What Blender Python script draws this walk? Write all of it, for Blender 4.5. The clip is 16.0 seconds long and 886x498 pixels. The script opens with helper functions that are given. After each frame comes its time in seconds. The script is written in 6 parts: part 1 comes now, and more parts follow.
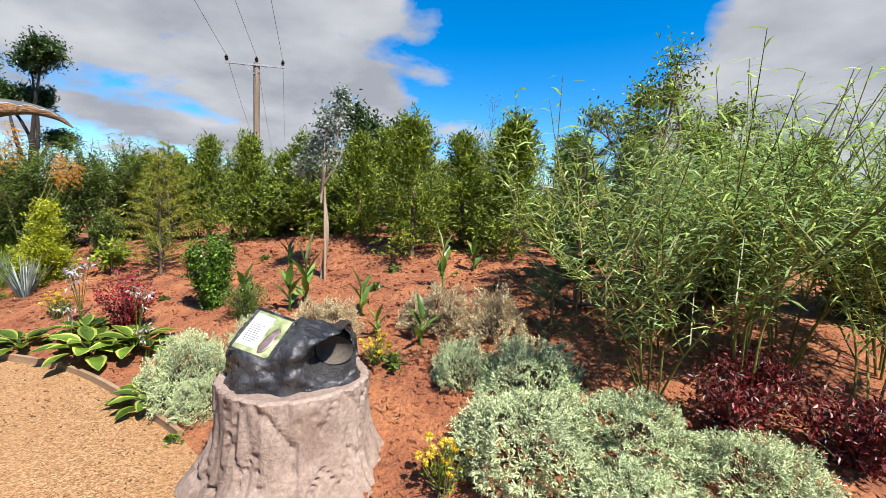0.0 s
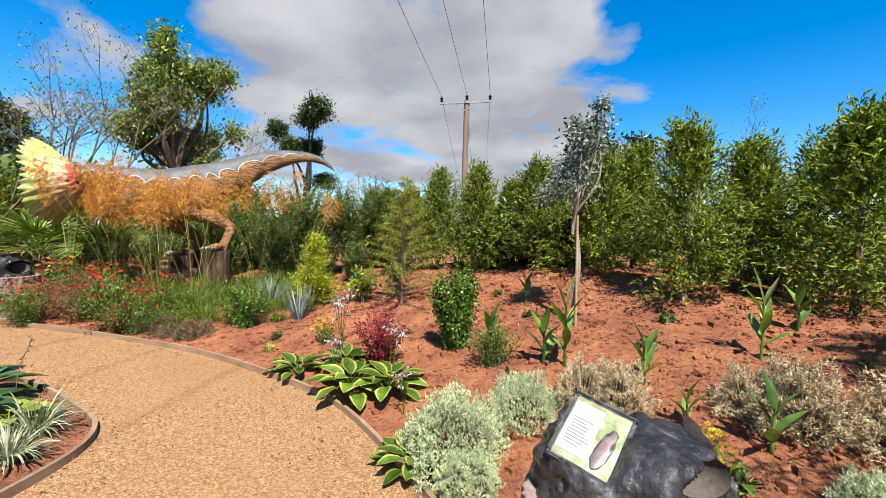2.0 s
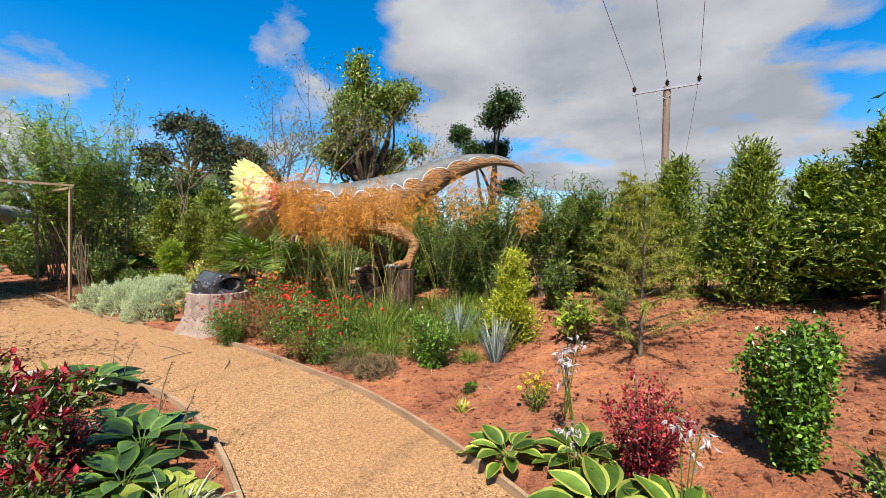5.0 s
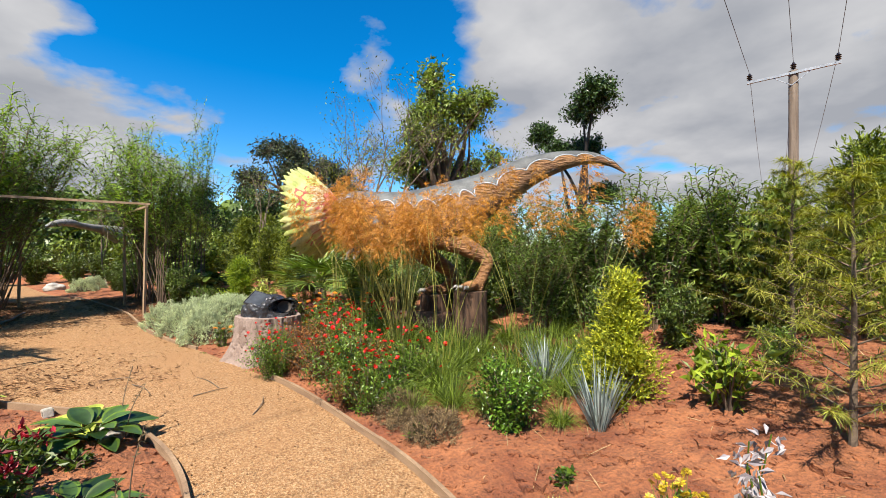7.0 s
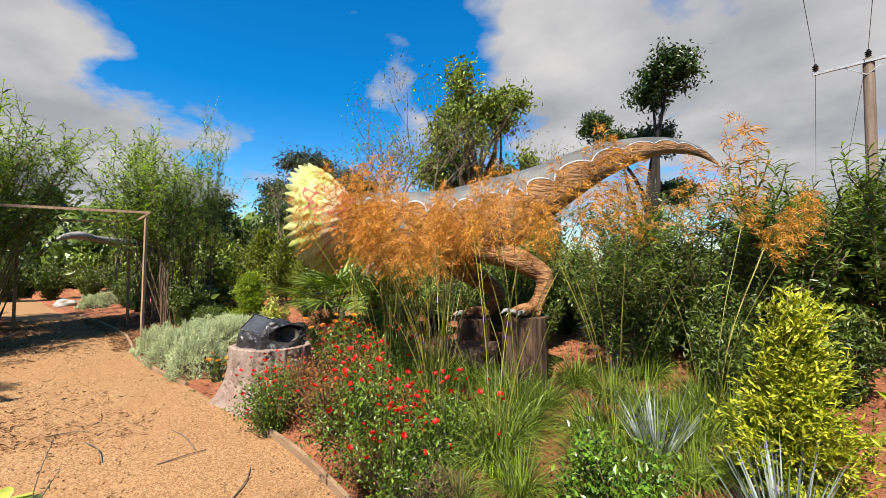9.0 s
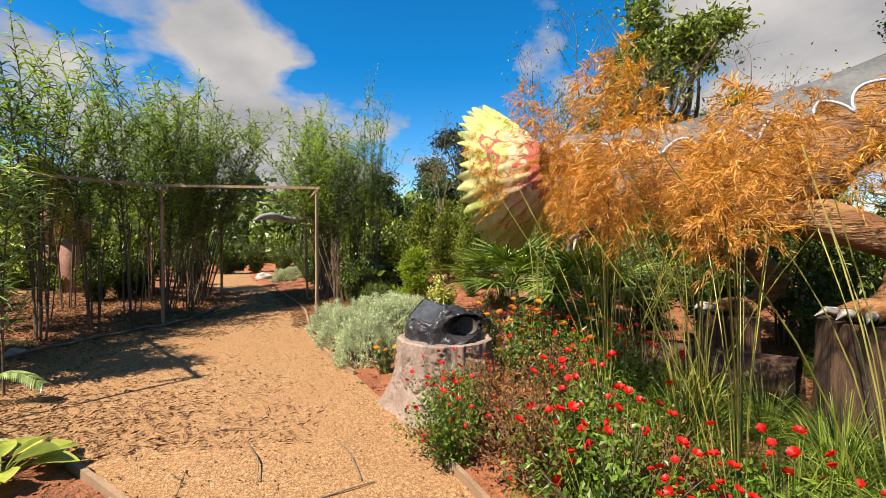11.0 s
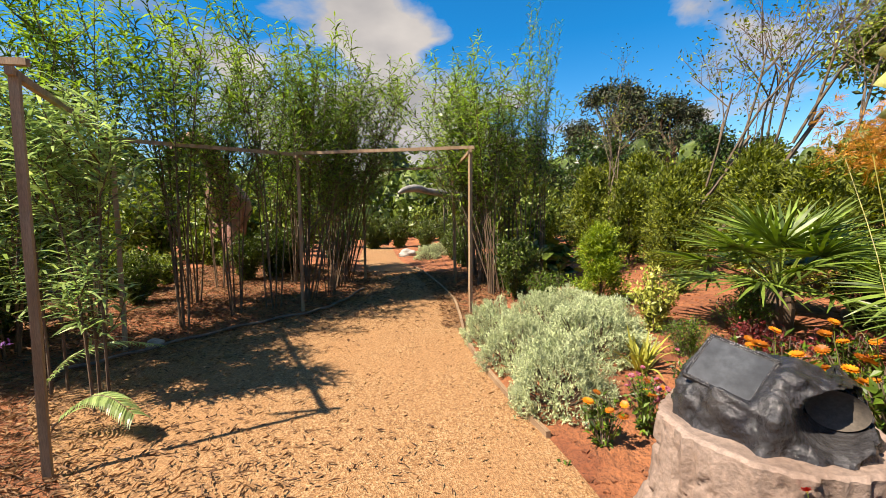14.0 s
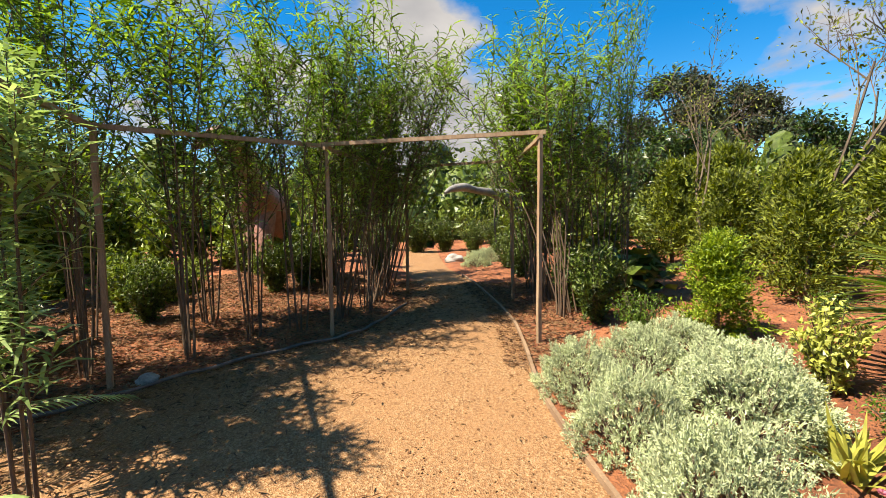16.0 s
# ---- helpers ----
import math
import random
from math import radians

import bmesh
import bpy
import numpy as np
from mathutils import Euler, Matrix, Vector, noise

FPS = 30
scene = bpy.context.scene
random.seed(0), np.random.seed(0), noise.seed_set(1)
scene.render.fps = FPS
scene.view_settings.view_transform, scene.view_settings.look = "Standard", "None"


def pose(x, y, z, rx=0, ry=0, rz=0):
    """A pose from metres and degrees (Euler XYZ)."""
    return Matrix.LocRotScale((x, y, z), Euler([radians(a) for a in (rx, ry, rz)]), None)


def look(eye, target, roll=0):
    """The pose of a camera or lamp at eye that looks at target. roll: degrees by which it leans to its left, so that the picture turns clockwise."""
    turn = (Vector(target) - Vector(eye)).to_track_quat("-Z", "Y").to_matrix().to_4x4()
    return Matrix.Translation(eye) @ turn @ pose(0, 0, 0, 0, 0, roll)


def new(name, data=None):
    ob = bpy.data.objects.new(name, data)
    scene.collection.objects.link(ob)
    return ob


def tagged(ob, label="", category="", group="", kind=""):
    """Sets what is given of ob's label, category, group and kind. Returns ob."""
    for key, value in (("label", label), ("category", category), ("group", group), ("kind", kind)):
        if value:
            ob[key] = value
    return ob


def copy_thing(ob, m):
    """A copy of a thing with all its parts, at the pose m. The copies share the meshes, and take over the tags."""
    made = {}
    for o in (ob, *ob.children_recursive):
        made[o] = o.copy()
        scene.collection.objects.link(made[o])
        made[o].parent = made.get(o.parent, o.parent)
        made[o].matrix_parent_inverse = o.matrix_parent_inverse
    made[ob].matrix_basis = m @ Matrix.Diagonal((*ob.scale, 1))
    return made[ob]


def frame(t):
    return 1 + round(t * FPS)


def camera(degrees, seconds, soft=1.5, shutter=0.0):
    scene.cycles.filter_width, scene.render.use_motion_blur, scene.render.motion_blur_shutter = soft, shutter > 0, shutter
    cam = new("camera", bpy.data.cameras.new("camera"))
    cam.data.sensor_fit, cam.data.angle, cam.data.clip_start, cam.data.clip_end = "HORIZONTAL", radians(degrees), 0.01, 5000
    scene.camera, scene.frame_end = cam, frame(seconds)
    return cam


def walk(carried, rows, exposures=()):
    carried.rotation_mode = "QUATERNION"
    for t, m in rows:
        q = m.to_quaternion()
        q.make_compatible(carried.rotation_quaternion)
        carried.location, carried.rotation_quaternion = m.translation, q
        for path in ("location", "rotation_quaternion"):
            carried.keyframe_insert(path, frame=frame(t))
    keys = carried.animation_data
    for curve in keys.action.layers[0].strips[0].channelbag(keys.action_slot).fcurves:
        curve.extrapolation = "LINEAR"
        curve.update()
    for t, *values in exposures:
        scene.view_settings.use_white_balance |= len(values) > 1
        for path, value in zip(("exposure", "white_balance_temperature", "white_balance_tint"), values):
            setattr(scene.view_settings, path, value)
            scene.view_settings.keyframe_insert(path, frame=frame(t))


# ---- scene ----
cam = camera(91.9, 16.0, soft=0.6)
METRES, EYE, TILT, LEAN, TURN = 10.0, 1.5, -4.8, -2.0, 0.0
ROWS = [
    (0.0, 0.0, 0.0, 0.0, -0.0, 0.0, -0.0),
    (0.5, -0.0251, 0.0186, -0.0007, 5.13, -0.22, -0.44),
    (1.0, -0.0461, 0.0319, 0.0057, 8.27, 0.27, -0.63),
    (1.5, -0.0637, 0.0503, 0.0084, 14.08, 1.48, -1.03),
    (2.0, -0.086, 0.0658, 0.0131, 24.7, 3.09, -1.8),
    (2.5, -0.1124, 0.0765, 0.0158, 29.52, 4.16, -2.13),
    (3.0, -0.1333, 0.0856, 0.0185, 33.31, 4.39, -2.37),
    (3.5, -0.1559, 0.1058, 0.0221, 37.28, 4.5, -2.63),
    (4.0, -0.1813, 0.1247, 0.0244, 41.41, 3.74, -2.88),
    (6.5, -0.2805, 0.2359, 0.0413, 54.23, 4.88, -3.42),
    (7.0, -0.3085, 0.2512, 0.0418, 57.57, 5.02, -3.57),
    (7.5, -0.3398, 0.2607, 0.0471, 58.63, 5.56, -3.63),
    (8.0, -0.3685, 0.2765, 0.0472, 59.26, 6.01, -3.64),
    (10.5, -0.5289, 0.3066, 0.0589, 71.74, 5.03, -4.13),
    (11.0, -0.5675, 0.3037, 0.0539, 80.64, 1.9, -4.29),
    (11.5, -0.6013, 0.3021, 0.056, 87.39, -0.65, -4.38),
    (12.0, -0.6297, 0.2915, 0.0555, 91.53, -1.45, -4.46),
    (12.5, -0.6558, 0.2824, 0.0559, 93.42, -2.31, -4.47),
    (13.0, -0.6896, 0.2768, 0.0586, 96.02, -2.96, -4.41),
    (13.5, -0.7206, 0.2681, 0.0575, 98.0, -3.08, -4.34),
    (14.0, -0.7573, 0.2569, 0.0611, 98.6, -3.2, -4.41),
    (14.5, -0.7893, 0.2535, 0.0641, 101.37, -3.61, -4.42),
    (15.0, -0.8179, 0.2424, 0.0632, 103.8, -3.95, -4.41),
    (15.5, -0.8448, 0.2267, 0.0665, 104.33, -3.68, -4.38),
    (16.0, -0.8758, 0.2195, 0.0668, 104.47, -3.64, -4.45),
]
walk(cam, [(t, pose(0, 0, EYE, TILT, LEAN, TURN) @ pose(METRES * x, METRES * y, METRES * z, 90 + pitch, roll, yaw)) for t, x, y, z, yaw, pitch, roll in ROWS],
     exposures=[(0.0, 1.38, 6300, 11), (4.0, 1.33, 6400, 11), (8.0, 1.33, 6650, 11), (11.0, 1.32, 7100, 13), (13.0, 1.35, 7500, 15), (16.0, 1.5, 7300, 12)])

# world: sky with broken cloud, one sun
SUN_DIR = Vector((0.92, -1.21, 2.15)).normalized()
SUN_EL = math.asin(SUN_DIR.z)
SUN_AZ = math.atan2(SUN_DIR.x, SUN_DIR.y)


def build_world():
    w = bpy.data.worlds.new("sky")
    scene.world = w
    w.use_nodes = True
    nt = w.node_tree
    nt.nodes.clear()
    N, Lk = nt.nodes.new, nt.links.new
    out, bg = N("ShaderNodeOutputWorld"), N("ShaderNodeBackground")
    sky = N("ShaderNodeTexSky")
    sky.sky_type = "NISHITA"
    sky.sun_disc = False
    sky.sun_elevation, sky.sun_rotation = SUN_EL, SUN_AZ
    sky.air_density, sky.dust_density, sky.ozone_density = 1.0, 0.3, 3.0
    hue = N("ShaderNodeHueSaturation")
    hue.inputs["Saturation"].default_value = 1.5
    hue.inputs["Value"].default_value = 2.7
    Lk(sky.outputs[0], hue.inputs["Color"])
    tc = N("ShaderNodeTexCoord")
    sep = N("ShaderNodeSeparateXYZ")
    Lk(tc.outputs["Generated"], sep.inputs[0])
    # flatten the dome so that clouds stretch towards the horizon
    zz = N("ShaderNodeMath"); zz.operation = "MAXIMUM"; zz.inputs[1].default_value = 0.0
    Lk(sep.outputs["Z"], zz.inputs[0])
    za = N("ShaderNodeMath"); za.operation = "ADD"; za.inputs[1].default_value = 0.22
    Lk(zz.outputs[0], za.inputs[0])
    dv = N("ShaderNodeVectorMath"); dv.operation = "DIVIDE"
    cz = N("ShaderNodeCombineXYZ")
    for i in range(3):
        Lk(za.outputs[0], cz.inputs[i])
    Lk(tc.outputs["Generated"], dv.inputs[0]); Lk(cz.outputs[0], dv.inputs[1])
    n1 = N("ShaderNodeTexNoise")
    n1.inputs["Scale"].default_value, n1.inputs["Detail"].default_value, n1.inputs["Roughness"].default_value = 2.0, 8, 0.52
    n1.inputs["Distortion"].default_value = 0.15
    Lk(dv.outputs[0], n1.inputs["Vector"])
    total = n1.outputs[0]
    # the cloud banks: azimuth left of ahead, height, softness, weight
    for az, el, wide, weight in CLOUD_BANKS:
        a, e = radians(az), radians(el)
        d = N("ShaderNodeVectorMath"); d.operation = "DOT_PRODUCT"
        d.inputs[1].default_value = (-math.sin(a) * math.cos(e), math.cos(a) * math.cos(e), math.sin(e))
        nm = N("ShaderNodeVectorMath"); nm.operation = "NORMALIZE"
        Lk(tc.outputs["Generated"], nm.inputs[0]); Lk(nm.outputs[0], d.inputs[0])
        mr = N("ShaderNodeMapRange"); mr.interpolation_type = "SMOOTHSTEP"
        mr.inputs["From Min"].default_value, mr.inputs["From Max"].default_value = math.cos(radians(wide)), math.cos(radians(wide * 0.25))
        mr.inputs["To Min"].default_value, mr.inputs["To Max"].default_value = 0, weight
        Lk(d.outputs["Value"], mr.inputs["Value"])
        ad = N("ShaderNodeMath")
        Lk(total, ad.inputs[0]); Lk(mr.outputs[0], ad.inputs[1])
        total = ad.outputs[0]
    ramp = N("ShaderNodeValToRGB")
    ramp.color_ramp.elements[0].position, ramp.color_ramp.elements[1].position = 0.555, 0.67
    Lk(total, ramp.inputs[0])
    shade = N("ShaderNodeValToRGB")
    shade.color_ramp.elements[0].position, shade.color_ramp.elements[1].position = 0.35, 0.72
    shade.color_ramp.elements[0].color = (5.3, 5.6, 6.2, 1)
    shade.color_ramp.elements[1].color = (9.3, 9.4, 9.6, 1)
    n2 = N("ShaderNodeTexNoise")
    n2.inputs["Scale"].default_value, n2.inputs["Detail"].default_value = 2.3, 5
    mp = N("ShaderNodeMapping"); mp.inputs["Location"].default_value = (3.1, 1.7, 0.4)
    Lk(dv.outputs[0], mp.inputs[0]); Lk(mp.outputs[0], n2.inputs["Vector"]); Lk(n2.outputs[0], shade.inputs[0])
    mix = N("ShaderNodeMix"); mix.data_type = "RGBA"
    Lk(ramp.outputs[0], mix.inputs["Factor"]); Lk(hue.outputs[0], mix.inputs[6]); Lk(shade.outputs[0], mix.inputs[7])
    Lk(mix.outputs[2], bg.inputs["Color"])
    bg.inputs["Strength"].default_value = 0.0295
    Lk(bg.outputs[0], out.inputs[0])


CLOUD_BANKS = [(34, 27, 27, 0.27), (5, 5, 30, 0.22), (-42, 9, 22, 0.38), (60, 14, 14, 0.05), (112, 11, 22, 0.2),
               (76, 26, 18, -0.18), (-10, 22, 22, -0.30), (95, 30, 20, -0.1),
               (70, 26, 8, 0.13), (78, 29, 7, 0.12), (67, 18, 8, 0.1), (101, 13, 15, 0.13), (92, 11, 10, 0.12), (106, 25, 9, 0.1), (6.5, 26, 8, 0.13), (-42, 9, 14, 0.12)]
build_world()
sun = new("sun", bpy.data.lights.new("sun", "SUN"))
sun.data.energy, sun.data.angle, sun.data.color = 5.0, radians(0.8), (1.0, 0.94, 0.84)
sun.matrix_world = look((0, 0, 30), Vector((0, 0, 30)) - SUN_DIR)

# ---- materials ----


def mat_new(name):
    m = bpy.data.materials.new(name)
    m.use_nodes = True
    nt = m.node_tree
    b = nt.nodes["Principled BSDF"]
    return m, nt, b


def rgb(c):
    return (*c, 1)


def leaf_mat(name, lo, hi, rough=0.45, through_light=0.3, random_object=False, tint=(0.76, 0.79, 0.60), deep=0.4):
    """Leaf: each leaf its own tone between lo and hi, part of the light passes through."""
    lo = tuple(a * b * 0.82 * deep for a, b in zip(lo, tint))
    hi = tuple(a * b * 0.88 for a, b in zip(hi, tint))
    m, nt, b = mat_new(name)
    N, Lk = nt.nodes.new, nt.links.new
    geo = N("ShaderNodeNewGeometry")
    info = N("ShaderNodeObjectInfo")
    r = N("ShaderNodeValToRGB")
    r.color_ramp.elements[0].color, r.color_ramp.elements[1].color = rgb(lo), rgb(hi)
    if random_object:
        Lk(info.outputs["Random"], r.inputs[0])
    else:
        Lk(geo.outputs["Random Per Island"], r.inputs[0])
    tc = N("ShaderNodeTexCoord")
    n = N("ShaderNodeTexNoise"); n.inputs["Scale"].default_value = 5.0; n.inputs["Detail"].default_value = 4; n.inputs["Roughness"].default_value = 0.65
    Lk(tc.outputs["Object"], n.inputs["Vector"])
    hs = N("ShaderNodeHueSaturation")
    mr = N("ShaderNodeMapRange")
    mr.inputs["From Min"].default_value, mr.inputs["From Max"].default_value = 0.3, 0.7
    mr.inputs["To Min"].default_value, mr.inputs["To Max"].default_value = 0.5, 1.42
    Lk(n.outputs[0], mr.inputs["Value"]); Lk(mr.outputs[0], hs.inputs["Value"]); Lk(r.outputs[0], hs.inputs["Color"])
    Lk(hs.outputs[0], b.inputs["Base Color"])
    b.inputs["Roughness"].default_value = rough
    b.inputs["Specular IOR Level"].default_value = 0.4
    tr = N("ShaderNodeBsdfTranslucent")
    hs2 = N("ShaderNodeHueSaturation"); hs2.inputs["Saturation"].default_value = 1.15; hs2.inputs["Value"].default_value = 1.2
    Lk(hs.outputs[0], hs2.inputs["Color"]); Lk(hs2.outputs[0], tr.inputs["Color"])
    mx = N("ShaderNodeMixShader"); mx.inputs[0].default_value = through_light
    Lk(b.outputs[0], mx.inputs[1]); Lk(tr.outputs[0], mx.inputs[2])
    Lk(mx.outputs[0], nt.nodes["Material Output"].inputs["Surface"])
    return m


def rough_mat(name, c1, c2, scale, fine, bump=0.3, dist=0.02, rough=0.9, metal=0.0, c3=None, coord="Object", stretch=None, mid=0):
    """Earthy surface: large blotches c1 to c2, fine grain, relief."""
    c1, c2 = [tuple(a * 0.52 for a in c) for c in (c1, c2)]
    m, nt, b = mat_new(name)
    N, Lk = nt.nodes.new, nt.links.new
    tc = N("ShaderNodeTexCoord")
    vec = tc.outputs[coord]
    if stretch:
        mp = N("ShaderNodeMapping"); mp.inputs["Scale"].default_value = stretch
        Lk(vec, mp.inputs[0]); vec = mp.outputs[0]
    n1 = N("ShaderNodeTexNoise"); n1.inputs["Scale"].default_value = scale; n1.inputs["Detail"].default_value = 5
    n2 = N("ShaderNodeTexNoise"); n2.inputs["Scale"].default_value = fine; n2.inputs["Detail"].default_value = 6; n2.inputs["Roughness"].default_value = 0.65
    Lk(vec, n1.inputs["Vector"]); Lk(vec, n2.inputs["Vector"])
    r = N("ShaderNodeValToRGB")
    r.color_ramp.elements[0].position, r.color_ramp.elements[1].position = 0.35, 0.65
    r.color_ramp.elements[0].color, r.color_ramp.elements[1].color = rgb(c1), rgb(c2)
    if c3:
        e = r.color_ramp.elements.new(0.8); e.color = rgb(c3)
    Lk(n1.outputs[0], r.inputs[0])
    hs = N("ShaderNodeHueSaturation")
    mr = N("ShaderNodeMapRange")
    mr.inputs["From Min"].default_value, mr.inputs["From Max"].default_value = 0.25, 0.75
    mr.inputs["To Min"].default_value, mr.inputs["To Max"].default_value = 0.6, 1.4
    Lk(n2.outputs[0], mr.inputs["Value"]); Lk(mr.outputs[0], hs.inputs["Value"]); Lk(r.outputs[0], hs.inputs["Color"])
    Lk(hs.outputs[0], b.inputs["Base Color"])
    b.inputs["Roughness"].default_value, b.inputs["Metallic"].default_value = rough, metal
    bp = N("ShaderNodeBump"); bp.inputs["Strength"].default_value, bp.inputs["Distance"].default_value = bump, dist
    height = n2.outputs[0]
    if mid:
        n3 = N("ShaderNodeTexNoise"); n3.inputs["Scale"].default_value = mid; n3.inputs["Detail"].default_value = 4
        Lk(vec, n3.inputs["Vector"])
        mm = N("ShaderNodeMath"); mm.operation = "MULTIPLY_ADD"; mm.inputs[1].default_value = 2.2
        Lk(n3.outputs[0], mm.inputs[0]); Lk(height, mm.inputs[2])
        height = mm.outputs[0]
    Lk(height, bp.inputs["Height"]); Lk(bp.outputs[0], b.inputs["Normal"])
    return m


def gravel_mat(name):
    """Fine ochre gravel: chips in several tones, dusty trodden patches."""
    m, nt, b = mat_new(name)
    N, Lk = nt.nodes.new, nt.links.new
    tc = N("ShaderNodeTexCoord")
    vo = N("ShaderNodeTexVoronoi"); vo.inputs["Scale"].default_value = 110
    n1 = N("ShaderNodeTexNoise"); n1.inputs["Scale"].default_value = 0.9; n1.inputs["Detail"].default_value = 5
    n2 = N("ShaderNodeTexNoise"); n2.inputs["Scale"].default_value = 45; n2.inputs["Detail"].default_value = 4
    for n in (vo, n1, n2):
        Lk(tc.outputs["Object"], n.inputs["Vector"])
    sp = N("ShaderNodeSeparateColor")
    Lk(vo.outputs["Color"], sp.inputs[0])
    r = N("ShaderNodeValToRGB")
    cols = [(0.0, (0.13, 0.062, 0.027)), (0.25, (0.215, 0.110, 0.046)), (0.6, (0.27, 0.150, 0.067)), (1.0, (0.36, 0.24, 0.128))]
    while len(r.color_ramp.elements) < len(cols):
        r.color_ramp.elements.new(0.5)
    for e, (p, c) in zip(r.color_ramp.elements, cols):
        e.position, e.color = p, rgb(c)
    Lk(sp.outputs[0], r.inputs[0])
    dust = N("ShaderNodeMix"); dust.data_type = "RGBA"
    dust.inputs[7].default_value = (0.262, 0.140, 0.063, 1)
    mr = N("ShaderNodeMapRange")
    mr.inputs["From Min"].default_value, mr.inputs["From Max"].default_value = 0.42, 0.62
    mr.inputs["To Min"].default_value, mr.inputs["To Max"].default_value = 0.08, 0.6
    Lk(n1.outputs[0], mr.inputs["Value"]); Lk(mr.outputs[0], dust.inputs["Factor"]); Lk(r.outputs[0], dust.inputs[6])
    hs = N("ShaderNodeHueSaturation")
    mr2 = N("ShaderNodeMapRange")
    mr2.inputs["From Min"].default_value, mr2.inputs["From Max"].default_value = 0.3, 0.7
    mr2.inputs["To Min"].default_value, mr2.inputs["To Max"].default_value = 0.68, 1.25
    Lk(n2.outputs[0], mr2.inputs["Value"]); Lk(mr2.outputs[0], hs.inputs["Value"]); Lk(dust.outputs[2], hs.inputs["Color"])
    Lk(hs.outputs[0], b.inputs["Base Color"])
    b.inputs["Roughness"].default_value = 0.95
    b.inputs["Specular IOR Level"].default_value = 0.2
    bp = N("ShaderNodeBump"); bp.inputs["Strength"].default_value, bp.inputs["Distance"].default_value = 0.8, 0.007
    Lk(vo.outputs["Distance"], bp.inputs["Height"]); Lk(bp.outputs[0], b.inputs["Normal"])
    return m


M = {}
M["gravel"] = gravel_mat("gravel")
M["soil"] = rough_mat("red_soil", (0.36, 0.108, 0.040), (0.60, 0.22, 0.082), 2.4, 38, 0.9, 0.05, 0.95, c3=(0.33, 0.14, 0.065), mid=9)
M["chip"] = leaf_mat("gravel_chips", (0.36, 0.17, 0.065), (0.60, 0.36, 0.16), 0.9, 0.0, tint=(0.60, 0.58, 0.55), deep=0.8)
M["timber_edge"] = rough_mat("weathered_board", (0.33, 0.20, 0.11), (0.46, 0.30, 0.17), 3, 60, 0.4, 0.004, 0.85, stretch=(1, 1, 6))
M["pergola"] = rough_mat("sawn_softwood", (0.40, 0.25, 0.13), (0.58, 0.40, 0.24), 3, 45, 0.35, 0.003, 0.8, stretch=(5, 5, 0.6))
M["pole_wood"] = rough_mat("grey_pole_wood", (0.20, 0.145, 0.10), (0.34, 0.26, 0.19), 2, 30, 0.4, 0.01, 0.9, stretch=(6, 6, 0.4))
M["stump"] = rough_mat("pinkish_concrete_bark", (0.34, 0.235, 0.18), (0.48, 0.36, 0.29), 3.5, 40, 0.8, 0.012, 0.85, c3=(0.27, 0.18, 0.14))
M["black_rock"] = rough_mat("black_painted_rock", (0.028, 0.028, 0.033), (0.07, 0.068, 0.07), 6, 24, 1.0, 0.014, 0.24, mid=9)
M["scoop"] = rough_mat("dusty_hollow", (0.085, 0.07, 0.055), (0.14, 0.115, 0.09), 8, 50, 0.4, 0.006, 0.9)
M["bark"] = rough_mat("bark", (0.15, 0.095, 0.055), (0.29, 0.19, 0.115), 5, 40, 0.6, 0.01, 0.9, stretch=(3, 3, 0.6))
M["pale_bark"] = rough_mat("pale_bark", (0.33, 0.25, 0.18), (0.50, 0.40, 0.30), 6, 40, 0.4, 0.006, 0.8, stretch=(3, 3, 0.6))
M["log_bark"] = rough_mat("dark_log_bark", (0.07, 0.033, 0.018), (0.19, 0.10, 0.052), 5, 30, 0.8, 0.02, 0.9, stretch=(3, 3, 0.5))
M["dark_bark"] = rough_mat("dark_bark", (0.026, 0.018, 0.013), (0.065, 0.043, 0.03), 5, 40, 0.6, 0.01, 0.9, stretch=(3, 3, 0.6))
M["twig"] = rough_mat("twig", (0.16, 0.11, 0.07), (0.26, 0.19, 0.12), 8, 60, 0.3, 0.003, 0.9)
M["metal"] = rough_mat("galvanised_steel", (0.40, 0.41, 0.42), (0.52, 0.53, 0.54), 4, 30, 0.1, 0.002, 0.45, 0.8)
M["ceramic"] = rough_mat("dark_porcelain", (0.03, 0.02, 0.02), (0.05, 0.035, 0.03), 5, 30, 0.05, 0.001, 0.2)
M["wire"] = rough_mat("wire", (0.05, 0.05, 0.055), (0.08, 0.08, 0.085), 5, 30, 0.05, 0.001, 0.5)
M["hose"] = rough_mat("dusty_hose", (0.17, 0.13, 0.11), (0.30, 0.23, 0.18), 6, 40, 0.3, 0.003, 0.7)
M["stone"] = rough_mat("pale_stone", (0.42, 0.38, 0.33), (0.60, 0.56, 0.50), 4, 40, 0.4, 0.006, 0.85)
M["dino_grey"] = rough_mat("grey_scaly_back", (0.085, 0.09, 0.085), (0.16, 0.165, 0.155), 5, 42, 0.5, 0.01, 0.6)
M["dino_tan"] = rough_mat("tan_scaly_flank", (0.26, 0.105, 0.030), (0.56, 0.27, 0.088), 7, 38, 1.0, 0.022, 0.55, stretch=(0.6, 0.6, 2.2), mid=16)
M["dino_line"] = rough_mat("pale_stripe", (0.62, 0.66, 0.72), (0.78, 0.80, 0.82), 6, 40, 0.2, 0.004, 0.45)
M["frill_yellow"] = rough_mat("pale_yellow_frill", (0.62, 0.72, 0.16), (0.86, 0.86, 0.34), 5, 30, 0.3, 0.006, 0.5)
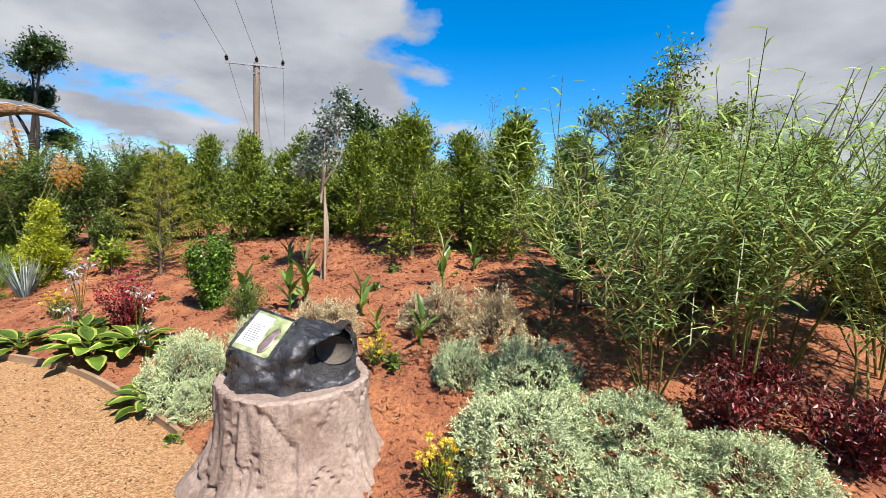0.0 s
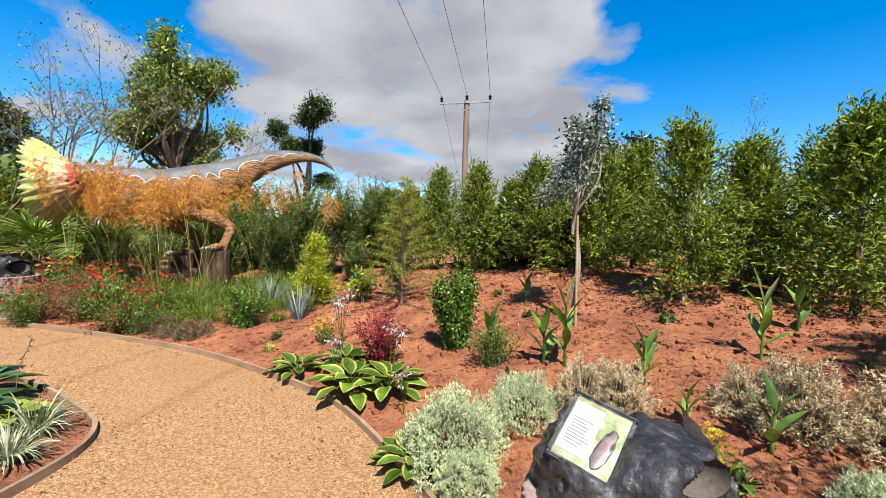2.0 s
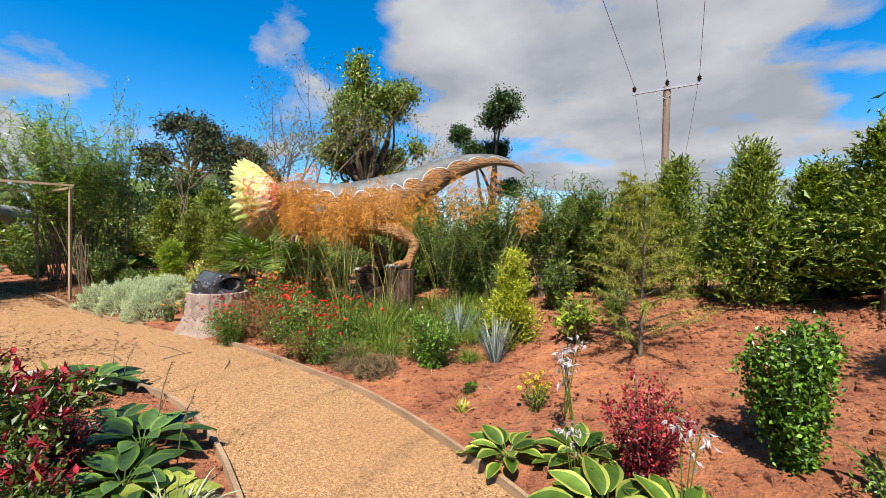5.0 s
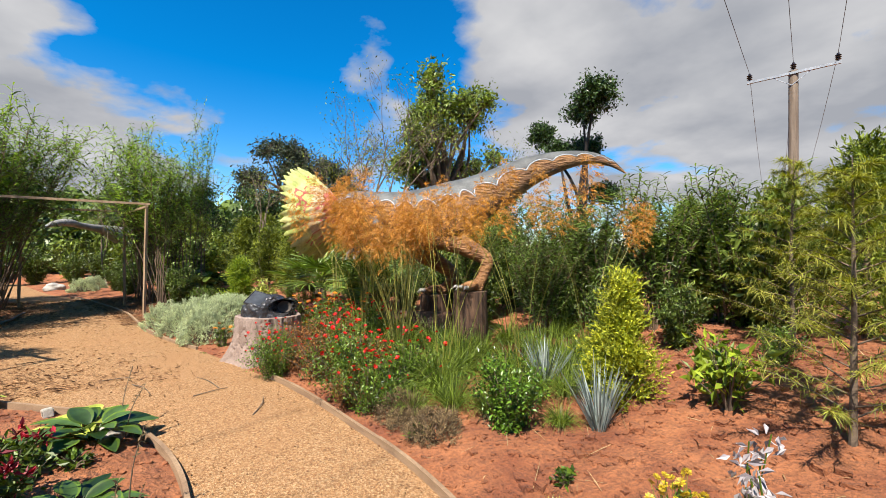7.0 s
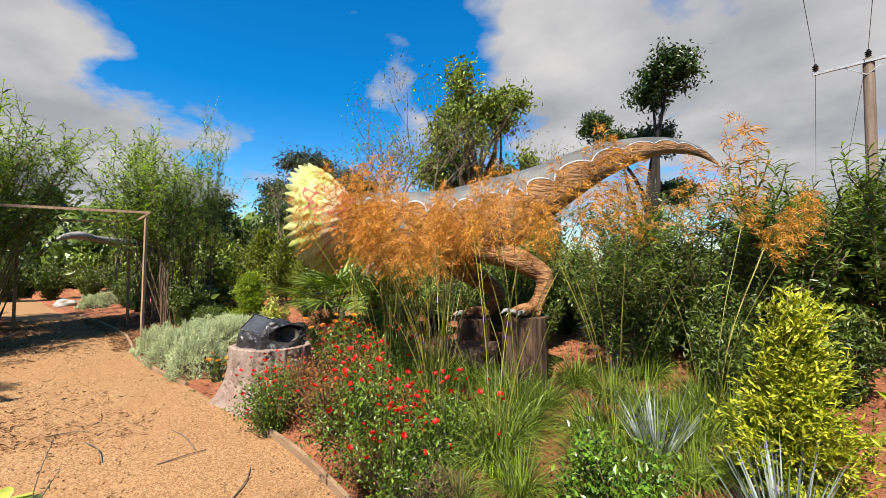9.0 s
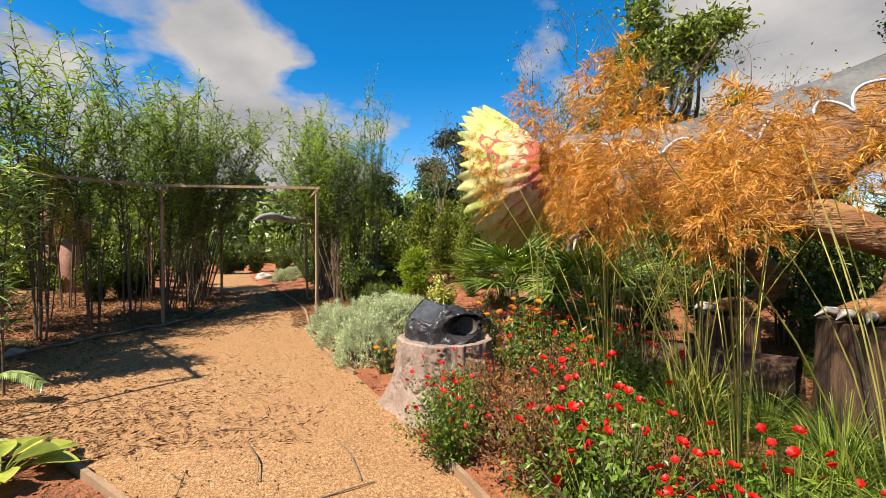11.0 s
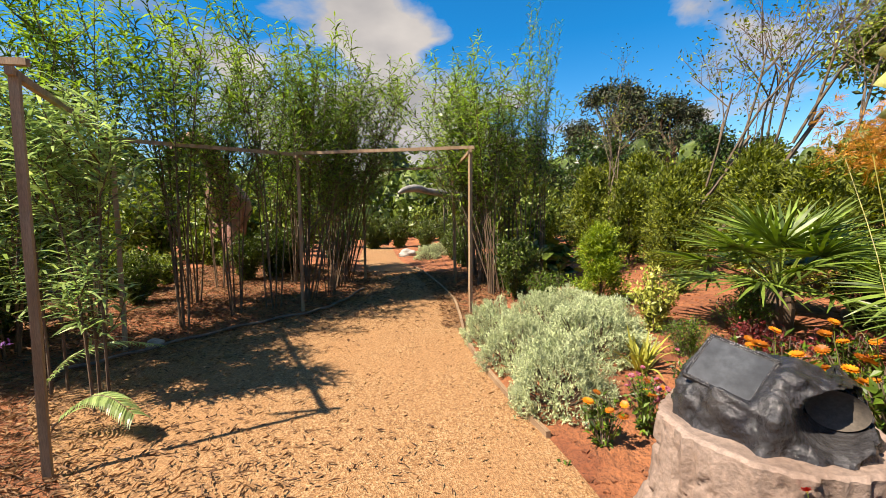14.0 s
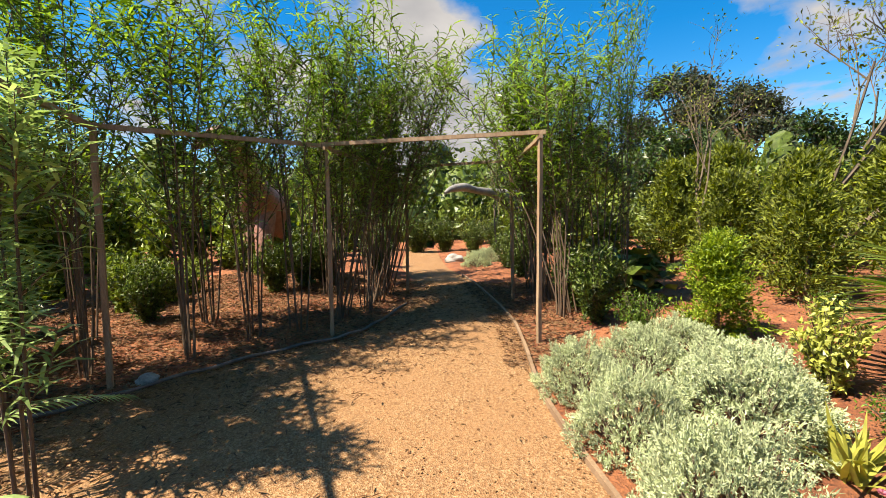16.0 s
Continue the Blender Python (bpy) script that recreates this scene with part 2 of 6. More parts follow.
M["frill_red"] = rough_mat("red_frill_marks", (0.62, 0.07, 0.05), (0.82, 0.24, 0.17), 9, 30, 0.3, 0.006, 0.5)
M["frill_pink"] = rough_mat("cream_pink_frill", (0.82, 0.60, 0.32), (0.92, 0.80, 0.46), 7, 30, 0.3, 0.006, 0.5)
M["mouth"] = rough_mat("dark_red_mouth", (0.28, 0.03, 0.02), (0.42, 0.06, 0.04), 8, 30, 0.3, 0.006, 0.35)
M["dino_pink"] = rough_mat("terracotta_skin", (0.42, 0.19, 0.13), (0.62, 0.32, 0.24), 3, 26, 0.6, 0.015, 0.6)
M["dino_pale"] = rough_mat("grey_cream_skin", (0.23, 0.22, 0.20), (0.50, 0.47, 0.41), 1.6, 24, 0.5, 0.015, 0.6)
M["claw"] = rough_mat("ivory_claw", (0.62, 0.58, 0.48), (0.74, 0.70, 0.60), 6, 40, 0.1, 0.002, 0.4)
M["sign_white"] = rough_mat("white_sign_print", (0.80, 0.81, 0.82), (0.84, 0.85, 0.86), 4, 40, 0.02, 0.001, 0.3)
M["sign_green"] = rough_mat("green_photo_print", (0.20, 0.27, 0.08), (0.58, 0.60, 0.34), 16, 30, 0.02, 0.001, 0.3, c3=(0.66, 0.68, 0.62))
M["sign_brown"] = rough_mat("brown_picture_print", (0.12, 0.08, 0.08), (0.24, 0.17, 0.16), 14, 40, 0.02, 0.001, 0.3)
M["ink"] = rough_mat("dark_ink", (0.05, 0.05, 0.07), (0.07, 0.07, 0.09), 4, 30, 0.0, 0.001, 0.5)
M["slate"] = rough_mat("scratched_dark_panel", (0.045, 0.05, 0.055), (0.085, 0.095, 0.105), 5, 20, 0.08, 0.002, 0.28)
M["barn"] = rough_mat("far_grey_roof", (0.16, 0.15, 0.15), (0.24, 0.23, 0.22), 2, 20, 0.2, 0.01, 0.8)

M["thuja"] = leaf_mat("thuja_foliage", (0.11, 0.19, 0.018), (0.36, 0.43, 0.055), 0.6, 0.25)
M["thuja_yellow"] = leaf_mat("yellowish_thuja_foliage", (0.10, 0.16, 0.02), (0.36, 0.40, 0.05), 0.6, 0.28)
M["gold"] = leaf_mat("golden_conifer_foliage", (0.26, 0.34, 0.02), (0.72, 0.70, 0.06), 0.6, 0.3, deep=0.7)
M["lime"] = leaf_mat("lime_foliage", (0.18, 0.32, 0.02), (0.48, 0.58, 0.05), 0.5, 0.3, deep=0.6)
M["willow"] = leaf_mat("willow_leaves", (0.10, 0.18, 0.03), (0.40, 0.56, 0.14), 0.35, 0.5, deep=0.5)
M["willow_pale"] = leaf_mat("pale_willow_leaves", (0.26, 0.38, 0.15), (0.60, 0.76, 0.36), 0.32, 0.4, deep=0.75)
M["bamboo"] = leaf_mat("bamboo_leaves", (0.09, 0.17, 0.035), (0.28, 0.38, 0.11), 0.38, 0.4)
M["tree_leaf"] = leaf_mat("tree_leaves", (0.06, 0.12, 0.02), (0.19, 0.26, 0.05), 0.45, 0.25)
M["tree_light"] = leaf_mat("light_tree_leaves", (0.12, 0.19, 0.03), (0.40, 0.50, 0.11), 0.45, 0.3)
M["dark_leaf"] = leaf_mat("dark_glossy_leaves", (0.02, 0.05, 0.012), (0.09, 0.16, 0.035), 0.35, 0.15)
M["pine"] = leaf_mat("pine_needles", (0.03, 0.085, 0.035), (0.09, 0.18, 0.07), 0.5, 0.15)
M["cedar"] = leaf_mat("cedar_needles", (0.028, 0.05, 0.022), (0.075, 0.10, 0.042), 0.6, 0.1)
M["euc"] = leaf_mat("silver_blue_leaves", (0.13, 0.19, 0.15), (0.40, 0.50, 0.43), 0.4, 0.25, tint=(0.80, 0.77, 0.72), deep=0.6)
M["silver"] = leaf_mat("silver_green_sprigs", (0.50, 0.57, 0.38), (0.76, 0.82, 0.58), 0.75, 0.2, tint=(0.76, 0.78, 0.62), deep=0.85)
M["dry"] = leaf_mat("dried_cream_sprigs", (0.52, 0.40, 0.23), (0.90, 0.78, 0.56), 0.85, 0.2, tint=(0.80, 0.77, 0.66), deep=0.8)
M["box"] = leaf_mat("box_leaves", (0.05, 0.13, 0.015), (0.20, 0.36, 0.04), 0.35, 0.2)
M["fresh"] = leaf_mat("fresh_green_leaves", (0.07, 0.15, 0.015), (0.22, 0.34, 0.045), 0.4, 0.3)
M["berberis"] = leaf_mat("crimson_leaves", (0.20, 0.010, 0.022), (0.58, 0.05, 0.075), 0.4, 0.3, tint=(0.80, 0.77, 0.72))
M["maroon"] = leaf_mat("maroon_leaves", (0.10, 0.015, 0.02), (0.30, 0.05, 0.05), 0.4, 0.25, tint=(0.80, 0.77, 0.72))
M["feather"] = leaf_mat("feathery_larch_foliage", (0.26, 0.29, 0.04), (0.52, 0.50, 0.10), 0.6, 0.35, deep=0.7)
M["blue"] = leaf_mat("blue_grass_blades", (0.24, 0.33, 0.32), (0.50, 0.60, 0.58), 0.5, 0.2, tint=(0.80, 0.77, 0.72))
M["grass"] = leaf_mat("grass_blades", (0.10, 0.19, 0.025), (0.36, 0.46, 0.085), 0.45, 0.3)
M["stalk"] = leaf_mat("straw_green_stalks", (0.26, 0.27, 0.05), (0.50, 0.44, 0.12), 0.5, 0.2)
M["plume"] = leaf_mat("golden_oat_spikelets", (0.55, 0.22, 0.035), (1.0, 0.54, 0.12), 0.45, 0.4, tint=(0.80, 0.77, 0.72), deep=0.9)
M["straw"] = leaf_mat("straw", (0.42, 0.30, 0.14), (0.66, 0.52, 0.28), 0.8, 0.15, tint=(0.80, 0.77, 0.72), deep=0.8)
M["heath"] = leaf_mat("brown_heather", (0.20, 0.13, 0.06), (0.38, 0.27, 0.14), 0.85, 0.15, tint=(0.80, 0.77, 0.72))
M["russet"] = leaf_mat("russet_dry_leaves", (0.23, 0.09, 0.03), (0.46, 0.22, 0.06), 0.7, 0.3, tint=(0.80, 0.77, 0.72))
M["litter"] = leaf_mat("dead_leaves", (0.16, 0.075, 0.035), (0.42, 0.24, 0.115), 0.8, 0.1, tint=(0.80, 0.77, 0.72), deep=0.8)
M["hosta"] = leaf_mat("hosta_green", (0.07, 0.16, 0.02), (0.19, 0.30, 0.05), 0.38, 0.25, True)
M["hosta_rim"] = leaf_mat("hosta_yellow_margin", (0.40, 0.45, 0.08), (0.62, 0.62, 0.17), 0.4, 0.25, True)
M["hosta_dark"] = leaf_mat("dark_hosta_green", (0.03, 0.08, 0.025), (0.10, 0.18, 0.06), 0.35, 0.2, True)
M["hosta_lime"] = leaf_mat("lime_hosta", (0.34, 0.44, 0.06), (0.56, 0.60, 0.12), 0.4, 0.25, True)
M["canna"] = leaf_mat("canna_green", (0.10, 0.22, 0.045), (0.24, 0.40, 0.09), 0.35, 0.25, True)
M["canna_pale"] = leaf_mat("pale_canna_leaf", (0.40, 0.46, 0.20), (0.60, 0.62, 0.34), 0.4, 0.3, True)
M["phormium"] = leaf_mat("yellow_striped_blades", (0.33, 0.36, 0.05), (0.68, 0.62, 0.17), 0.4, 0.2, deep=0.7)
M["white_grass"] = leaf_mat("white_striped_blades", (0.22, 0.32, 0.13), (0.66, 0.70, 0.48), 0.4, 0.2, tint=(0.80, 0.77, 0.72), deep=0.7)
M["palm"] = leaf_mat("palm_fronds", (0.09, 0.17, 0.035), (0.30, 0.42, 0.09), 0.4, 0.2)
M["red_petal"] = leaf_mat("scarlet_petals", (0.70, 0.008, 0.006), (0.98, 0.016, 0.01), 0.5, 0.25, True, tint=(0.80, 0.77, 0.72), deep=0.95)
M["orange_petal"] = leaf_mat("orange_petals", (0.86, 0.22, 0.008), (0.98, 0.36, 0.02), 0.45, 0.25, True, tint=(0.80, 0.77, 0.72))
M["yellow_petal"] = leaf_mat("yellow_petals", (0.78, 0.50, 0.02), (0.90, 0.68, 0.05), 0.45, 0.25, tint=(0.80, 0.77, 0.72))
M["lilac_petal"] = leaf_mat("pale_lilac_petals", (0.70, 0.62, 0.70), (0.86, 0.82, 0.86), 0.45, 0.3, tint=(0.80, 0.77, 0.72))
M["purple_petal"] = leaf_mat("violet_petals", (0.40, 0.14, 0.62), (0.58, 0.30, 0.78), 0.45, 0.3, tint=(0.80, 0.77, 0.72))
M["pink_petal"] = leaf_mat("pink_petals", (0.70, 0.10, 0.25), (0.85, 0.30, 0.42), 0.45, 0.3, tint=(0.80, 0.77, 0.72))
M["flower_eye"] = rough_mat("flower_centre", (0.35, 0.20, 0.03), (0.50, 0.32, 0.05), 30, 90, 0.3, 0.002, 0.8)

# ---- mesh tools ----
RNG = np.random.default_rng(7)


def unit(a):
    return a / np.maximum(np.linalg.norm(a, axis=-1, keepdims=True), 1e-9)


class Soup:
    """Quads gathered from arrays into one mesh."""

    def __init__(self):
        self.v, self.f, self.m, self.n = [], [], [], 0

    def add(self, v, f, slot=0):
        v, f = np.asarray(v, float).reshape(-1, 3), np.asarray(f, int).reshape(-1, 4)
        self.v.append(v); self.f.append(f + self.n); self.m.append(np.full(len(f), slot)); self.n += len(v)
        return self

    def leaves(self, P, D, L, W, bend=0.12, slot=0, twist=1.0):
        """Pointed leaves from P along D, length L, width W."""
        n = len(P)
        if n == 0:
            return self
        D = unit(np.asarray(D, float)); L = np.broadcast_to(L, n)[:, None]; W = np.broadcast_to(W, n)[:, None]
        side = unit(np.cross(D, unit(RNG.normal(0, twist, (n, 3)) + [0, 0, 1.0])))
        nrm = np.cross(side, D)
        v = np.stack([P, P + D * L * 0.42 + side * W / 2 + nrm * bend * L * 0.3, P + D * L - nrm * bend * L, P + D * L * 0.42 - side * W / 2 + nrm * bend * L * 0.3], 1)
        return self.add(v, np.arange(n * 4).reshape(n, 4), slot)

    def blades(self, P, D, L, W, droop=0.4, segs=5, slot=0, flat=False):
        """Arching strap blades that start along D and sink by droop."""
        n = len(P)
        D = unit(np.asarray(D, float)); L = np.broadcast_to(L, n); W = np.broadcast_to(W, n); droop = np.broadcast_to(droop, n)
        s = np.linspace(0, 1, segs + 1)
        c = np.asarray(P)[:, None] + D[:, None] * (s[None, :, None] * L[:, None, None])
        c[:, :, 2] -= (droop * L)[:, None] * s[None] ** 2.2
        side = unit(np.cross(D, np.array([0, 0, 1.0]) + RNG.normal(0, 0.25, (n, 3))))
        w = W[:, None] * 0.5 * np.maximum(1 - s ** 2.5, 0.03)[None] * np.minimum(1, 0.55 + 2 * s)[None]
        v = np.stack([c - side[:, None] * w[:, :, None], c + side[:, None] * w[:, :, None]], 2)
        k = (segs + 1) * 2
        q = np.array([[2 * i, 2 * i + 1, 2 * i + 3, 2 * i + 2] for i in range(segs)])
        return self.add(v, (q[None] + (np.arange(n) * k)[:, None, None]), slot)

    def tube(self, pts, rad, k=6, slot=0):
        """A round, tapering limb through pts."""
        pts = np.asarray(pts, float); n = len(pts)
        rad = np.broadcast_to(rad, n)
        t = unit(np.gradient(pts, axis=0))
        ref = np.array([1.0, 0, 0]) if abs(t[0][0]) < 0.8 else np.array([0, 1.0, 0])
        a = unit(np.cross(t, ref)); b = np.cross(t, a)
        ang = np.arange(k) * 2 * math.pi / k
        v = pts[:, None] + rad[:, None, None] * (a[:, None] * np.cos(ang)[None, :, None] + b[:, None] * np.sin(ang)[None, :, None])
        f = [[i * k + j, i * k + (j + 1) % k, (i + 1) * k + (j + 1) % k, (i + 1) * k + j] for i in range(n - 1) for j in range(k)]
        return self.add(v, f, slot)

    def mesh(self, name, mats, smooth=False):
        me = bpy.data.meshes.new(name)
        v, f, m = np.concatenate(self.v), np.concatenate(self.f), np.concatenate(self.m)
        me.vertices.add(len(v)); me.vertices.foreach_set("co", v.ravel())
        me.loops.add(f.size); me.loops.foreach_set("vertex_index", f.ravel())
        me.polygons.add(len(f)); me.polygons.foreach_set("loop_start", np.arange(0, f.size, 4))
        for x in mats:
            me.materials.append(x)
        me.polygons.foreach_set("material_index", m)
        me.polygons.foreach_set("use_smooth", np.full(len(f), smooth))
        me.update(calc_edges=True)
        me.validate()
        return me


FINE = ("woody_frame", "stem_frame", "stalk_frame", "branchwork", "leaf_tuft", "foliage", "crown", "needle_cover", "blossom")


def part(name, shape, material, parent=None, label="", smooth=False):
    """Links a Soup, a bmesh or a mesh as one mesh object, under a thing or a part."""
    mats = material if isinstance(material, (list, tuple)) else [material]
    if isinstance(shape, Soup):
        me = shape.mesh(name, mats, smooth)
    elif isinstance(shape, bmesh.types.BMesh):
        me = bpy.data.meshes.new(name)
        shape.to_mesh(me); shape.free()
        for x in mats:
            me.materials.append(x)
        if smooth:
            me.polygons.foreach_set("use_smooth", np.full(len(me.polygons), True))
    else:
        me = shape
    ob = new(name, me)
    ob.parent = parent
    if label:
        tagged(ob, label)
    if name in FINE:
        tagged(ob, kind="stuff")
    return ob


def thing(name, label, category, group="", kind=""):
    return tagged(new(name), label, category, group, kind)


def fresh_dirs(n, up=0.0, spread=1.0):
    d = RNG.normal(0, 1, (n, 3)) * [spread, spread, 1]
    d[:, 2] += up
    return unit(d)


def curve_points(pts, n):
    """Smooth run through control points (Catmull-Rom)."""
    p = np.asarray(pts, float)
    p = np.vstack([2 * p[0] - p[1], p, 2 * p[-1] - p[-2]])
    out, seg = [], len(p) - 3
    for u in np.linspace(0, seg - 1e-6, n):
        i, t = int(u), u - int(u)
        a, b, c, d = p[i], p[i + 1], p[i + 2], p[i + 3]
        out.append(0.5 * (2 * b + (c - a) * t + (2 * a - 5 * b + 4 * c - d) * t * t + (3 * b - a - 3 * c + d) * t ** 3))
    return np.array(out)

# ---- ground, path, edging ----
RIGHT = [(5, 0.9), (3, 1.2), (1.2, 1.5), (0, 1.75), (-1.0, 2.2), (-1.87, 2.89), (-3.2, 3.7), (-4.4, 3.98), (-5.7, 4.05), (-6.8, 3.92), (-8, 3.7), (-9.2, 3.3),
         (-10.2, 2.95), (-11.03, 2.58), (-12.2, 2.18), (-13.4, 1.95), (-14.5, 1.7), (-16, 1.15), (-18, 0.3), (-20, -0.6), (-25, -2.2)]
LEFT = [(5, -3), (3, -2.8), (1.2, -2.6), (0, -2.3), (-1.6, -1.6), (-3.0, -0.4), (-3.8, 1.1), (-4.3, 2.3), (-5.2, 2.6), (-6.6, 2.6), (-7.8, 2.15), (-8.75, 1.2),
        (-9.3, 0.5), (-10.4, -1.2), (-11.4, -1.4), (-12.7, -0.62), (-13.5, -0.05), (-15.2, 0.0), (-17.6, -0.75), (-19.6, -1.7), (-25, -3.4)]
R_LINE, L_LINE = curve_points(RIGHT, 260), curve_points(LEFT, 260)


def line_distance(line, X, Y):
    """Distance to a run of points, and on which side of it (positive: to its right when going along)."""
    best, sign = np.full(X.shape, 1e9), np.ones(X.shape)
    for a, b in zip(line[:-1], line[1:]):
        ab = b - a
        t = np.clip(((X - a[0]) * ab[0] + (Y - a[1]) * ab[1]) / (ab @ ab), 0, 1)
        d = np.hypot(X - a[0] - t * ab[0], Y - a[1] - t * ab[1])
        near = d < best
        best = np.where(near, d, best)
        sign = np.where(near, np.where(ab[0] * (Y - a[1]) - ab[1] * (X - a[0]) > 0, -1.0, 1.0), sign)
    return best * sign


def path_height(X):
    return -0.13 - 0.028 * np.clip(X, -17, 3)


def ground_height(X, Y, fine=True):
    X, Y = np.asarray(X, float), np.asarray(Y, float)
    g = path_height(X)
    dr = line_distance(R_LINE[::3], X, Y)
    dl = -line_distance(L_LINE[::3], X, Y)
    k = np.interp(X, [-14, -9, -5.5, -1.5, 2], [0.08, 0.12, 0.2, 0.32, 0.27])
    bed = np.maximum(dr, 0)
    bed = np.where(bed < 3.6, bed, 3.6 + (bed - 3.6) * np.clip(1 - (bed - 3.6) / 3, -0.02, 1) * 0.4)
    g = g + k * bed + np.where(dl > 0, 0.13 * np.minimum(dl, 1.2), 0)
    inside = (dr < 0) & (dl < 0)
    g = g - np.where(inside, 0.05 * np.clip(np.minimum(-dr, -dl) / 0.05, 0, 1), 0)
    if fine:
        far = np.clip((np.hypot(X + 6, Y - 2) - 25) / 30, 0, 1)
        rough = np.array([noise.fractal((x * 1.7, y * 1.7, 0.3), 0.9, 2.1, 4) for x, y in zip(X.ravel(), Y.ravel())]).reshape(X.shape)
        g = g + np.where(inside, 0.0, 0.045 * rough * (1 - far) * np.clip(np.maximum(dr, dl) / 0.3, 0, 1))
    return g


def at(x, y, lift=0.0):
    return (x, y, float(ground_height(np.array([x]), np.array([y]))[0]) + lift)


def build_ground():
    xs = np.concatenate([[-1500, -600, -250, -120, -70, -45, -34], np.arange(-28, 7, 0.11), [9, 14, 22, 40, 80, 200, 600, 1500]])
    ys = np.concatenate([[-1500, -600, -250, -110, -60, -35, -22, -14], np.arange(-9, 11.5, 0.11), [13, 17, 24, 40, 80, 200, 600, 1500]])
    X, Y = np.meshgrid(xs, ys)
    Z = ground_height(X, Y)
    nx, ny = len(xs), len(ys)
    idx = np.arange(nx * ny).reshape(ny, nx)
    f = np.stack([idx[:-1, :-1], idx[:-1, 1:], idx[1:, 1:], idx[1:, :-1]], -1)
    s = Soup().add(np.stack([X, Y, Z], -1), f)
    tagged(part("ground", s, M["soil"], smooth=True), "red clay soil of the planted beds, loose and clumpy", "soil", kind="structure")


def build_path():
    a, b = L_LINE, R_LINE
    m = 26
    u = np.linspace(0, 1, m)
    P = a[:, None] * (1 - u)[None, :, None] + b[:, None] * u[None, :, None]
    Z = path_height(P[..., 0]) + 0.012 * np.sin(u * math.pi)[None]
    Z = Z + np.array([0.010 * noise.fractal((x * 1.1, y * 1.1, 7.0), 1.0, 2.0, 3) for x, y in P.reshape(-1, 2)]).reshape(Z.shape)
    idx = np.arange(P.shape[0] * m).reshape(P.shape[0], m)
    f = np.stack([idx[:-1, :-1], idx[1:, :-1], idx[1:, 1:], idx[:-1, 1:]], -1)
    s = Soup().add(np.concatenate([P, Z[..., None]], -1), f)
    tagged(part("path", s, M["gravel"], smooth=True), "winding garden path of fine ochre gravel", "path", kind="structure")
    return P


def board_run(line, z_up, thick, name, parent_label, i0, i1, step):
    """Edging boards end to end along a line."""
    top = thing(name, parent_label, "path edging", kind="structure")
    for i in range(i0, i1, step):
        j = min(i + step, i1)
        p = line[i:j + 1]
        t = unit(np.gradient(p, axis=0)); nrm = np.stack([-t[:, 1], t[:, 0]], 1)
        z = path_height(p[:, 0])
        ring = []
        for sgn, h in ((-1, -0.08), (-1, z_up), (1, z_up), (1, -0.08)):
            ring.append(np.column_stack([p + nrm * thick / 2 * sgn, z + h + 0.004 * ((i // step) % 3)]))
        v = np.stack(ring, 1)
        n = len(p)
        f = [[a * 4 + k, (a + 1) * 4 + k, (a + 1) * 4 + (k + 1) % 4, a * 4 + (k + 1) % 4] for a in range(n - 1) for k in range(4)]
        f += [[0, 1, 2, 3], [(n - 1) * 4 + 3, (n - 1) * 4 + 2, (n - 1) * 4 + 1, (n - 1) * 4]]
        part("edging_board", Soup().add(v, f), M["timber_edge"], top)
    return top


build_ground()
PATH_GRID = build_path()
i_of = lambda line, x: int(np.argmin(np.abs(line[:, 0] - x)))
board_run(R_LINE, 0.055, 0.032, "path_edging", "weathered timber board edging along the gravel path", i_of(R_LINE, -1.75), i_of(R_LINE, -8.6), 16)
board_run(R_LINE, 0.045, 0.032, "path_edging", "weathered timber board edging beside the grey shrubs", i_of(R_LINE, -10.4), i_of(R_LINE, -18), 16)
board_run(L_LINE, 0.05, 0.032, "path_edging", "weathered timber board edging of the hosta bed", i_of(L_LINE, -3.9), i_of(L_LINE, -9.3), 16)


def beam(s, a, b, w=0.045, d=0.045, slot=0):
    """A sawn timber from a to b."""
    a, b = np.array(a, float), np.array(b, float)
    t = unit(b - a)
    ref = np.array([0, 0, 1.0]) if abs(t[2]) < 0.9 else np.array([0.8, 0.6, 0])
    x = unit(np.cross(t, ref)); y = np.cross(t, x)
    n = max(2, int(np.linalg.norm(b - a) / 0.4) + 1)
    rings = []
    for u in np.linspace(0, 1, n):
        c = a + (b - a) * u + (RNG.normal(0, 0.0035, 3) if 0 < u < 1 else 0)
        rings.append([c + x * w / 2 * i + y * d / 2 * j for i, j in ((-1, -1), (1, -1), (1, 1), (-1, 1))])
    v = np.array(rings)
    f = [[i * 4 + k, (i + 1) * 4 + k, (i + 1) * 4 + (k + 1) % 4, i * 4 + (k + 1) % 4] for i in range(n - 1) for k in range(4)]
    f += [[0, 1, 2, 3], [(n - 1) * 4 + 3, (n - 1) * 4 + 2, (n - 1) * 4 + 1, (n - 1) * 4]]
    return s.add(v, f, slot)


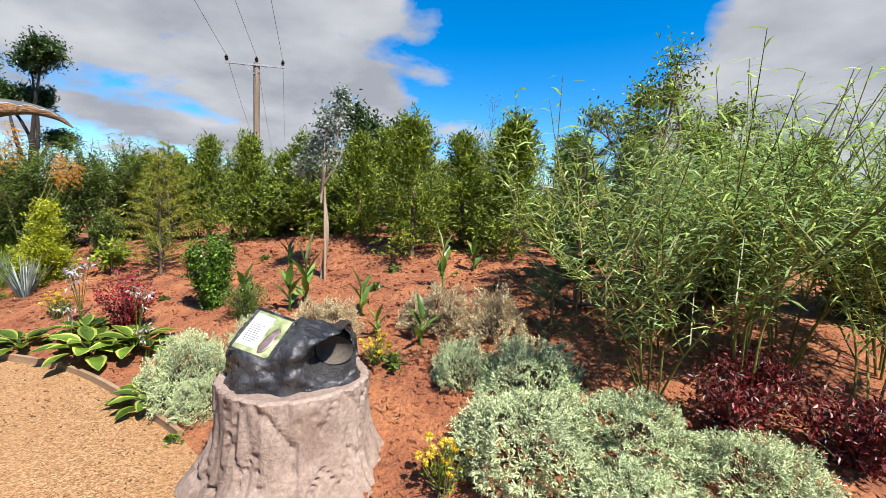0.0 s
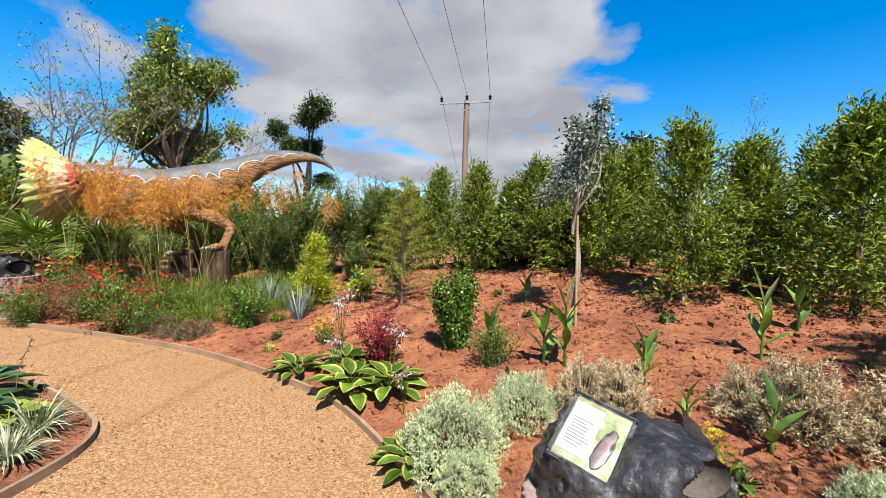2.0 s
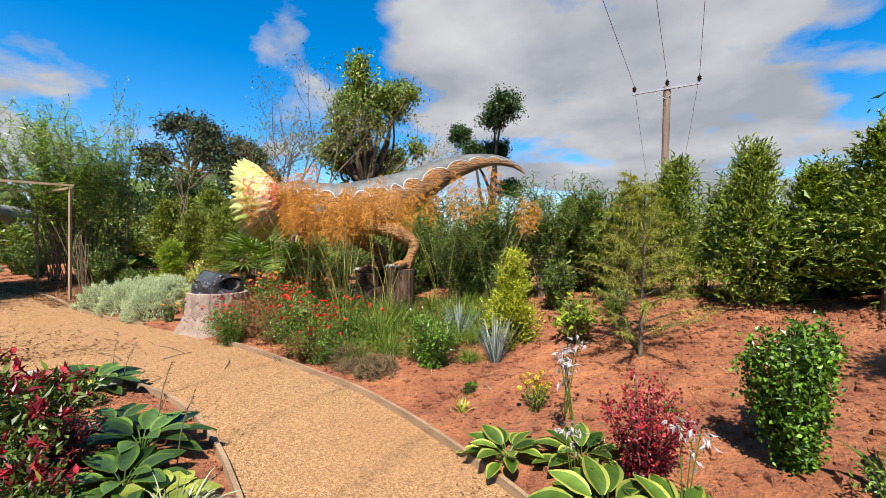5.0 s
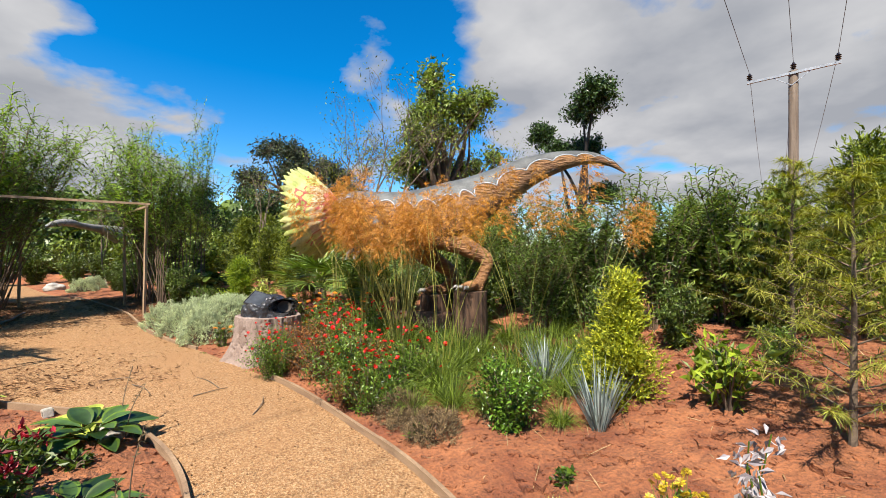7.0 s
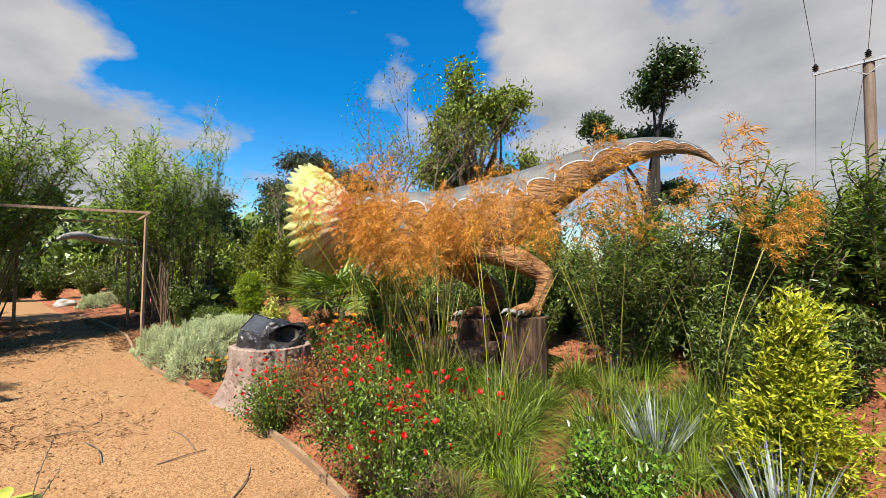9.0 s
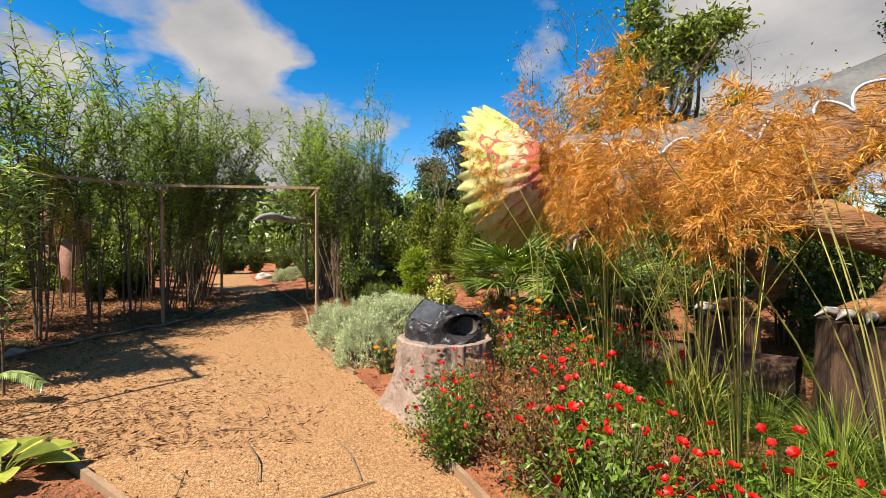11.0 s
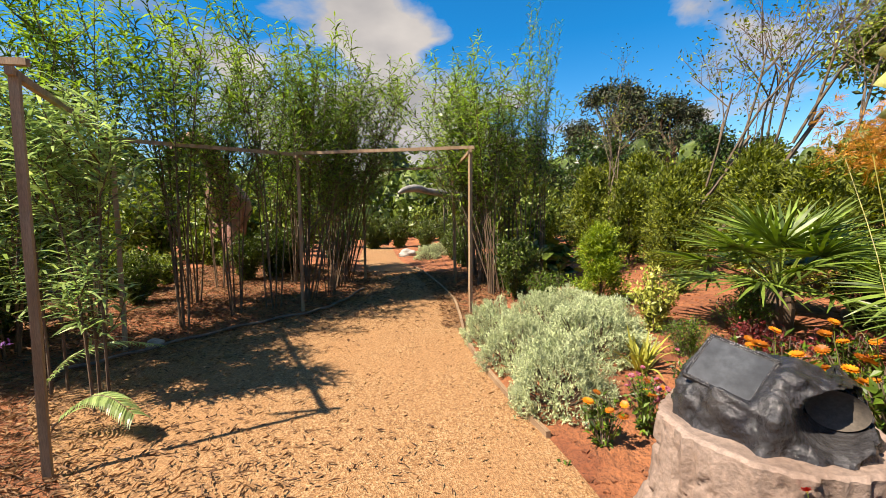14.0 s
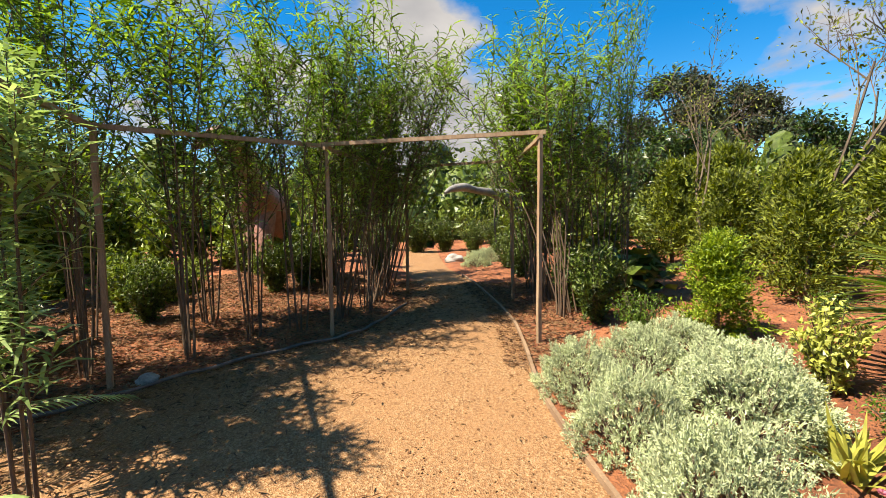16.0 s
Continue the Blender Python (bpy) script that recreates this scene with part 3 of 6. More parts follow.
def build_pergola():
    top = thing("pergola", "light frame of sawn softwood posts and rails over the path", "pergola")
    posts = {"n": (-9.57, 0.0, 2.42), "c": (-11.55, -1.47, 2.46), "l": (-13.33, -0.32, 2.50), "r": (-13.52, 2.10, 2.53), "l2": (-15.9, -0.25, 2.5), "r2": (-15.7, 1.62, 2.52)}
    for x, y, z in posts.values():
        lean = RNG.normal(0, 0.02, 2)
        base = at(x, y, -0.1)
        part("post", beam(Soup(), base, (x + lean[0], y + lean[1], z), 0.042, 0.042), M["pergola"], top)
    for a, b, dz in (("n", "c", -0.03), ("c", "l", -0.02), ("l", "r", 0.0), ("l", "l2", -0.05), ("r", "r2", -0.05), ("l2", "r2", 0.0)):
        p, q = np.array(posts[a]), np.array(posts[b])
        e = unit(q - p) * 0.06
        part("rail", beam(Soup(), p - e + [0, 0, dz + 0.024], q + e + [0, 0, dz + 0.024], 0.036, 0.042), M["pergola"], top)
    part("rail", beam(Soup(), (-9.60, 0.06, 2.475), (-9.44, -0.40, 2.475), 0.036, 0.036), M["pergola"], top)


build_pergola()


def build_hose():
    pts = [(-10.9, -1.52), (-11.33, -1.3), (-12.0, -0.98), (-12.72, -0.55), (-13.3, -0.12), (-13.9, 0.02), (-15.0, 0.04)]
    c = curve_points(pts, 70)
    P = [(x, y, float(path_height(np.array(x))) + 0.05 + 0.008 * math.sin(i * 0.7)) for i, (x, y) in enumerate(c)]
    tagged(part("drip_hose", Soup().tube(P, 0.017, 8), M["hose"], smooth=True), "dusty brown hose along the willow bed edge", "hose")


build_hose()


# ---- stumps with picture panels ----
def bark_stump(x, y, z0, h, r_top, r_foot, seed, label):
    """Moulded concrete stump: fluted, cracked sides, flared foot, flat lipped top."""
    k, n = 150, 84
    ang = np.arange(k) * 2 * math.pi / k
    rings = []
    for i in range(n):
        u = i / (n - 1)
        zz = z0 - 0.12 + (h + 0.12) * u
        flare = r_top + (r_foot - r_top) * (1 - u) ** 3.0
        row = []
        for a in ang:
            ca, sa = math.cos(a), math.sin(a)
            flute = 0.014 * (1 - 0.6 * u) * math.sin(a * 5 + seed) + 0.05 * (1 - u) ** 2 * math.sin(a * 6 + seed * 2)
            crack = noise.fractal((ca * 3 + seed, sa * 3, zz * 1.5), 0.9, 2.0, 4) * 0.03 * (1 - 0.6 * u)
            vor = noise.voronoi((ca * 3.2 + seed + 0.3 * crack, sa * 3.2, zz * 2.3))[0]
            groove = -0.042 * max(0, 1 - (vor[1] - vor[0]) / 0.06) * (1 - 0.5 * u)
            ridge = 0.022 * noise.noise((ca * 14, sa * 14, zz * 2.5 + seed))
            r = flare + flute * 0.9 + crack + groove + ridge
            row.append((x + ca * r, y + sa * r, zz))
        rings.append(row)
    lip = rings[-1]
    for f, dz in ((0.97, 0.012), (0.90, 0.006), (0.86, -0.006), (0.5, 0.0), (0.02, 0.0)):
        rings.append([(x + (p[0] - x) * f, y + (p[1] - y) * f, z0 + h + dz + 0.006 * noise.noise((p[0] * 6 * f, p[1] * 6 * f, seed))) for p in lip])
    top = thing("stump_plinth", label, "plinth")
    q = lambda m: [[i * k + j, i * k + (j + 1) % k, (i + 1) * k + (j + 1) % k, (i + 1) * k + j] for i in range(m - 1) for j in range(k)]
    part("bark_side", Soup().add(np.array(rings[:n]), q(n)), M["stump"], top, "cracked moulded bark side", smooth=True)
    part("stump_top", Soup().add(np.array(rings[n - 1:]), q(len(rings) - n + 1)), M["stump"], top, smooth=True)
    return top


def panel_rock(x, y, z, turn, with_print, seed, label, W=0.14, H=0.13, spin=-20, size=1.0):
    """Black lump: a sloping framed panel on one half, a hollow log mouth on the other."""
    top = thing("sign_rock", label, "sign")
    top.matrix_world = pose(x, y, z, 0, 0, turn) @ Matrix.Scale(size, 4)
    # local: x to the reader's right, y away from the reader, z up
    k, n = 128, 64
    pm = Matrix.Translation((-0.16, -0.07, 0.272)) @ Matrix.Rotation(radians(40), 4, "X") @ Matrix.Rotation(radians(spin), 4, "Z")
    pm_inv = pm.inverted()
    rings = []
    for i in range(n):
        u = i / (n - 1)
        el = u * math.pi / 2
        row = []
        for a in np.arange(k) * 2 * math.pi / k:
            ca, sa = math.cos(a), math.sin(a)
            rx, ry, rz = 0.395, 0.30, 0.31
            sq = lambda c, e: math.copysign(abs(c) ** e, c)
            px, py, pz = rx * sq(ca, 0.85) * math.cos(el) ** 0.55, ry * sq(sa, 0.85) * math.cos(el) ** 0.55, rz * math.sin(el) ** 0.8
            nn = noise.fractal((px * 5 + seed, py * 5, pz * 5), 0.9, 2.0, 4)
            nn += 0.35 * noise.noise((px * 17 + seed, py * 17, pz * 17))
            bump = 1 + 0.135 * nn
            px, py = px * bump, py * bump
            pz = pz * (1 + 0.10 * nn) * (1.0 - 0.10 * px / rx)
            if py < 0.12 and 0.06 < px < 0.42:
                dx, dz = (px - 0.245) / 0.15, (pz - 0.145) / 0.125
                inside = 1 - (dx * dx + dz * dz)
                if inside > 0:
                    py = py + 0.32 * min(1, inside * 2.6)
            # twisted root between panel and hollow
            g = math.exp(-((px - 0.03 - 0.25 * (pz - 0.15)) / 0.055) ** 2)
            py -= 0.07 * g * (1 - 0.5 * u)
            pz += 0.035 * g * u
            # flattened where the panel lies
            q = pm_inv @ Vector((px, py, pz))
            edge = max(abs(q.x) - W, abs(q.y) - H)
            if edge < 0.05 and q.z > -0.02:
                q.z = -0.02 + (q.z + 0.02) * min(1, max(0, edge / 0.05)) ** 0.5
                px, py, pz = pm @ q
            row.append((px, py, pz))
        rings.append(row)
    v = np.array(rings)
    f = [[i * k + j, i * k + (j + 1) % k, (i + 1) * k + (j + 1) % k, (i + 1) * k + j] for i in range(n - 1) for j in range(k)]
    part("rock", Soup().add(v, f), M["black_rock"], top, "lumpy rock painted glossy black", smooth=True)
    # hollow floor with drain dots
    hs = Soup()
    pts = []
    for i in range(14):
        r = 0.10 * i / 13 + 0.001
        pts.append([(0.245 + r * math.cos(a) * 1.12, 0.0 + 0.04 * (1 - (i / 13) ** 2), 0.14 + r * math.sin(a) * 0.9) for a in np.arange(40) * math.pi / 20])
    hs.add(np.array(pts), [[i * 40 + j, (i + 1) * 40 + j, (i + 1) * 40 + (j + 1) % 40, i * 40 + (j + 1) % 40] for i in range(13) for j in range(40)])
    part("hollow", hs, M["scoop"], top, "dusty brown hollow of the rock", smooth=True)
    # panel plane: lies on the slope

    def slab(name, x0, y0, x1, y1, z0, z1, mat, parent=top, lbl="", bev=0.004):
        bm = bmesh.new()
        bmesh.ops.create_cube(bm, size=1)
        bmesh.ops.scale(bm, vec=(x1 - x0, y1 - y0, z1 - z0), verts=bm.verts)
        bmesh.ops.translate(bm, vec=((x0 + x1) / 2, (y0 + y1) / 2, (z0 + z1) / 2), verts=bm.verts)
        if bev:
            bmesh.ops.bevel(bm, geom=bm.edges[:], offset=bev, segments=2, affect="EDGES")
        bm.transform(pm)
        return part(name, bm, M[mat], parent, lbl)

    for x0, y0, x1, y1 in ((-W - 0.018, -H - 0.018, W + 0.018, -H), (-W - 0.018, H, W + 0.018, H + 0.018), (-W - 0.018, -H, -W, H), (W, -H, W + 0.018, H)):
        slab("panel_frame", x0, y0, x1, y1, -0.03, 0.011, "black_rock", top, "", 0.007)
    plate = slab("panel", -W, -H, W, H, -0.03, 0.0, "sign_green" if with_print else "slate", top, "colour printed panel with a dinosaur picture" if with_print else "scratched dark panel", 0)
    if with_print:
        slab("text_block", -W + 0.006, -H + 0.03, 0.012, H - 0.022, 0.0015, 0.003, "sign_white", plate, "", 0.0006)
        bm = bmesh.new()
        bmesh.ops.create_icosphere(bm, subdivisions=3, radius=0.05)
        for w in bm.verts:
            w.co = Vector((w.co.x * 0.6 + 0.058 + 0.25 * w.co.y, w.co.y * 1.9 - 0.03, w.co.z * 0.06 + 0.0022)) + Vector((0.008 * noise.noise(w.co * 60), 0, 0))
        bm.transform(pm)
        part("picture", bm, M["sign_brown"], plate, "brown dinosaur picture", smooth=True)
        for row in range(9):
            w = 0.105 - 0.045 * RNG.random()
            yy = H - 0.095 - row * 0.0145
            slab("text_line", -W + 0.016, yy - 0.0022, -W + 0.016 + w * 0.95, yy + 0.0022, 0.0031, 0.0038, "ink", plate, "", 0)
        for word, yy in (("TYRANNOSAURUS", H - 0.05), ("REX", H - 0.068)):
            cu = bpy.data.curves.new("text", "FONT")
            cu.body, cu.size = word, 0.0135
            tmp = bpy.data.objects.new("text", cu)
            me = bpy.data.meshes.new_from_object(tmp)
            bpy.data.objects.remove(tmp)
            me.transform(pm @ Matrix.Translation((-W + 0.014, yy, 0.0042)))
            me.materials.append(M["ink"])
            part("lettering", me, M["ink"], plate)


STUMP_1, STUMP_2 = (-0.84, 2.47), (-9.55, 3.72)
bark_stump(*STUMP_1, -0.10, 0.62, 0.425, 0.74, 3.0, "pinkish grey moulded concrete tree stump plinth beside the path")
panel_rock(STUMP_1[0] - 0.02, STUMP_1[1] + 0.02, 0.515, 10, True, 2.0, "glossy black rock sign holding a printed dinosaur panel, on a stump", 0.112, 0.138, -24, 0.97)
bark_stump(*STUMP_2, 0.12, 0.60, 0.42, 0.70, 9.0, "pinkish grey moulded concrete tree stump plinth among red flowers")
panel_rock(STUMP_2[0], STUMP_2[1], 0.715, 60, False, 5.0, "black rock sign with a dark scratched panel, on a stump", size=0.88)

# ---- statues ----
def loft(s, pts, rad, k=40, paint=None, squash=1.0):
    """Body of changing thickness through pts; paint(u, angle from the top) gives the slot."""
    n = len(pts)
    t = unit(np.gradient(pts, axis=0))
    side = unit(np.cross(t, [0, 0, 1.0])); up = np.cross(side, t)
    ang = np.arange(k) * 2 * math.pi / k
    v = pts[:, None] + rad[:, None, None] * (side[:, None] * (np.sin(ang) * squash)[None, :, None] + up[:, None] * np.cos(ang)[None, :, None])
    groups = {}
    for i in range(n - 1):
        for j in range(k):
            a = ang[j] + math.pi / k
            a = min(a, 2 * math.pi - a)
            slot = paint(i / (n - 1), a) if paint else 0
            groups.setdefault(slot, []).append([i * k + j, i * k + (j + 1) % k, (i + 1) * k + (j + 1) % k, (i + 1) * k + j])
    base = s.n
    s.add(v, np.zeros((0, 4), int))
    for slot, f in groups.items():
        s.f.append(np.array(f) + base); s.m.append(np.full(len(f), slot))


def limb(s, pts, rad, slot=1, n=26, k=20):
    c = curve_points(pts, n)
    r = curve_points([(x, 0) for x in rad], n)[:, 0]
    s.tube(c, r, k, slot)
    tip = c[-1]
    return tip


def build_crested_dinosaur():
    s = Soup()
    spine = [(-9.50, 4.52, 2.30), (-9.48, 4.58, 2.31), (-9.45, 4.68, 2.33), (-9.35, 4.84, 2.36), (-8.98, 5.18, 2.26), (-8.72, 5.6, 2.2), (-8.42, 6.1, 2.3), (-8.2, 6.49, 2.5), (-7.82, 7.15, 2.9), (-7.48, 7.71, 3.08), (-7.25, 8.1, 3.04), (-7.1, 8.35, 2.87)]
    rad = [0.03, 0.10, 0.15, 0.19, 0.27, 0.36, 0.40, 0.33, 0.21, 0.115, 0.065, 0.012]
    c = curve_points(spine, 320)
    r = curve_points([(x, 0) for x in rad], 320)[:, 0]

    def paint(u, a):
        edge = 1.56 - 0.46 * abs(math.sin(u * 62)) ** 0.6
        if a < edge - 0.05:
            return 0
        return 1

    loft(s, c, r, 112, paint, 0.78)
    # pale scalloped line along both flanks
    t_ = unit(np.gradient(c, axis=0))
    sd = unit(np.cross(t_, [0, 0, 1.0])); up_ = np.cross(sd, t_)
    uu = np.linspace(0, 1, 320)
    ed = 1.54 - 0.46 * np.abs(np.sin(uu * 62)) ** 0.6
    for sg in (1, -1):
        line = c + r[:, None] * (sd * (sg * np.sin(ed) * 0.78)[:, None] + up_ * np.cos(ed)[:, None])
        fine = curve_points(line[6:300], 900)
        s.tube(fine, 0.011 * np.interp(np.linspace(0, 1, 900), [0, 0.6, 1], [1, 1, 0.5]), 6, 2)
    ax = unit(np.array([2.35, 3.95, 0]))          # from head to tail
    ou = np.array([ax[1], -ax[0], 0])             # towards the path

    def toes(foot, ahead):
        for spread in (-0.4, 0.0, 0.4):
            d = unit(ahead + np.array([ahead[1], -ahead[0], 0]) * spread)
            f0 = np.array(foot)
            limb(s, [f0 - d * 0.06, f0 + d * 0.09 + [0, 0, 0.03], f0 + d * 0.19, f0 + d * 0.26 - [0, 0, 0.015]], [0.08, 0.055, 0.045, 0.03], 1, 10, 10)
            s.tube([f0 + d * 0.25, f0 + d * 0.30 + [0, 0, 0.012], f0 + d * 0.36 - [0, 0, 0.03]], [0.028, 0.02, 0.002], 8, 5)

    girth = [0.25, 0.27, 0.185, 0.135, 0.10, 0.075, 0.085]
    near = [(-8.28, 6.14, 2.30), (-8.22, 6.02, 2.08), (-8.42, 5.86, 1.88), (-8.05, 6.04, 1.72), (-7.76, 6.19, 1.54), (-7.73, 6.13, 1.33), (-7.73, 6.02, 1.17)]
    far = [(-8.62, 6.2, 2.25), (-8.78, 6.15, 2.0), (-9.0, 5.85, 1.72), (-8.85, 6.05, 1.5), (-8.66, 6.25, 1.30), (-8.7, 6.18, 1.12), (-8.76, 6.08, 1.04)]
    for joints, ahead in ((near, unit(np.array([0.05, -1.0, 0]))), (far, unit(np.array([-0.5, -0.85, 0])))):
        limb(s, joints, girth, 1, 44, 24)
        toes(joints[-1], ahead)
    for out in (1, -1):
        sh = np.array([-9.02, 5.12, 2.12]) + ou * out * 0.2
        limb(s, [sh, sh + ou * out * 0.1 + [0, 0, -0.22] + ax * 0.05, sh + ou * out * 0.12 + [0, 0, -0.40] - ax * 0.16, sh + ou * out * 0.1 + [0, 0, -0.46] - ax * 0.28], [0.11, 0.08, 0.055, 0.045], 0, 14, 12)
        for g in (-0.06, 0.0, 0.06):
            h0 = sh + ou * out * 0.1 + np.array([0, 0, -0.46]) - ax * 0.28
            s.tube([h0, h0 - ax * 0.08 + ou * g + [0, 0, -0.05], h0 - ax * 0.1 + ou * g * 1.6 + [0, 0, -0.15]], [0.025, 0.018, 0.003], 8, 5)
    # frill: a wide notched ruff round the neck, opening towards the head
    neck, facing = np.array([-9.28, 4.60, 2.24]), unit(np.array([-0.74, -0.67, -0.12]))
    fo = unit(np.cross([0, 0, 1.0], facing))
    fu = np.cross(facing, fo)
    k, m = 320, 40
    for shell, flip in ((0.0, 1), (0.018, -1)):
        grid = []
        for i in range(m):
            u = i / (m - 1)
            row = []
            for j in range(k + 1):
                a = j / k * 2 * math.pi
                tooth = 1 - 2 * abs((j / k * 44) % 1 - 0.5)
                lobe = abs(math.sin(a * 2.0 + 0.35))
                rim = 0.65 * (1 - 0.10 * (1 - lobe) ** 2 * u) + 0.075 * tooth * max(0, (u - 0.86) / 0.14)
                rr = 0.15 + (rim - 0.15) * u ** 0.9
                cup = 0.44 * u - 0.05 * (1 - lobe) ** 2 * u + 0.05 * tooth * max(0, (u - 0.86) / 0.14)
                cup += 0.012 * math.cos(a * 22) * u + 0.016 * noise.noise((math.cos(a) * 5, math.sin(a) * 5, u * 7))
                row.append(neck + fo * math.sin(a) * rr + fu * math.cos(a) * rr + facing * (cup + shell))
            grid.append(row)
        f = {3: [], 4: [], 6: []}
        for i in range(m - 1):
            for j in range(k):
                u, a = i / (m - 1), j / k * 2 * math.pi
                mark = noise.fractal((math.cos(a) * 2.4, math.sin(a) * 2.4, u * 2.2), 0.8, 2.0, 2)
                loop = abs(mark - 0.12) < 0.055 and 0.08 < u < 0.82
                base_red = u < 0.16 + 0.1 * mark
                blush = u < 0.5 + 0.35 * noise.noise((math.cos(a) * 4, math.sin(a) * 4, 3.0))
                slot = 4 if loop or base_red or shell > 0 and u < 0.7 else (6 if blush else 3)
                q = [i * (k + 1) + j, i * (k + 1) + j + 1, (i + 1) * (k + 1) + j + 1, (i + 1) * (k + 1) + j]
                f[slot].append(q if flip > 0 else q[::-1])
        base = s.n
        s.add(np.array(grid), np.zeros((0, 4), int))
        for slot, q in f.items():
            if q:
                s.f.append(np.array(q) + base); s.m.append(np.full(len(q), slot))
    # head: upper and lower jaw
    h = neck + facing * 0.16
    limb(s, [h, h + facing * 0.14 + [0, 0, 0.05], h + facing * 0.27, h + facing * 0.35 - [0, 0, 0.02]], [0.14, 0.12, 0.08, 0.02], 1, 20, 18)
    limb(s, [h - [0, 0, 0.06], h + facing * 0.15 - [0, 0, 0.12], h + facing * 0.25 - [0, 0, 0.17], h + facing * 0.31 - [0, 0, 0.17]], [0.11, 0.10, 0.07, 0.01], 7, 16, 14)
    mats = [M[x] for x in ("dino_grey", "dino_tan", "dino_line", "frill_yellow", "frill_red", "claw", "frill_pink", "mouth")]
    tagged(part("dinosaur_statue", s, mats, smooth=True), "frilled dinosaur statue, grey and tan, standing on bark logs", "statue")


build_crested_dinosaur()


def log_stub(x, y, z_top, r, label):
    s = Soup()
    z0 = at(x, y)[2] - 0.1
    k, rings = 96, []
    flute = lambda a: 1 + 0.035 * abs(math.sin(a * 9 + 0.6 * math.sin(a * 4))) + 0.02 * noise.noise((math.cos(a) * 9, math.sin(a) * 9, x))
    for i in range(14):
        u = i / 13
        rings.append([(x + math.cos(a) * r * flute(a) * (1.12 - 0.12 * u + 0.06 * noise.noise((math.cos(a) * 5, math.sin(a) * 5, u * 0.8 + x))), y + math.sin(a) * r * flute(a) * (1.12 - 0.12 * u + 0.06 * noise.noise((math.cos(a) * 5 + 9, math.sin(a) * 5, u * 0.8))), z0 + (z_top - z0) * u) for a in np.arange(k) * 2 * math.pi / k])
    rings.append([(x + (p[0] - x) * 0.02, y + (p[1] - y) * 0.02, z_top) for p in rings[-1]])
    s.add(np.array(rings), [[i * k + j, i * k + (j + 1) % k, (i + 1) * k + (j + 1) % k, (i + 1) * k + j] for i in range(14) for j in range(k)])
    tagged(part("log_stub", s, M["log_bark"]), label, "log")


log_stub(-7.76, 5.94, 1.115, 0.215, "upright bark log under the dinosaur statue's foot")
log_stub(-8.8, 6.0, 0.985, 0.2, "upright bark log under the statue's far foot")
def lying_log():
    a, b = np.array(at(-9.3, 5.3, 0.16)), np.array(at(-8.2, 6.0, 0.2))
    s = Soup()
    s.tube([a, a + (b - a) * 0.33 + [0, 0, 0.02], a + (b - a) * 0.66, b], [0.17, 0.18, 0.185, 0.18], 18)
    s.tube([a - (b - a) * 0.001, a], [0.002, 0.17], 18)
    tagged(part("log", s, M["log_bark"]), "bark log lying below the dinosaur statue", "log")


lying_log()


def far_statue(pts, rad, legs, mat, label):
    s = Soup()
    c = curve_points(pts, 60); r = curve_points([(x, 0) for x in rad], 60)[:, 0]
    s.tube(c, r, 24)
    for a, b, q in legs:
        limb(s, [a, (np.array(a) + b) / 2 + [0.1, 0, 0], b], [q, q * 0.8, q * 0.7], 0)
    tagged(part("dinosaur_statue", s, mat, smooth=True), label, "statue")


far_statue([(-20.1, -0.62, 2.30), (-20.3, -0.45, 2.42), (-20.7, -0.2, 2.48), (-21.2, 0.05, 2.42), (-21.9, 0.5, 2.35), (-22.9, 1.0, 2.15), (-24.2, 1.6, 1.9), (-26.2, 2.4, 1.6)], [0.04, 0.09, 0.12, 0.10, 0.15, 0.34, 0.36, 0.1],
           [((-22.7, 1.2, 1.9), (-22.5, 1.1, 0.35), 0.25), ((-23.8, 1.2, 1.8), (-23.9, 1.1, 0.35), 0.28)], M["dino_pale"], "grey and cream long-necked dinosaur statue beyond the pergola")
far_statue([(-14.6, -3.4, 2.85), (-15.0, -3.25, 3.1), (-15.5, -3.3, 2.95), (-16.0, -3.5, 2.5), (-16.6, -3.8, 2.1), (-17.5, -4.3, 1.9), (-18.5, -4.9, 1.6), (-20, -5.6, 1.1)], [0.06, 0.16, 0.2, 0.22, 0.4, 0.5, 0.35, 0.06],
           [((-16.7, -3.7, 1.8), (-16.6, -3.6, 0.3), 0.22), ((-17.4, -4.5, 1.7), (-17.3, -4.5, 0.3), 0.24)], M["dino_pink"], "terracotta pink dinosaur statue behind the willows")


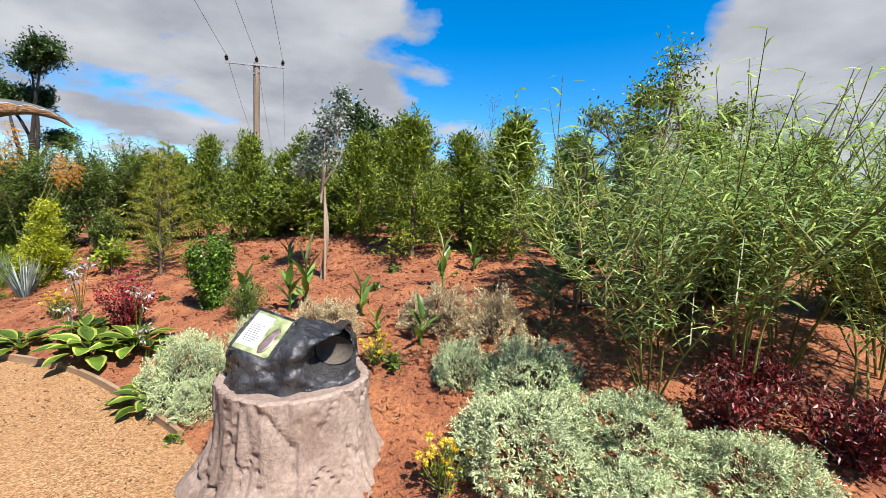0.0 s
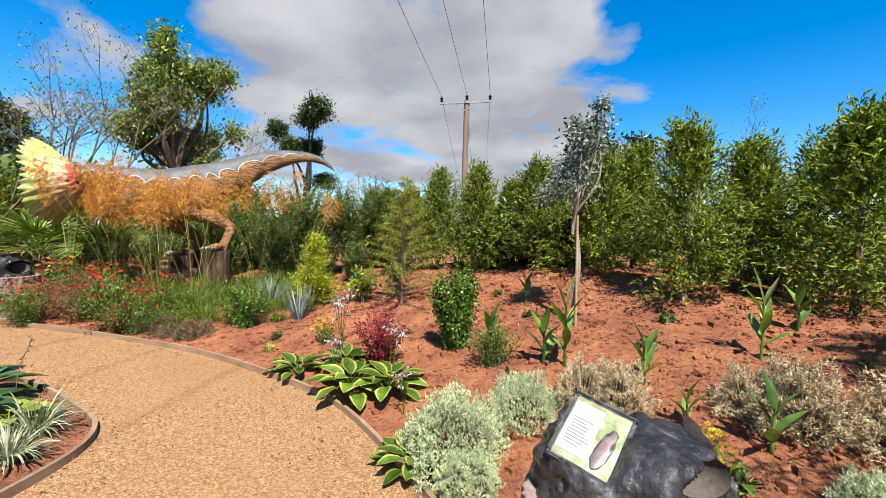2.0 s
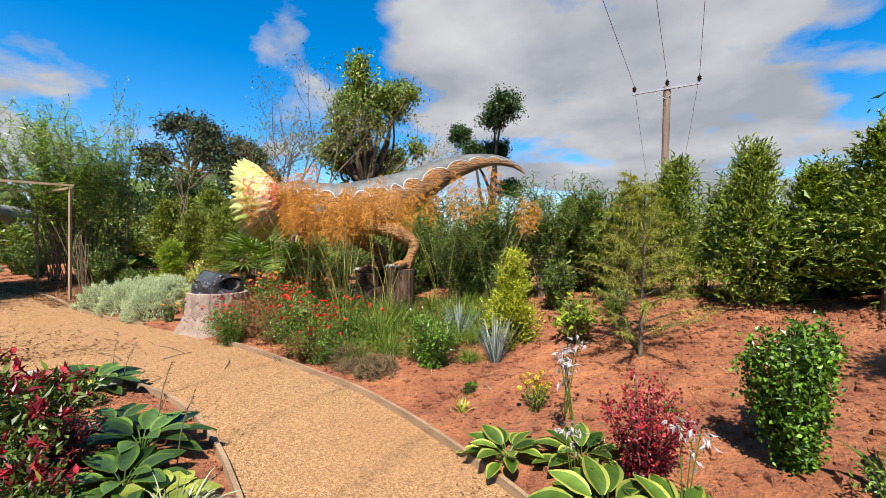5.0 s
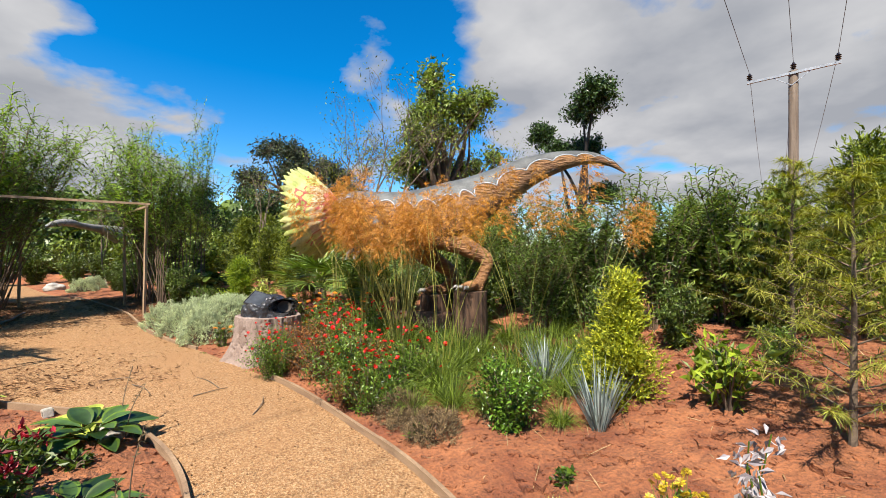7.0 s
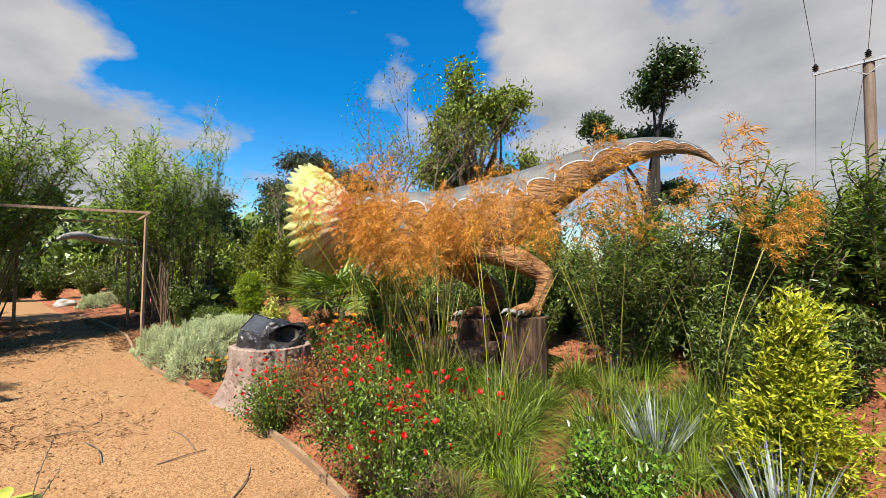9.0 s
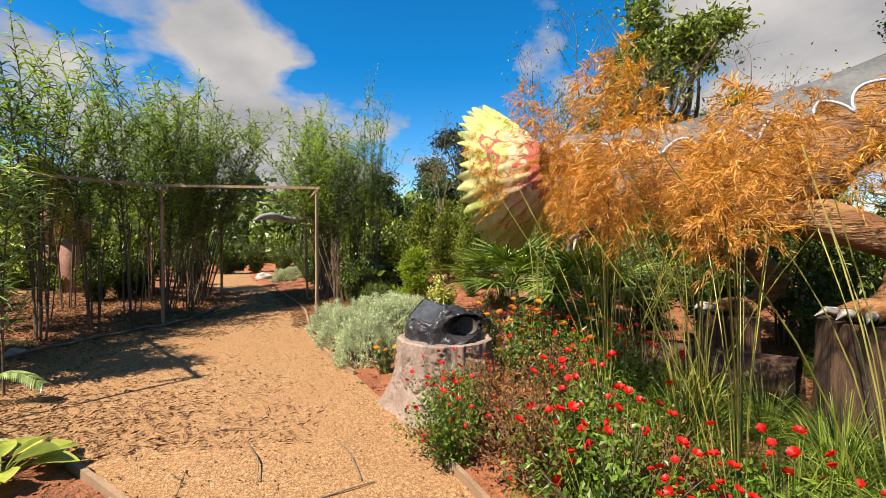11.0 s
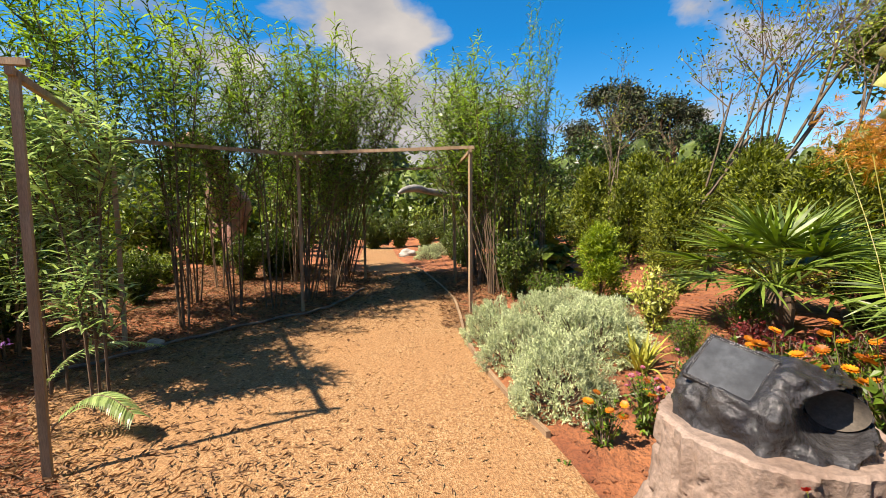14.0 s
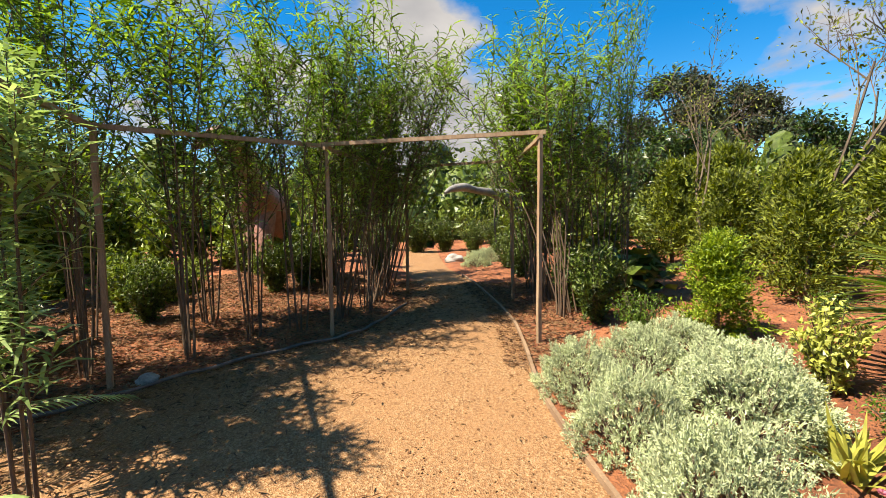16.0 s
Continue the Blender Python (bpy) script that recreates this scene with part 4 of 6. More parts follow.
# ---- utility poles and wires ----
def utility_pole(x, y, z_top, arm, arm_len, label, r=0.15):
    top = thing("utility_pole", label, "utility pole")
    zb = at(x, y)[2] - 0.5
    part("pole", Soup().tube([(x, y, zb), (x, y, zb + (z_top - zb) * 0.5), (x, y, z_top)], [r * 1.2, r * 1.05, r], 16), M["pole_wood"], top, smooth=True)
    d = unit(np.array(arm))
    z = z_top - 0.12
    part("crossarm", beam(Soup(), np.array([x, y, z]) - d * arm_len / 2 + [0, -r, 0], np.array([x, y, z]) + d * arm_len / 2 + [0, -r, 0], 0.09, 0.09), M["metal"], top, "galvanised steel crossarm")
    for sg in (-1, 1):
        part("brace", beam(Soup(), np.array([x, y - r, z - 0.45]), np.array([x, y - r, z]) + d * sg * 0.6, 0.03, 0.03), M["metal"], top)
    heads = []
    for q, dz in ((-arm_len / 2 + 0.08, 0.05), (0, 0.14), (arm_len / 2 - 0.08, 0.05)):
        b = np.array([x, y - (r if q else 0), z + dz]) + d * q
        s = Soup()
        prof = [(0.03, 0), (0.03, 0.05), (0.09, 0.07), (0.05, 0.11), (0.10, 0.14), (0.05, 0.18), (0.10, 0.21), (0.045, 0.26), (0.04, 0.30), (0.004, 0.31)]
        s.tube([b + [0, 0, h] for _, h in prof], [w for w, _ in prof], 14)
        part("insulator", s, M["ceramic"], top, "dark ribbed insulator")
        heads.append(b + [0, 0, 0.3])
    return heads


def wire_between(a, b, sag):
    pts = [np.array(a) * (1 - u) + np.array(b) * u - [0, 0, sag * 4 * u * (1 - u)] for u in np.linspace(0, 1, 30)]
    tagged(part("power_line", Soup().tube(pts, 0.009, 6), M["wire"]), "thin dark overhead power line", "power line", "overhead lines")


HEADS = utility_pole(-9.65, 22.3, 8.68, (2.5, 1.0, 0.15), 2.75, "grey wooden utility pole with steel crossarm and three insulators")
FAR = utility_pole(-24, 62, 7.6, (2.5, 1.0, 0), 2.75, "distant wooden utility pole with crossarm")
for a, b in zip(HEADS, FAR):
    wire_between(a, b, 1.0)
for a in HEADS:
    wire_between(a, (a[0] + 15.4 , a[1] - 49.5, a[2] + 0.1), 0.42)

# ---- plants: one maker for each kind ----
def place(master, x, y, scale=1.0, turn=None, lift=0.0, lean=(0, 0), zscale=None):
    """A copy of a plant on the ground at x, y."""
    turn = RNG.uniform(0, 360) if turn is None else turn
    m = pose(*at(x, y, lift - 0.015), lean[0], lean[1], turn) @ Matrix.Diagonal((scale, scale, scale if zscale is None else zscale, 1))
    return copy_thing(master, m)


MASTERS = []


def master(name, label, category, group=""):
    ob = thing(name, label, category, group)
    MASTERS.append(ob)
    return ob


def bury(ob):
    """Removes a pattern plant after its copies stand."""
    for o in (*ob.children_recursive, ob):
        bpy.data.objects.remove(o)


def cone_crown(s, h, r, n, size, bottom=0.06, power=0.9, up=0.5, steep=1.3):
    """Ragged cone of upswept branches, each clothed with small flat sprays."""
    nb = 90
    u = RNG.random(nb) ** 0.9
    a = np.arange(nb) * 2.4 + RNG.uniform(-0.4, 0.4, nb)
    ln = r * np.maximum(1 - u, 0.05) ** power * RNG.uniform(0.6, 1.3, nb) * np.minimum(1, 0.65 + 2.5 * u)
    o = np.stack([np.zeros(nb), np.zeros(nb), h * (bottom * 0.5 + (0.93 - bottom * 0.5) * u)], 1)
    rise = np.clip(up * 0.2 + steep * u, 0.05, 1.5) + RNG.normal(0, 0.2, nb)
    e = o + np.stack([np.cos(a) * ln, np.sin(a) * ln, ln * rise], 1)
    i = RNG.integers(0, nb, n)
    k = RNG.uniform(0.25, 1.05, n)[:, None]
    P = o[i] + (e[i] - o[i]) * k + RNG.normal(0, 1, (n, 3)) * (0.05 + 0.12 * (1 - np.abs(k - 0.6))) * r * 0.9
    P[:, 2] = np.maximum(P[:, 2], 0.02)
    D = unit(unit(e[i] - o[i]) + RNG.normal(0, 0.4, (n, 3)) + [0, 0, 0.25])
    for q in range(5):
        d = unit(D + RNG.normal(0, 0.5, (n, 3)))
        s.leaves(P + D * size * 0.4 * q, d, size * RNG.uniform(0.7, 1.5, n), size * RNG.uniform(0.28, 0.5, n), 0.1)
    return s


def conifer(label, mat, h=2.0, r=0.5, n=1500, size=0.075, power=0.75, name="conifer", cat="conifer", group="", bottom=0.06, steep=1.3):
    top = master(name, label, cat, group)
    part("trunk", Soup().tube([(0, 0, -0.05), (0.01, 0, h * 0.5), (0, 0.01, h * 0.93)], [0.035 * h / 2 + 0.01, 0.022 * h / 2, 0.004], 8), M["bark"], top)
    part("crown", cone_crown(Soup(), h, r, n, size, bottom, power, 0.5, steep), mat, top)
    return top


def dome_points(n, r, h, lump=0.18, seed=0.0, fill=0.8):
    d = fresh_dirs(n)
    d[:, 2] = np.abs(d[:, 2])
    f = 1 + lump * np.sin(d[:, 0] * 5 + seed) * np.cos(d[:, 1] * 6 + seed * 2) + lump * 0.6 * np.sin(d[:, 0] * 13 + d[:, 2] * 11)
    rr = f * RNG.uniform(fill, 1.0, n)
    return d * rr[:, None] * [r, r, h], d


def sprig_dome(label, mat, r=0.4, h=0.4, n=1500, leaf=0.045, wide=0.008, per=8, name="shrub", cat="shrub", group="", stems=True, lump=0.18):
    """Low dome of many short sprigs (cotton lavender, lavender, heather)."""
    top = master(name, label, cat, group)
    P, d = dome_points(n, r, h, lump, RNG.uniform(0, 6), 0.82)
    s = Soup()
    ax = unit(d + RNG.normal(0, 0.3, (n, 3)) + [0, 0, 0.45])
    for k in range(per):
        dd = unit(ax + RNG.normal(0, 0.75, (n, 3)))
        s.leaves(P + ax * (k / per) * leaf * 1.4 - ax * leaf, dd, leaf * RNG.uniform(0.6, 1.1, n), wide, 0.05)
    part("foliage", s, mat, top)
    if stems:
        t = Soup()
        for i in range(60):
            q = P[i % n] * 0.93
            t.tube([(q[0] * 0.1, q[1] * 0.1, -0.02), (q[0] * 0.6, q[1] * 0.6, q[2] * 0.45), q], [0.008, 0.006, 0.003], 4)
        part("woody_frame", t, M["twig"], top)
    return top


def leafy_bush(label, mat, r=0.35, h=0.7, n=2200, leaf=0.05, wide=0.025, name="shrub", cat="shrub", group="", egg=False, stemmy=0.4):
    """Upright bush: stems fanning from the base, leaves over the outer half."""
    top = master(name, label, cat, group)
    s, t = Soup(), Soup()
    ns = 26
    per = n // ns
    for i in range(ns):
        a, sp = RNG.uniform(0, 2 * math.pi), math.sqrt(RNG.random())
        tipz = h * (1 - (0.25 if egg else 0.4) * sp ** 2) * RNG.uniform(0.85, 1.05)
        tip = np.array([math.cos(a) * r * sp, math.sin(a) * r * sp, tipz])
        c = curve_points([(0.02 * math.cos(a), 0.02 * math.sin(a), -0.03), tip * [0.75 if egg else 0.45, 0.75 if egg else 0.45, 0.5], tip], 8)
        t.tube(c, np.linspace(0.008, 0.002, 8), 5)
        u = RNG.uniform(stemmy * 0.4, 1.0, per)
        P = np.stack([np.interp(u, np.linspace(0, 1, 8), c[:, k]) for k in range(3)], 1) + RNG.normal(0, 0.04 * r / 0.35, (per, 3))
        s.leaves(P, fresh_dirs(per, 0.5), leaf * RNG.uniform(0.6, 1.15, per), wide * RNG.uniform(0.7, 1.1, per), 0.15)
    part("foliage", s, mat, top)
    part("woody_frame", t, M["twig"], top)
    return top


def strap_clump(label, mat, n=120, L=0.6, W=0.015, spread=0.7, droop=0.5, name="grass_clump", cat="grass", group="", segs=5):
    top = master(name, label, cat, group)
    a = RNG.uniform(0, 2 * math.pi, n)
    out = spread * np.sqrt(RNG.random(n))
    D = np.stack([np.cos(a) * out, np.sin(a) * out, np.ones(n)], 1)
    P = np.stack([np.cos(a), np.sin(a), np.zeros(n)], 1) * (0.06 * RNG.random(n) * L / 0.6)[:, None]
    part("leaf_tuft", Soup().blades(P, D, L * RNG.uniform(0.55, 1.1, n), W * RNG.uniform(0.7, 1.2, n), droop * (0.4 + out / spread * 0.8), segs), mat, top)
    return top


def flax(label, n=46, L=0.55, group="yellow flaxes"):
    """Flax clump, every sword leaf an object of its own."""
    top = master("flax", label, "flax", group)
    meshes = []
    for k in range(4):
        s = Soup().blades(np.zeros((1, 3)), np.array([[0.28 + 0.12 * k, 0, 1.0]]), L * (0.8 + 0.1 * k), 0.03, 0.12 + 0.13 * k, 7)
        meshes.append(s.mesh("blade", [M["phormium"]]))
    for i in range(n):
        b = part("blade", meshes[i % 4], None, top)
        b.matrix_basis = Matrix.Translation((RNG.normal(0, 0.03), RNG.normal(0, 0.03), 0)) @ Euler((RNG.normal(0, 0.12), RNG.normal(0, 0.18), i * 2.4)).to_matrix().to_4x4() @ Matrix.Scale(RNG.uniform(0.7, 1.1), 4)
    return top


def broad_leaf(length, width, fold=0.25, droop=0.25, n=9, rim=0.16):
    """One broad leaf along +x: middle and margin as two materials."""
    s = Soup()
    u = np.linspace(0, 1, n)
    w = width / 2 * np.sin(np.pi * np.clip(u, 0.02, 0.995) ** 0.8) ** 0.8
    zc = -droop * length * u ** 2 + 0.10 * length * u
    cols = []
    for t in (-1, -(1 - rim * 2), -0.0, (1 - rim * 2), 1):
        cols.append(np.stack([u * length, w * t, zc + fold * w * abs(t) + 0.01 * length * np.sin(u * 14) * abs(t)], 1))
    v = np.stack(cols, 1)
    q = lambda k: [[i * 5 + k, (i + 1) * 5 + k, (i + 1) * 5 + k + 1, i * 5 + k + 1] for i in range(n - 1)]
    base = s.n
    s.add(v, np.array(q(1) + q(2)), 0)
    s.f.append(np.array(q(0) + q(3)) + base); s.m.append(np.full(2 * (n - 1), 1))
    return s


def hosta(label, m1, m2, n=16, L=0.24, W=0.13, flowers=False, stalk=0.14, group="hostas in the bed"):
    top = master("hosta", label, "hosta", group)
    me = broad_leaf(L, W).mesh("leaf", [m1, m2], True)
    st = Soup()
    for i in range(n):
        a = i * 137.5 + RNG.uniform(-15, 15)
        ring = (i + 0.5) / n
        pitch = 62 - 58 * ring
        ln = stalk * (0.7 + 0.6 * ring)
        ca, sa = math.cos(radians(a)), math.sin(radians(a))
        tip = (ca * ln * math.cos(radians(pitch)) * 1.0, sa * ln * math.cos(radians(pitch)), ln * math.sin(radians(pitch)) + 0.03)
        st.tube([(0, 0, -0.02), (tip[0] * 0.5, tip[1] * 0.5, tip[2] * 0.65), tip], [0.006, 0.005, 0.004], 5)
        sc = RNG.uniform(0.75, 1.1)
        lf = part("leaf", me, None, top)
        lf.matrix_basis = Matrix.Translation(tip) @ Euler((RNG.uniform(-0.25, 0.25), radians(-pitch * 0.55 + 6), radians(a))).to_matrix().to_4x4() @ Matrix.Diagonal((sc, sc, sc, 1))
    part("stalk_frame", st, m1, top)
    return top


def bell_spray(label, h=0.65, n_stalks=3, mat="lilac_petal"):
    """Bare stalks with hanging pale bells at the top."""
    top = master("flower_stalks", label, "flowers", "pale bell flowers")
    st, fl = Soup(), Soup()
    for i in range(n_stalks):
        a = RNG.uniform(0, 6.28)
        tip = np.array([math.cos(a) * 0.1, math.sin(a) * 0.1, h * RNG.uniform(0.8, 1.0)])
        st.tube([(0, 0, 0), tip * [0.5, 0.5, 0.55], tip], [0.004, 0.0035, 0.003], 5)
        n = 9
        P = tip + RNG.normal(0, 0.03, (n, 3)) - np.array([0, 0, 1]) * RNG.uniform(0, 0.1, n)[:, None]
        d = unit(np.stack([*RNG.normal(0, 0.7, (2, n)), RNG.normal(-0.4, 0.4, n)], 1))
        fl.leaves(P, d, 0.05, 0.018, 0.2)
        fl.leaves(P, unit(d + RNG.normal(0, 0.25, (n, 3))), 0.055, 0.018, 0.2)
    part("stalk_frame", st, M["fresh"], top)
    part("blossom", fl, M[mat], top, "pale lilac hanging bells")
    return top


def canna(label, n=6, h=0.6, L=0.34, pale=2, W=0.075):
    top = master("canna", label, "canna", "cannas on the mound")
    g, p = broad_leaf(L, W, 0.35, 0.18).mesh("leaf", [M["canna"], M["canna"]], True), broad_leaf(L, W * 0.9, 0.5, 0.05).mesh("leaf", [M["canna_pale"], M["canna_pale"]], True)
    part("stem", Soup().tube([(0, 0, -0.03), (0.01, 0, h * 0.5), (0, 0.01, h)], [0.014, 0.012, 0.007], 8), M["canna"], top)
    for i in range(n):
        u = (i + 0.6) / n
        lf = part("leaf", p if i >= n - pale else g, None, top)
        lf.matrix_basis = Matrix.Translation((0, 0, h * (0.15 + 0.8 * u))) @ Euler((RNG.uniform(-0.2, 0.2), radians(-38 - 36 * u), radians(i * 150 + RNG.uniform(-20, 20)))).to_matrix().to_4x4()
    return top


def willow(label, mat, h=3.2, n_stems=9, spread=0.45, leaf=0.13, wide=0.014, per=110, name="willow", group="willows along the path", low=0.25, bush=0.22, shoots=9, rod=0.012, bark="bark"):
    """Upright willow: many rods, side shoots set with long narrow leaves."""
    top = master(name, label, "willow", group)
    s, t = Soup(), Soup()
    for i in range(n_stems):
        a, sp = RNG.uniform(0, 6.28), RNG.uniform(0.2, 1) * spread
        hh = h * RNG.uniform(0.72, 1.0)
        b = np.array([math.cos(a), math.sin(a), 0]) * 0.12 * RNG.random()
        tip = b + [math.cos(a) * sp, math.sin(a) * sp, hh]
        c = curve_points([b - [0, 0, 0.05], b * 0.6 + (tip - b) * [0.25, 0.25, 0.4], (b + (tip - b) * [0.6, 0.6, 0.75]), tip], 14)
        t.tube(c, np.linspace(rod, 0.002, 14), 6)
        us = RNG.uniform(low, 0.9, shoots)
        rods = [(c, np.linspace(low + 0.1, 1, per))]
        for u in us:
            o = np.array([np.interp(u, np.linspace(0, 1, 14), c[:, k]) for k in range(3)])
            aa = RNG.uniform(0, 6.28)
            ln = RNG.uniform(0.35, 0.75) * bush / 0.22 * (1.2 - 0.6 * u)
            e = o + [math.cos(aa) * ln * 0.55, math.sin(aa) * ln * 0.55, ln * 0.85]
            cc = curve_points([o, (o + e) / 2 + [math.cos(aa) * 0.06, math.sin(aa) * 0.06, -0.02], e], 6)
            t.tube(cc, np.linspace(0.006, 0.002, 6), 4)
            rods.append((cc, np.linspace(0.1, 1, per // 3)))
        for cc, u in rods:
            m = len(u)
            g = np.linspace(0, 1, len(cc))
            P = np.stack([np.interp(u, g, cc[:, k]) for k in range(3)], 1)
            ang = np.arange(m) * 2.4 + RNG.uniform(0, 6)
            D = np.stack([np.cos(ang), np.sin(ang), np.full(m, 0.55) + RNG.normal(0, 0.3, m)], 1)
            s.blades(P, D, leaf * RNG.uniform(0.55, 1.15, m), wide, 0.35, 2)
    part("foliage", s, mat, top)
    part("woody_frame", t, M[bark], top)
    return top


def oat_grass(label, n_stalks=26, h=2.3, tuft=260, spread=0.75):
    """Golden oat grass: green tuft, tall straw stalks, hanging golden plumes."""
    top = master("oat_grass", label, "ornamental grass", "golden oat grasses")
    a = RNG.uniform(0, 6.28, tuft)
    o = 0.9 * np.sqrt(RNG.random(tuft))
    D = np.stack([np.cos(a) * o, np.sin(a) * o, np.ones(tuft)], 1)
    P = np.stack([np.cos(a), np.sin(a), np.zeros(tuft)], 1) * (0.12 * RNG.random(tuft))[:, None]
    part("leaf_tuft", Soup().blades(P, D, RNG.uniform(0.35, 0.8, tuft), 0.007, 0.45 * (0.3 + o), 6), M["grass"], top)
    st = Soup()
    plumes = []
    for v in range(3):
        s = Soup()
        nb = 26
        for b in range(nb):
            u = b / nb
            ang = b * 2.4
            ln = 0.24 * (1 - 0.5 * u) * RNG.uniform(0.6, 1.2)
            base = np.array([0.03 * u, 0, u * 0.50])
            d = unit(np.array([math.cos(ang) * 0.7 + 0.35, math.sin(ang) * 0.7, 0.55]))
            m = 11
            k = np.linspace(0.25, 1, m)
            Q = base + d * (k * ln)[:, None]
            Q[:, 2] -= 0.10 * k ** 2 * ln / 0.2
            s.blades(np.repeat(base[None], 1, 0), d[None], ln, 0.0016, 0.45, 4)
            for q in range(3):
                dd = d * 0.55 + np.array([0.25, 0, -0.55]) * k[:, None] + RNG.normal(0, 0.28, (m, 3))
                s.leaves(Q + RNG.normal(0, 0.008, (m, 3)), dd, RNG.uniform(0.035, 0.062, m), RNG.uniform(0.0035, 0.006, m), 0.1)
        plumes.append(s.mesh("plume", [M["plume"]]))
    for i in range(n_stalks):
        a, o = RNG.uniform(0, 6.28), spread * math.sqrt(RNG.random())
        hh = h * RNG.uniform(0.80, 1.05)
        tip = np.array([math.cos(a) * o * hh * 0.55, math.sin(a) * o * hh * 0.55, hh - 0.3])
        c = curve_points([(0.05 * math.cos(a), 0.05 * math.sin(a), 0), tip * [0.35, 0.35, 0.5], tip], 8)
        st.tube(c, np.linspace(0.0042, 0.0028, 8), 5)
        pl = part("plume", plumes[i % 3], None, top)
        pl.matrix_basis = Matrix.Translation(tip - [0, 0, 0.06]) @ Euler((RNG.uniform(-0.15, 0.15), RNG.uniform(0.15, 0.75), a + RNG.uniform(-0.9, 0.9))).to_matrix().to_4x4() @ Matrix.Scale(RNG.uniform(0.75, 1.15), 4)
    part("stalk_frame", st, M["stalk"], top)
    return top


def flower_mesh(name, mat, r, petals=7, wide=0.55, cup=0.25, eye=0.22):
    s = Soup()
    for ring in range(2):
        a = (np.arange(petals) + ring * 0.5) * 2 * math.pi / petals
        D = np.stack([np.cos(a), np.sin(a), np.full(petals, cup + 0.25 * ring)], 1)
        side = np.stack([-np.sin(a), np.cos(a), np.zeros(petals)], 1)
        c = np.array([0, 0, 0.002 + 0.004 * ring])
        R = r * (1 - 0.15 * ring)
        v = np.stack([c + D * R * 0.1, c + D * R * 0.6 + side * R * wide * 0.5, c + D * R * [1, 1, 0.8], c + D * R * 0.6 - side * R * wide * 0.5], 1)
        s.add(v, np.arange(petals * 4).reshape(-1, 4), 0)
    s.tube([(0, 0, 0), (0, 0, r * 0.16), (0, 0, r * 0.24)], [r * eye, r * eye * 0.9, 0.001], 8, 1)
    return s.mesh(name, [mat, M["flower_eye"]])


FLOWERS = {"red": flower_mesh("flower", M["red_petal"], 0.024, 6, 0.9, 0.5), "orange": flower_mesh("flower", M["orange_petal"], 0.042, 13, 0.4, 0.12),
           "pink": flower_mesh("flower", M["pink_petal"], 0.026, 6, 0.9, 0.4), "yellow": flower_mesh("flower", M["yellow_petal"], 0.026, 8, 0.5, 0.2)}


def flowering(label, leaf_m, flower, n_fl=26, r=0.45, h=0.6, n=2500, leaf=0.045, wide=0.02, name="flowering_plant", group="", sizes=(0.8, 1.3), extra=0.12, stems="grass"):
    top = leafy_bush(label, leaf_m, r, h, n, leaf, wide, name, "flowers", group, stemmy=0.2)
    t = Soup()
    for i in range(n_fl):
        a, o = RNG.uniform(0, 6.28), r * math.sqrt(RNG.random())
        tip = np.array([math.cos(a) * o, math.sin(a) * o, h * (1 - 0.35 * (o / r) ** 2) + RNG.uniform(-0.3, 1) * extra])
        t.tube([tip * [0.5, 0.5, 0.35], tip * [0.85, 0.85, 0.75], tip], [0.0025, 0.002, 0.0016], 4)
        f = part("flower", FLOWERS[flower], None, top)
        f.matrix_basis = Matrix.Translation(tip) @ Euler((RNG.normal(0, 0.5), RNG.normal(0, 0.5), a)).to_matrix().to_4x4() @ Matrix.Scale(RNG.uniform(*sizes), 4)
    part("stem_frame", t, M[stems], top)
    return top


def tree(label, leaf_m, bark_m, h, trunk_r, clumps, n_leaf, leaf, wide, name="tree", fork=0.4, droop=0.0, twigs=5, cat="tree", group="", loose=0.27):
    """Trunk, limbs to each clump (x, y, z, radius), twigs, leaves round the twig ends."""
    top = master(name, label, cat, group)
    t, s = Soup(), Soup()
    base_top = np.array([0, 0, h * fork])
    t.tube(curve_points([(0, 0, -0.2), (0.03 * h, 0.01 * h, h * fork * 0.5), base_top], 8), np.linspace(trunk_r, trunk_r * 0.7, 8), 10)
    for cx, cy, cz, cr in clumps:
        c = np.array([cx, cy, cz])
        st = base_top * RNG.uniform(0.75, 1.0)
        mid = st + (c - st) * 0.5 + RNG.normal(0, 0.065 * h * 0.5, 3)
        t.tube(curve_points([st, mid, c], 9), np.linspace(trunk_r * 0.5, trunk_r * 0.12, 9), 7)
        k = max(5, int(twigs * 5))
        ends = c + fresh_dirs(k, 0.2) * cr * RNG.uniform(0.45, 1.0, k)[:, None] * [1, 1, 0.8]
        for e in ends:
            t.tube(curve_points([c + (e - c) * 0.0, (c + e) / 2 + RNG.normal(0, cr * 0.08, 3), e], 5), np.linspace(trunk_r * 0.12, trunk_r * 0.03, 5), 4)
        m = n_leaf // len(clumps)
        e = ends[RNG.integers(0, k, m)]
        P = c + (e - c) * RNG.uniform(0.15, 1.15, m)[:, None] + RNG.normal(0, cr * loose, (m, 3))
        s.leaves(P, fresh_dirs(m, -droop), leaf * RNG.uniform(0.6, 1.3, m), wide * RNG.uniform(0.7, 1.2, m), 0.12)
    part("trunk", t, bark_m, top)
    part("crown", s, leaf_m, top)
    return top


def scatter_clumps(n, rx, rz, cz, cr, flat=1.0):
    d = fresh_dirs(n) * RNG.uniform(0.35, 1.0, n)[:, None]
    return [(p[0] * rx, p[1] * rx, cz + p[2] * rz * flat, cr * RNG.uniform(0.7, 1.25)) for p in d]


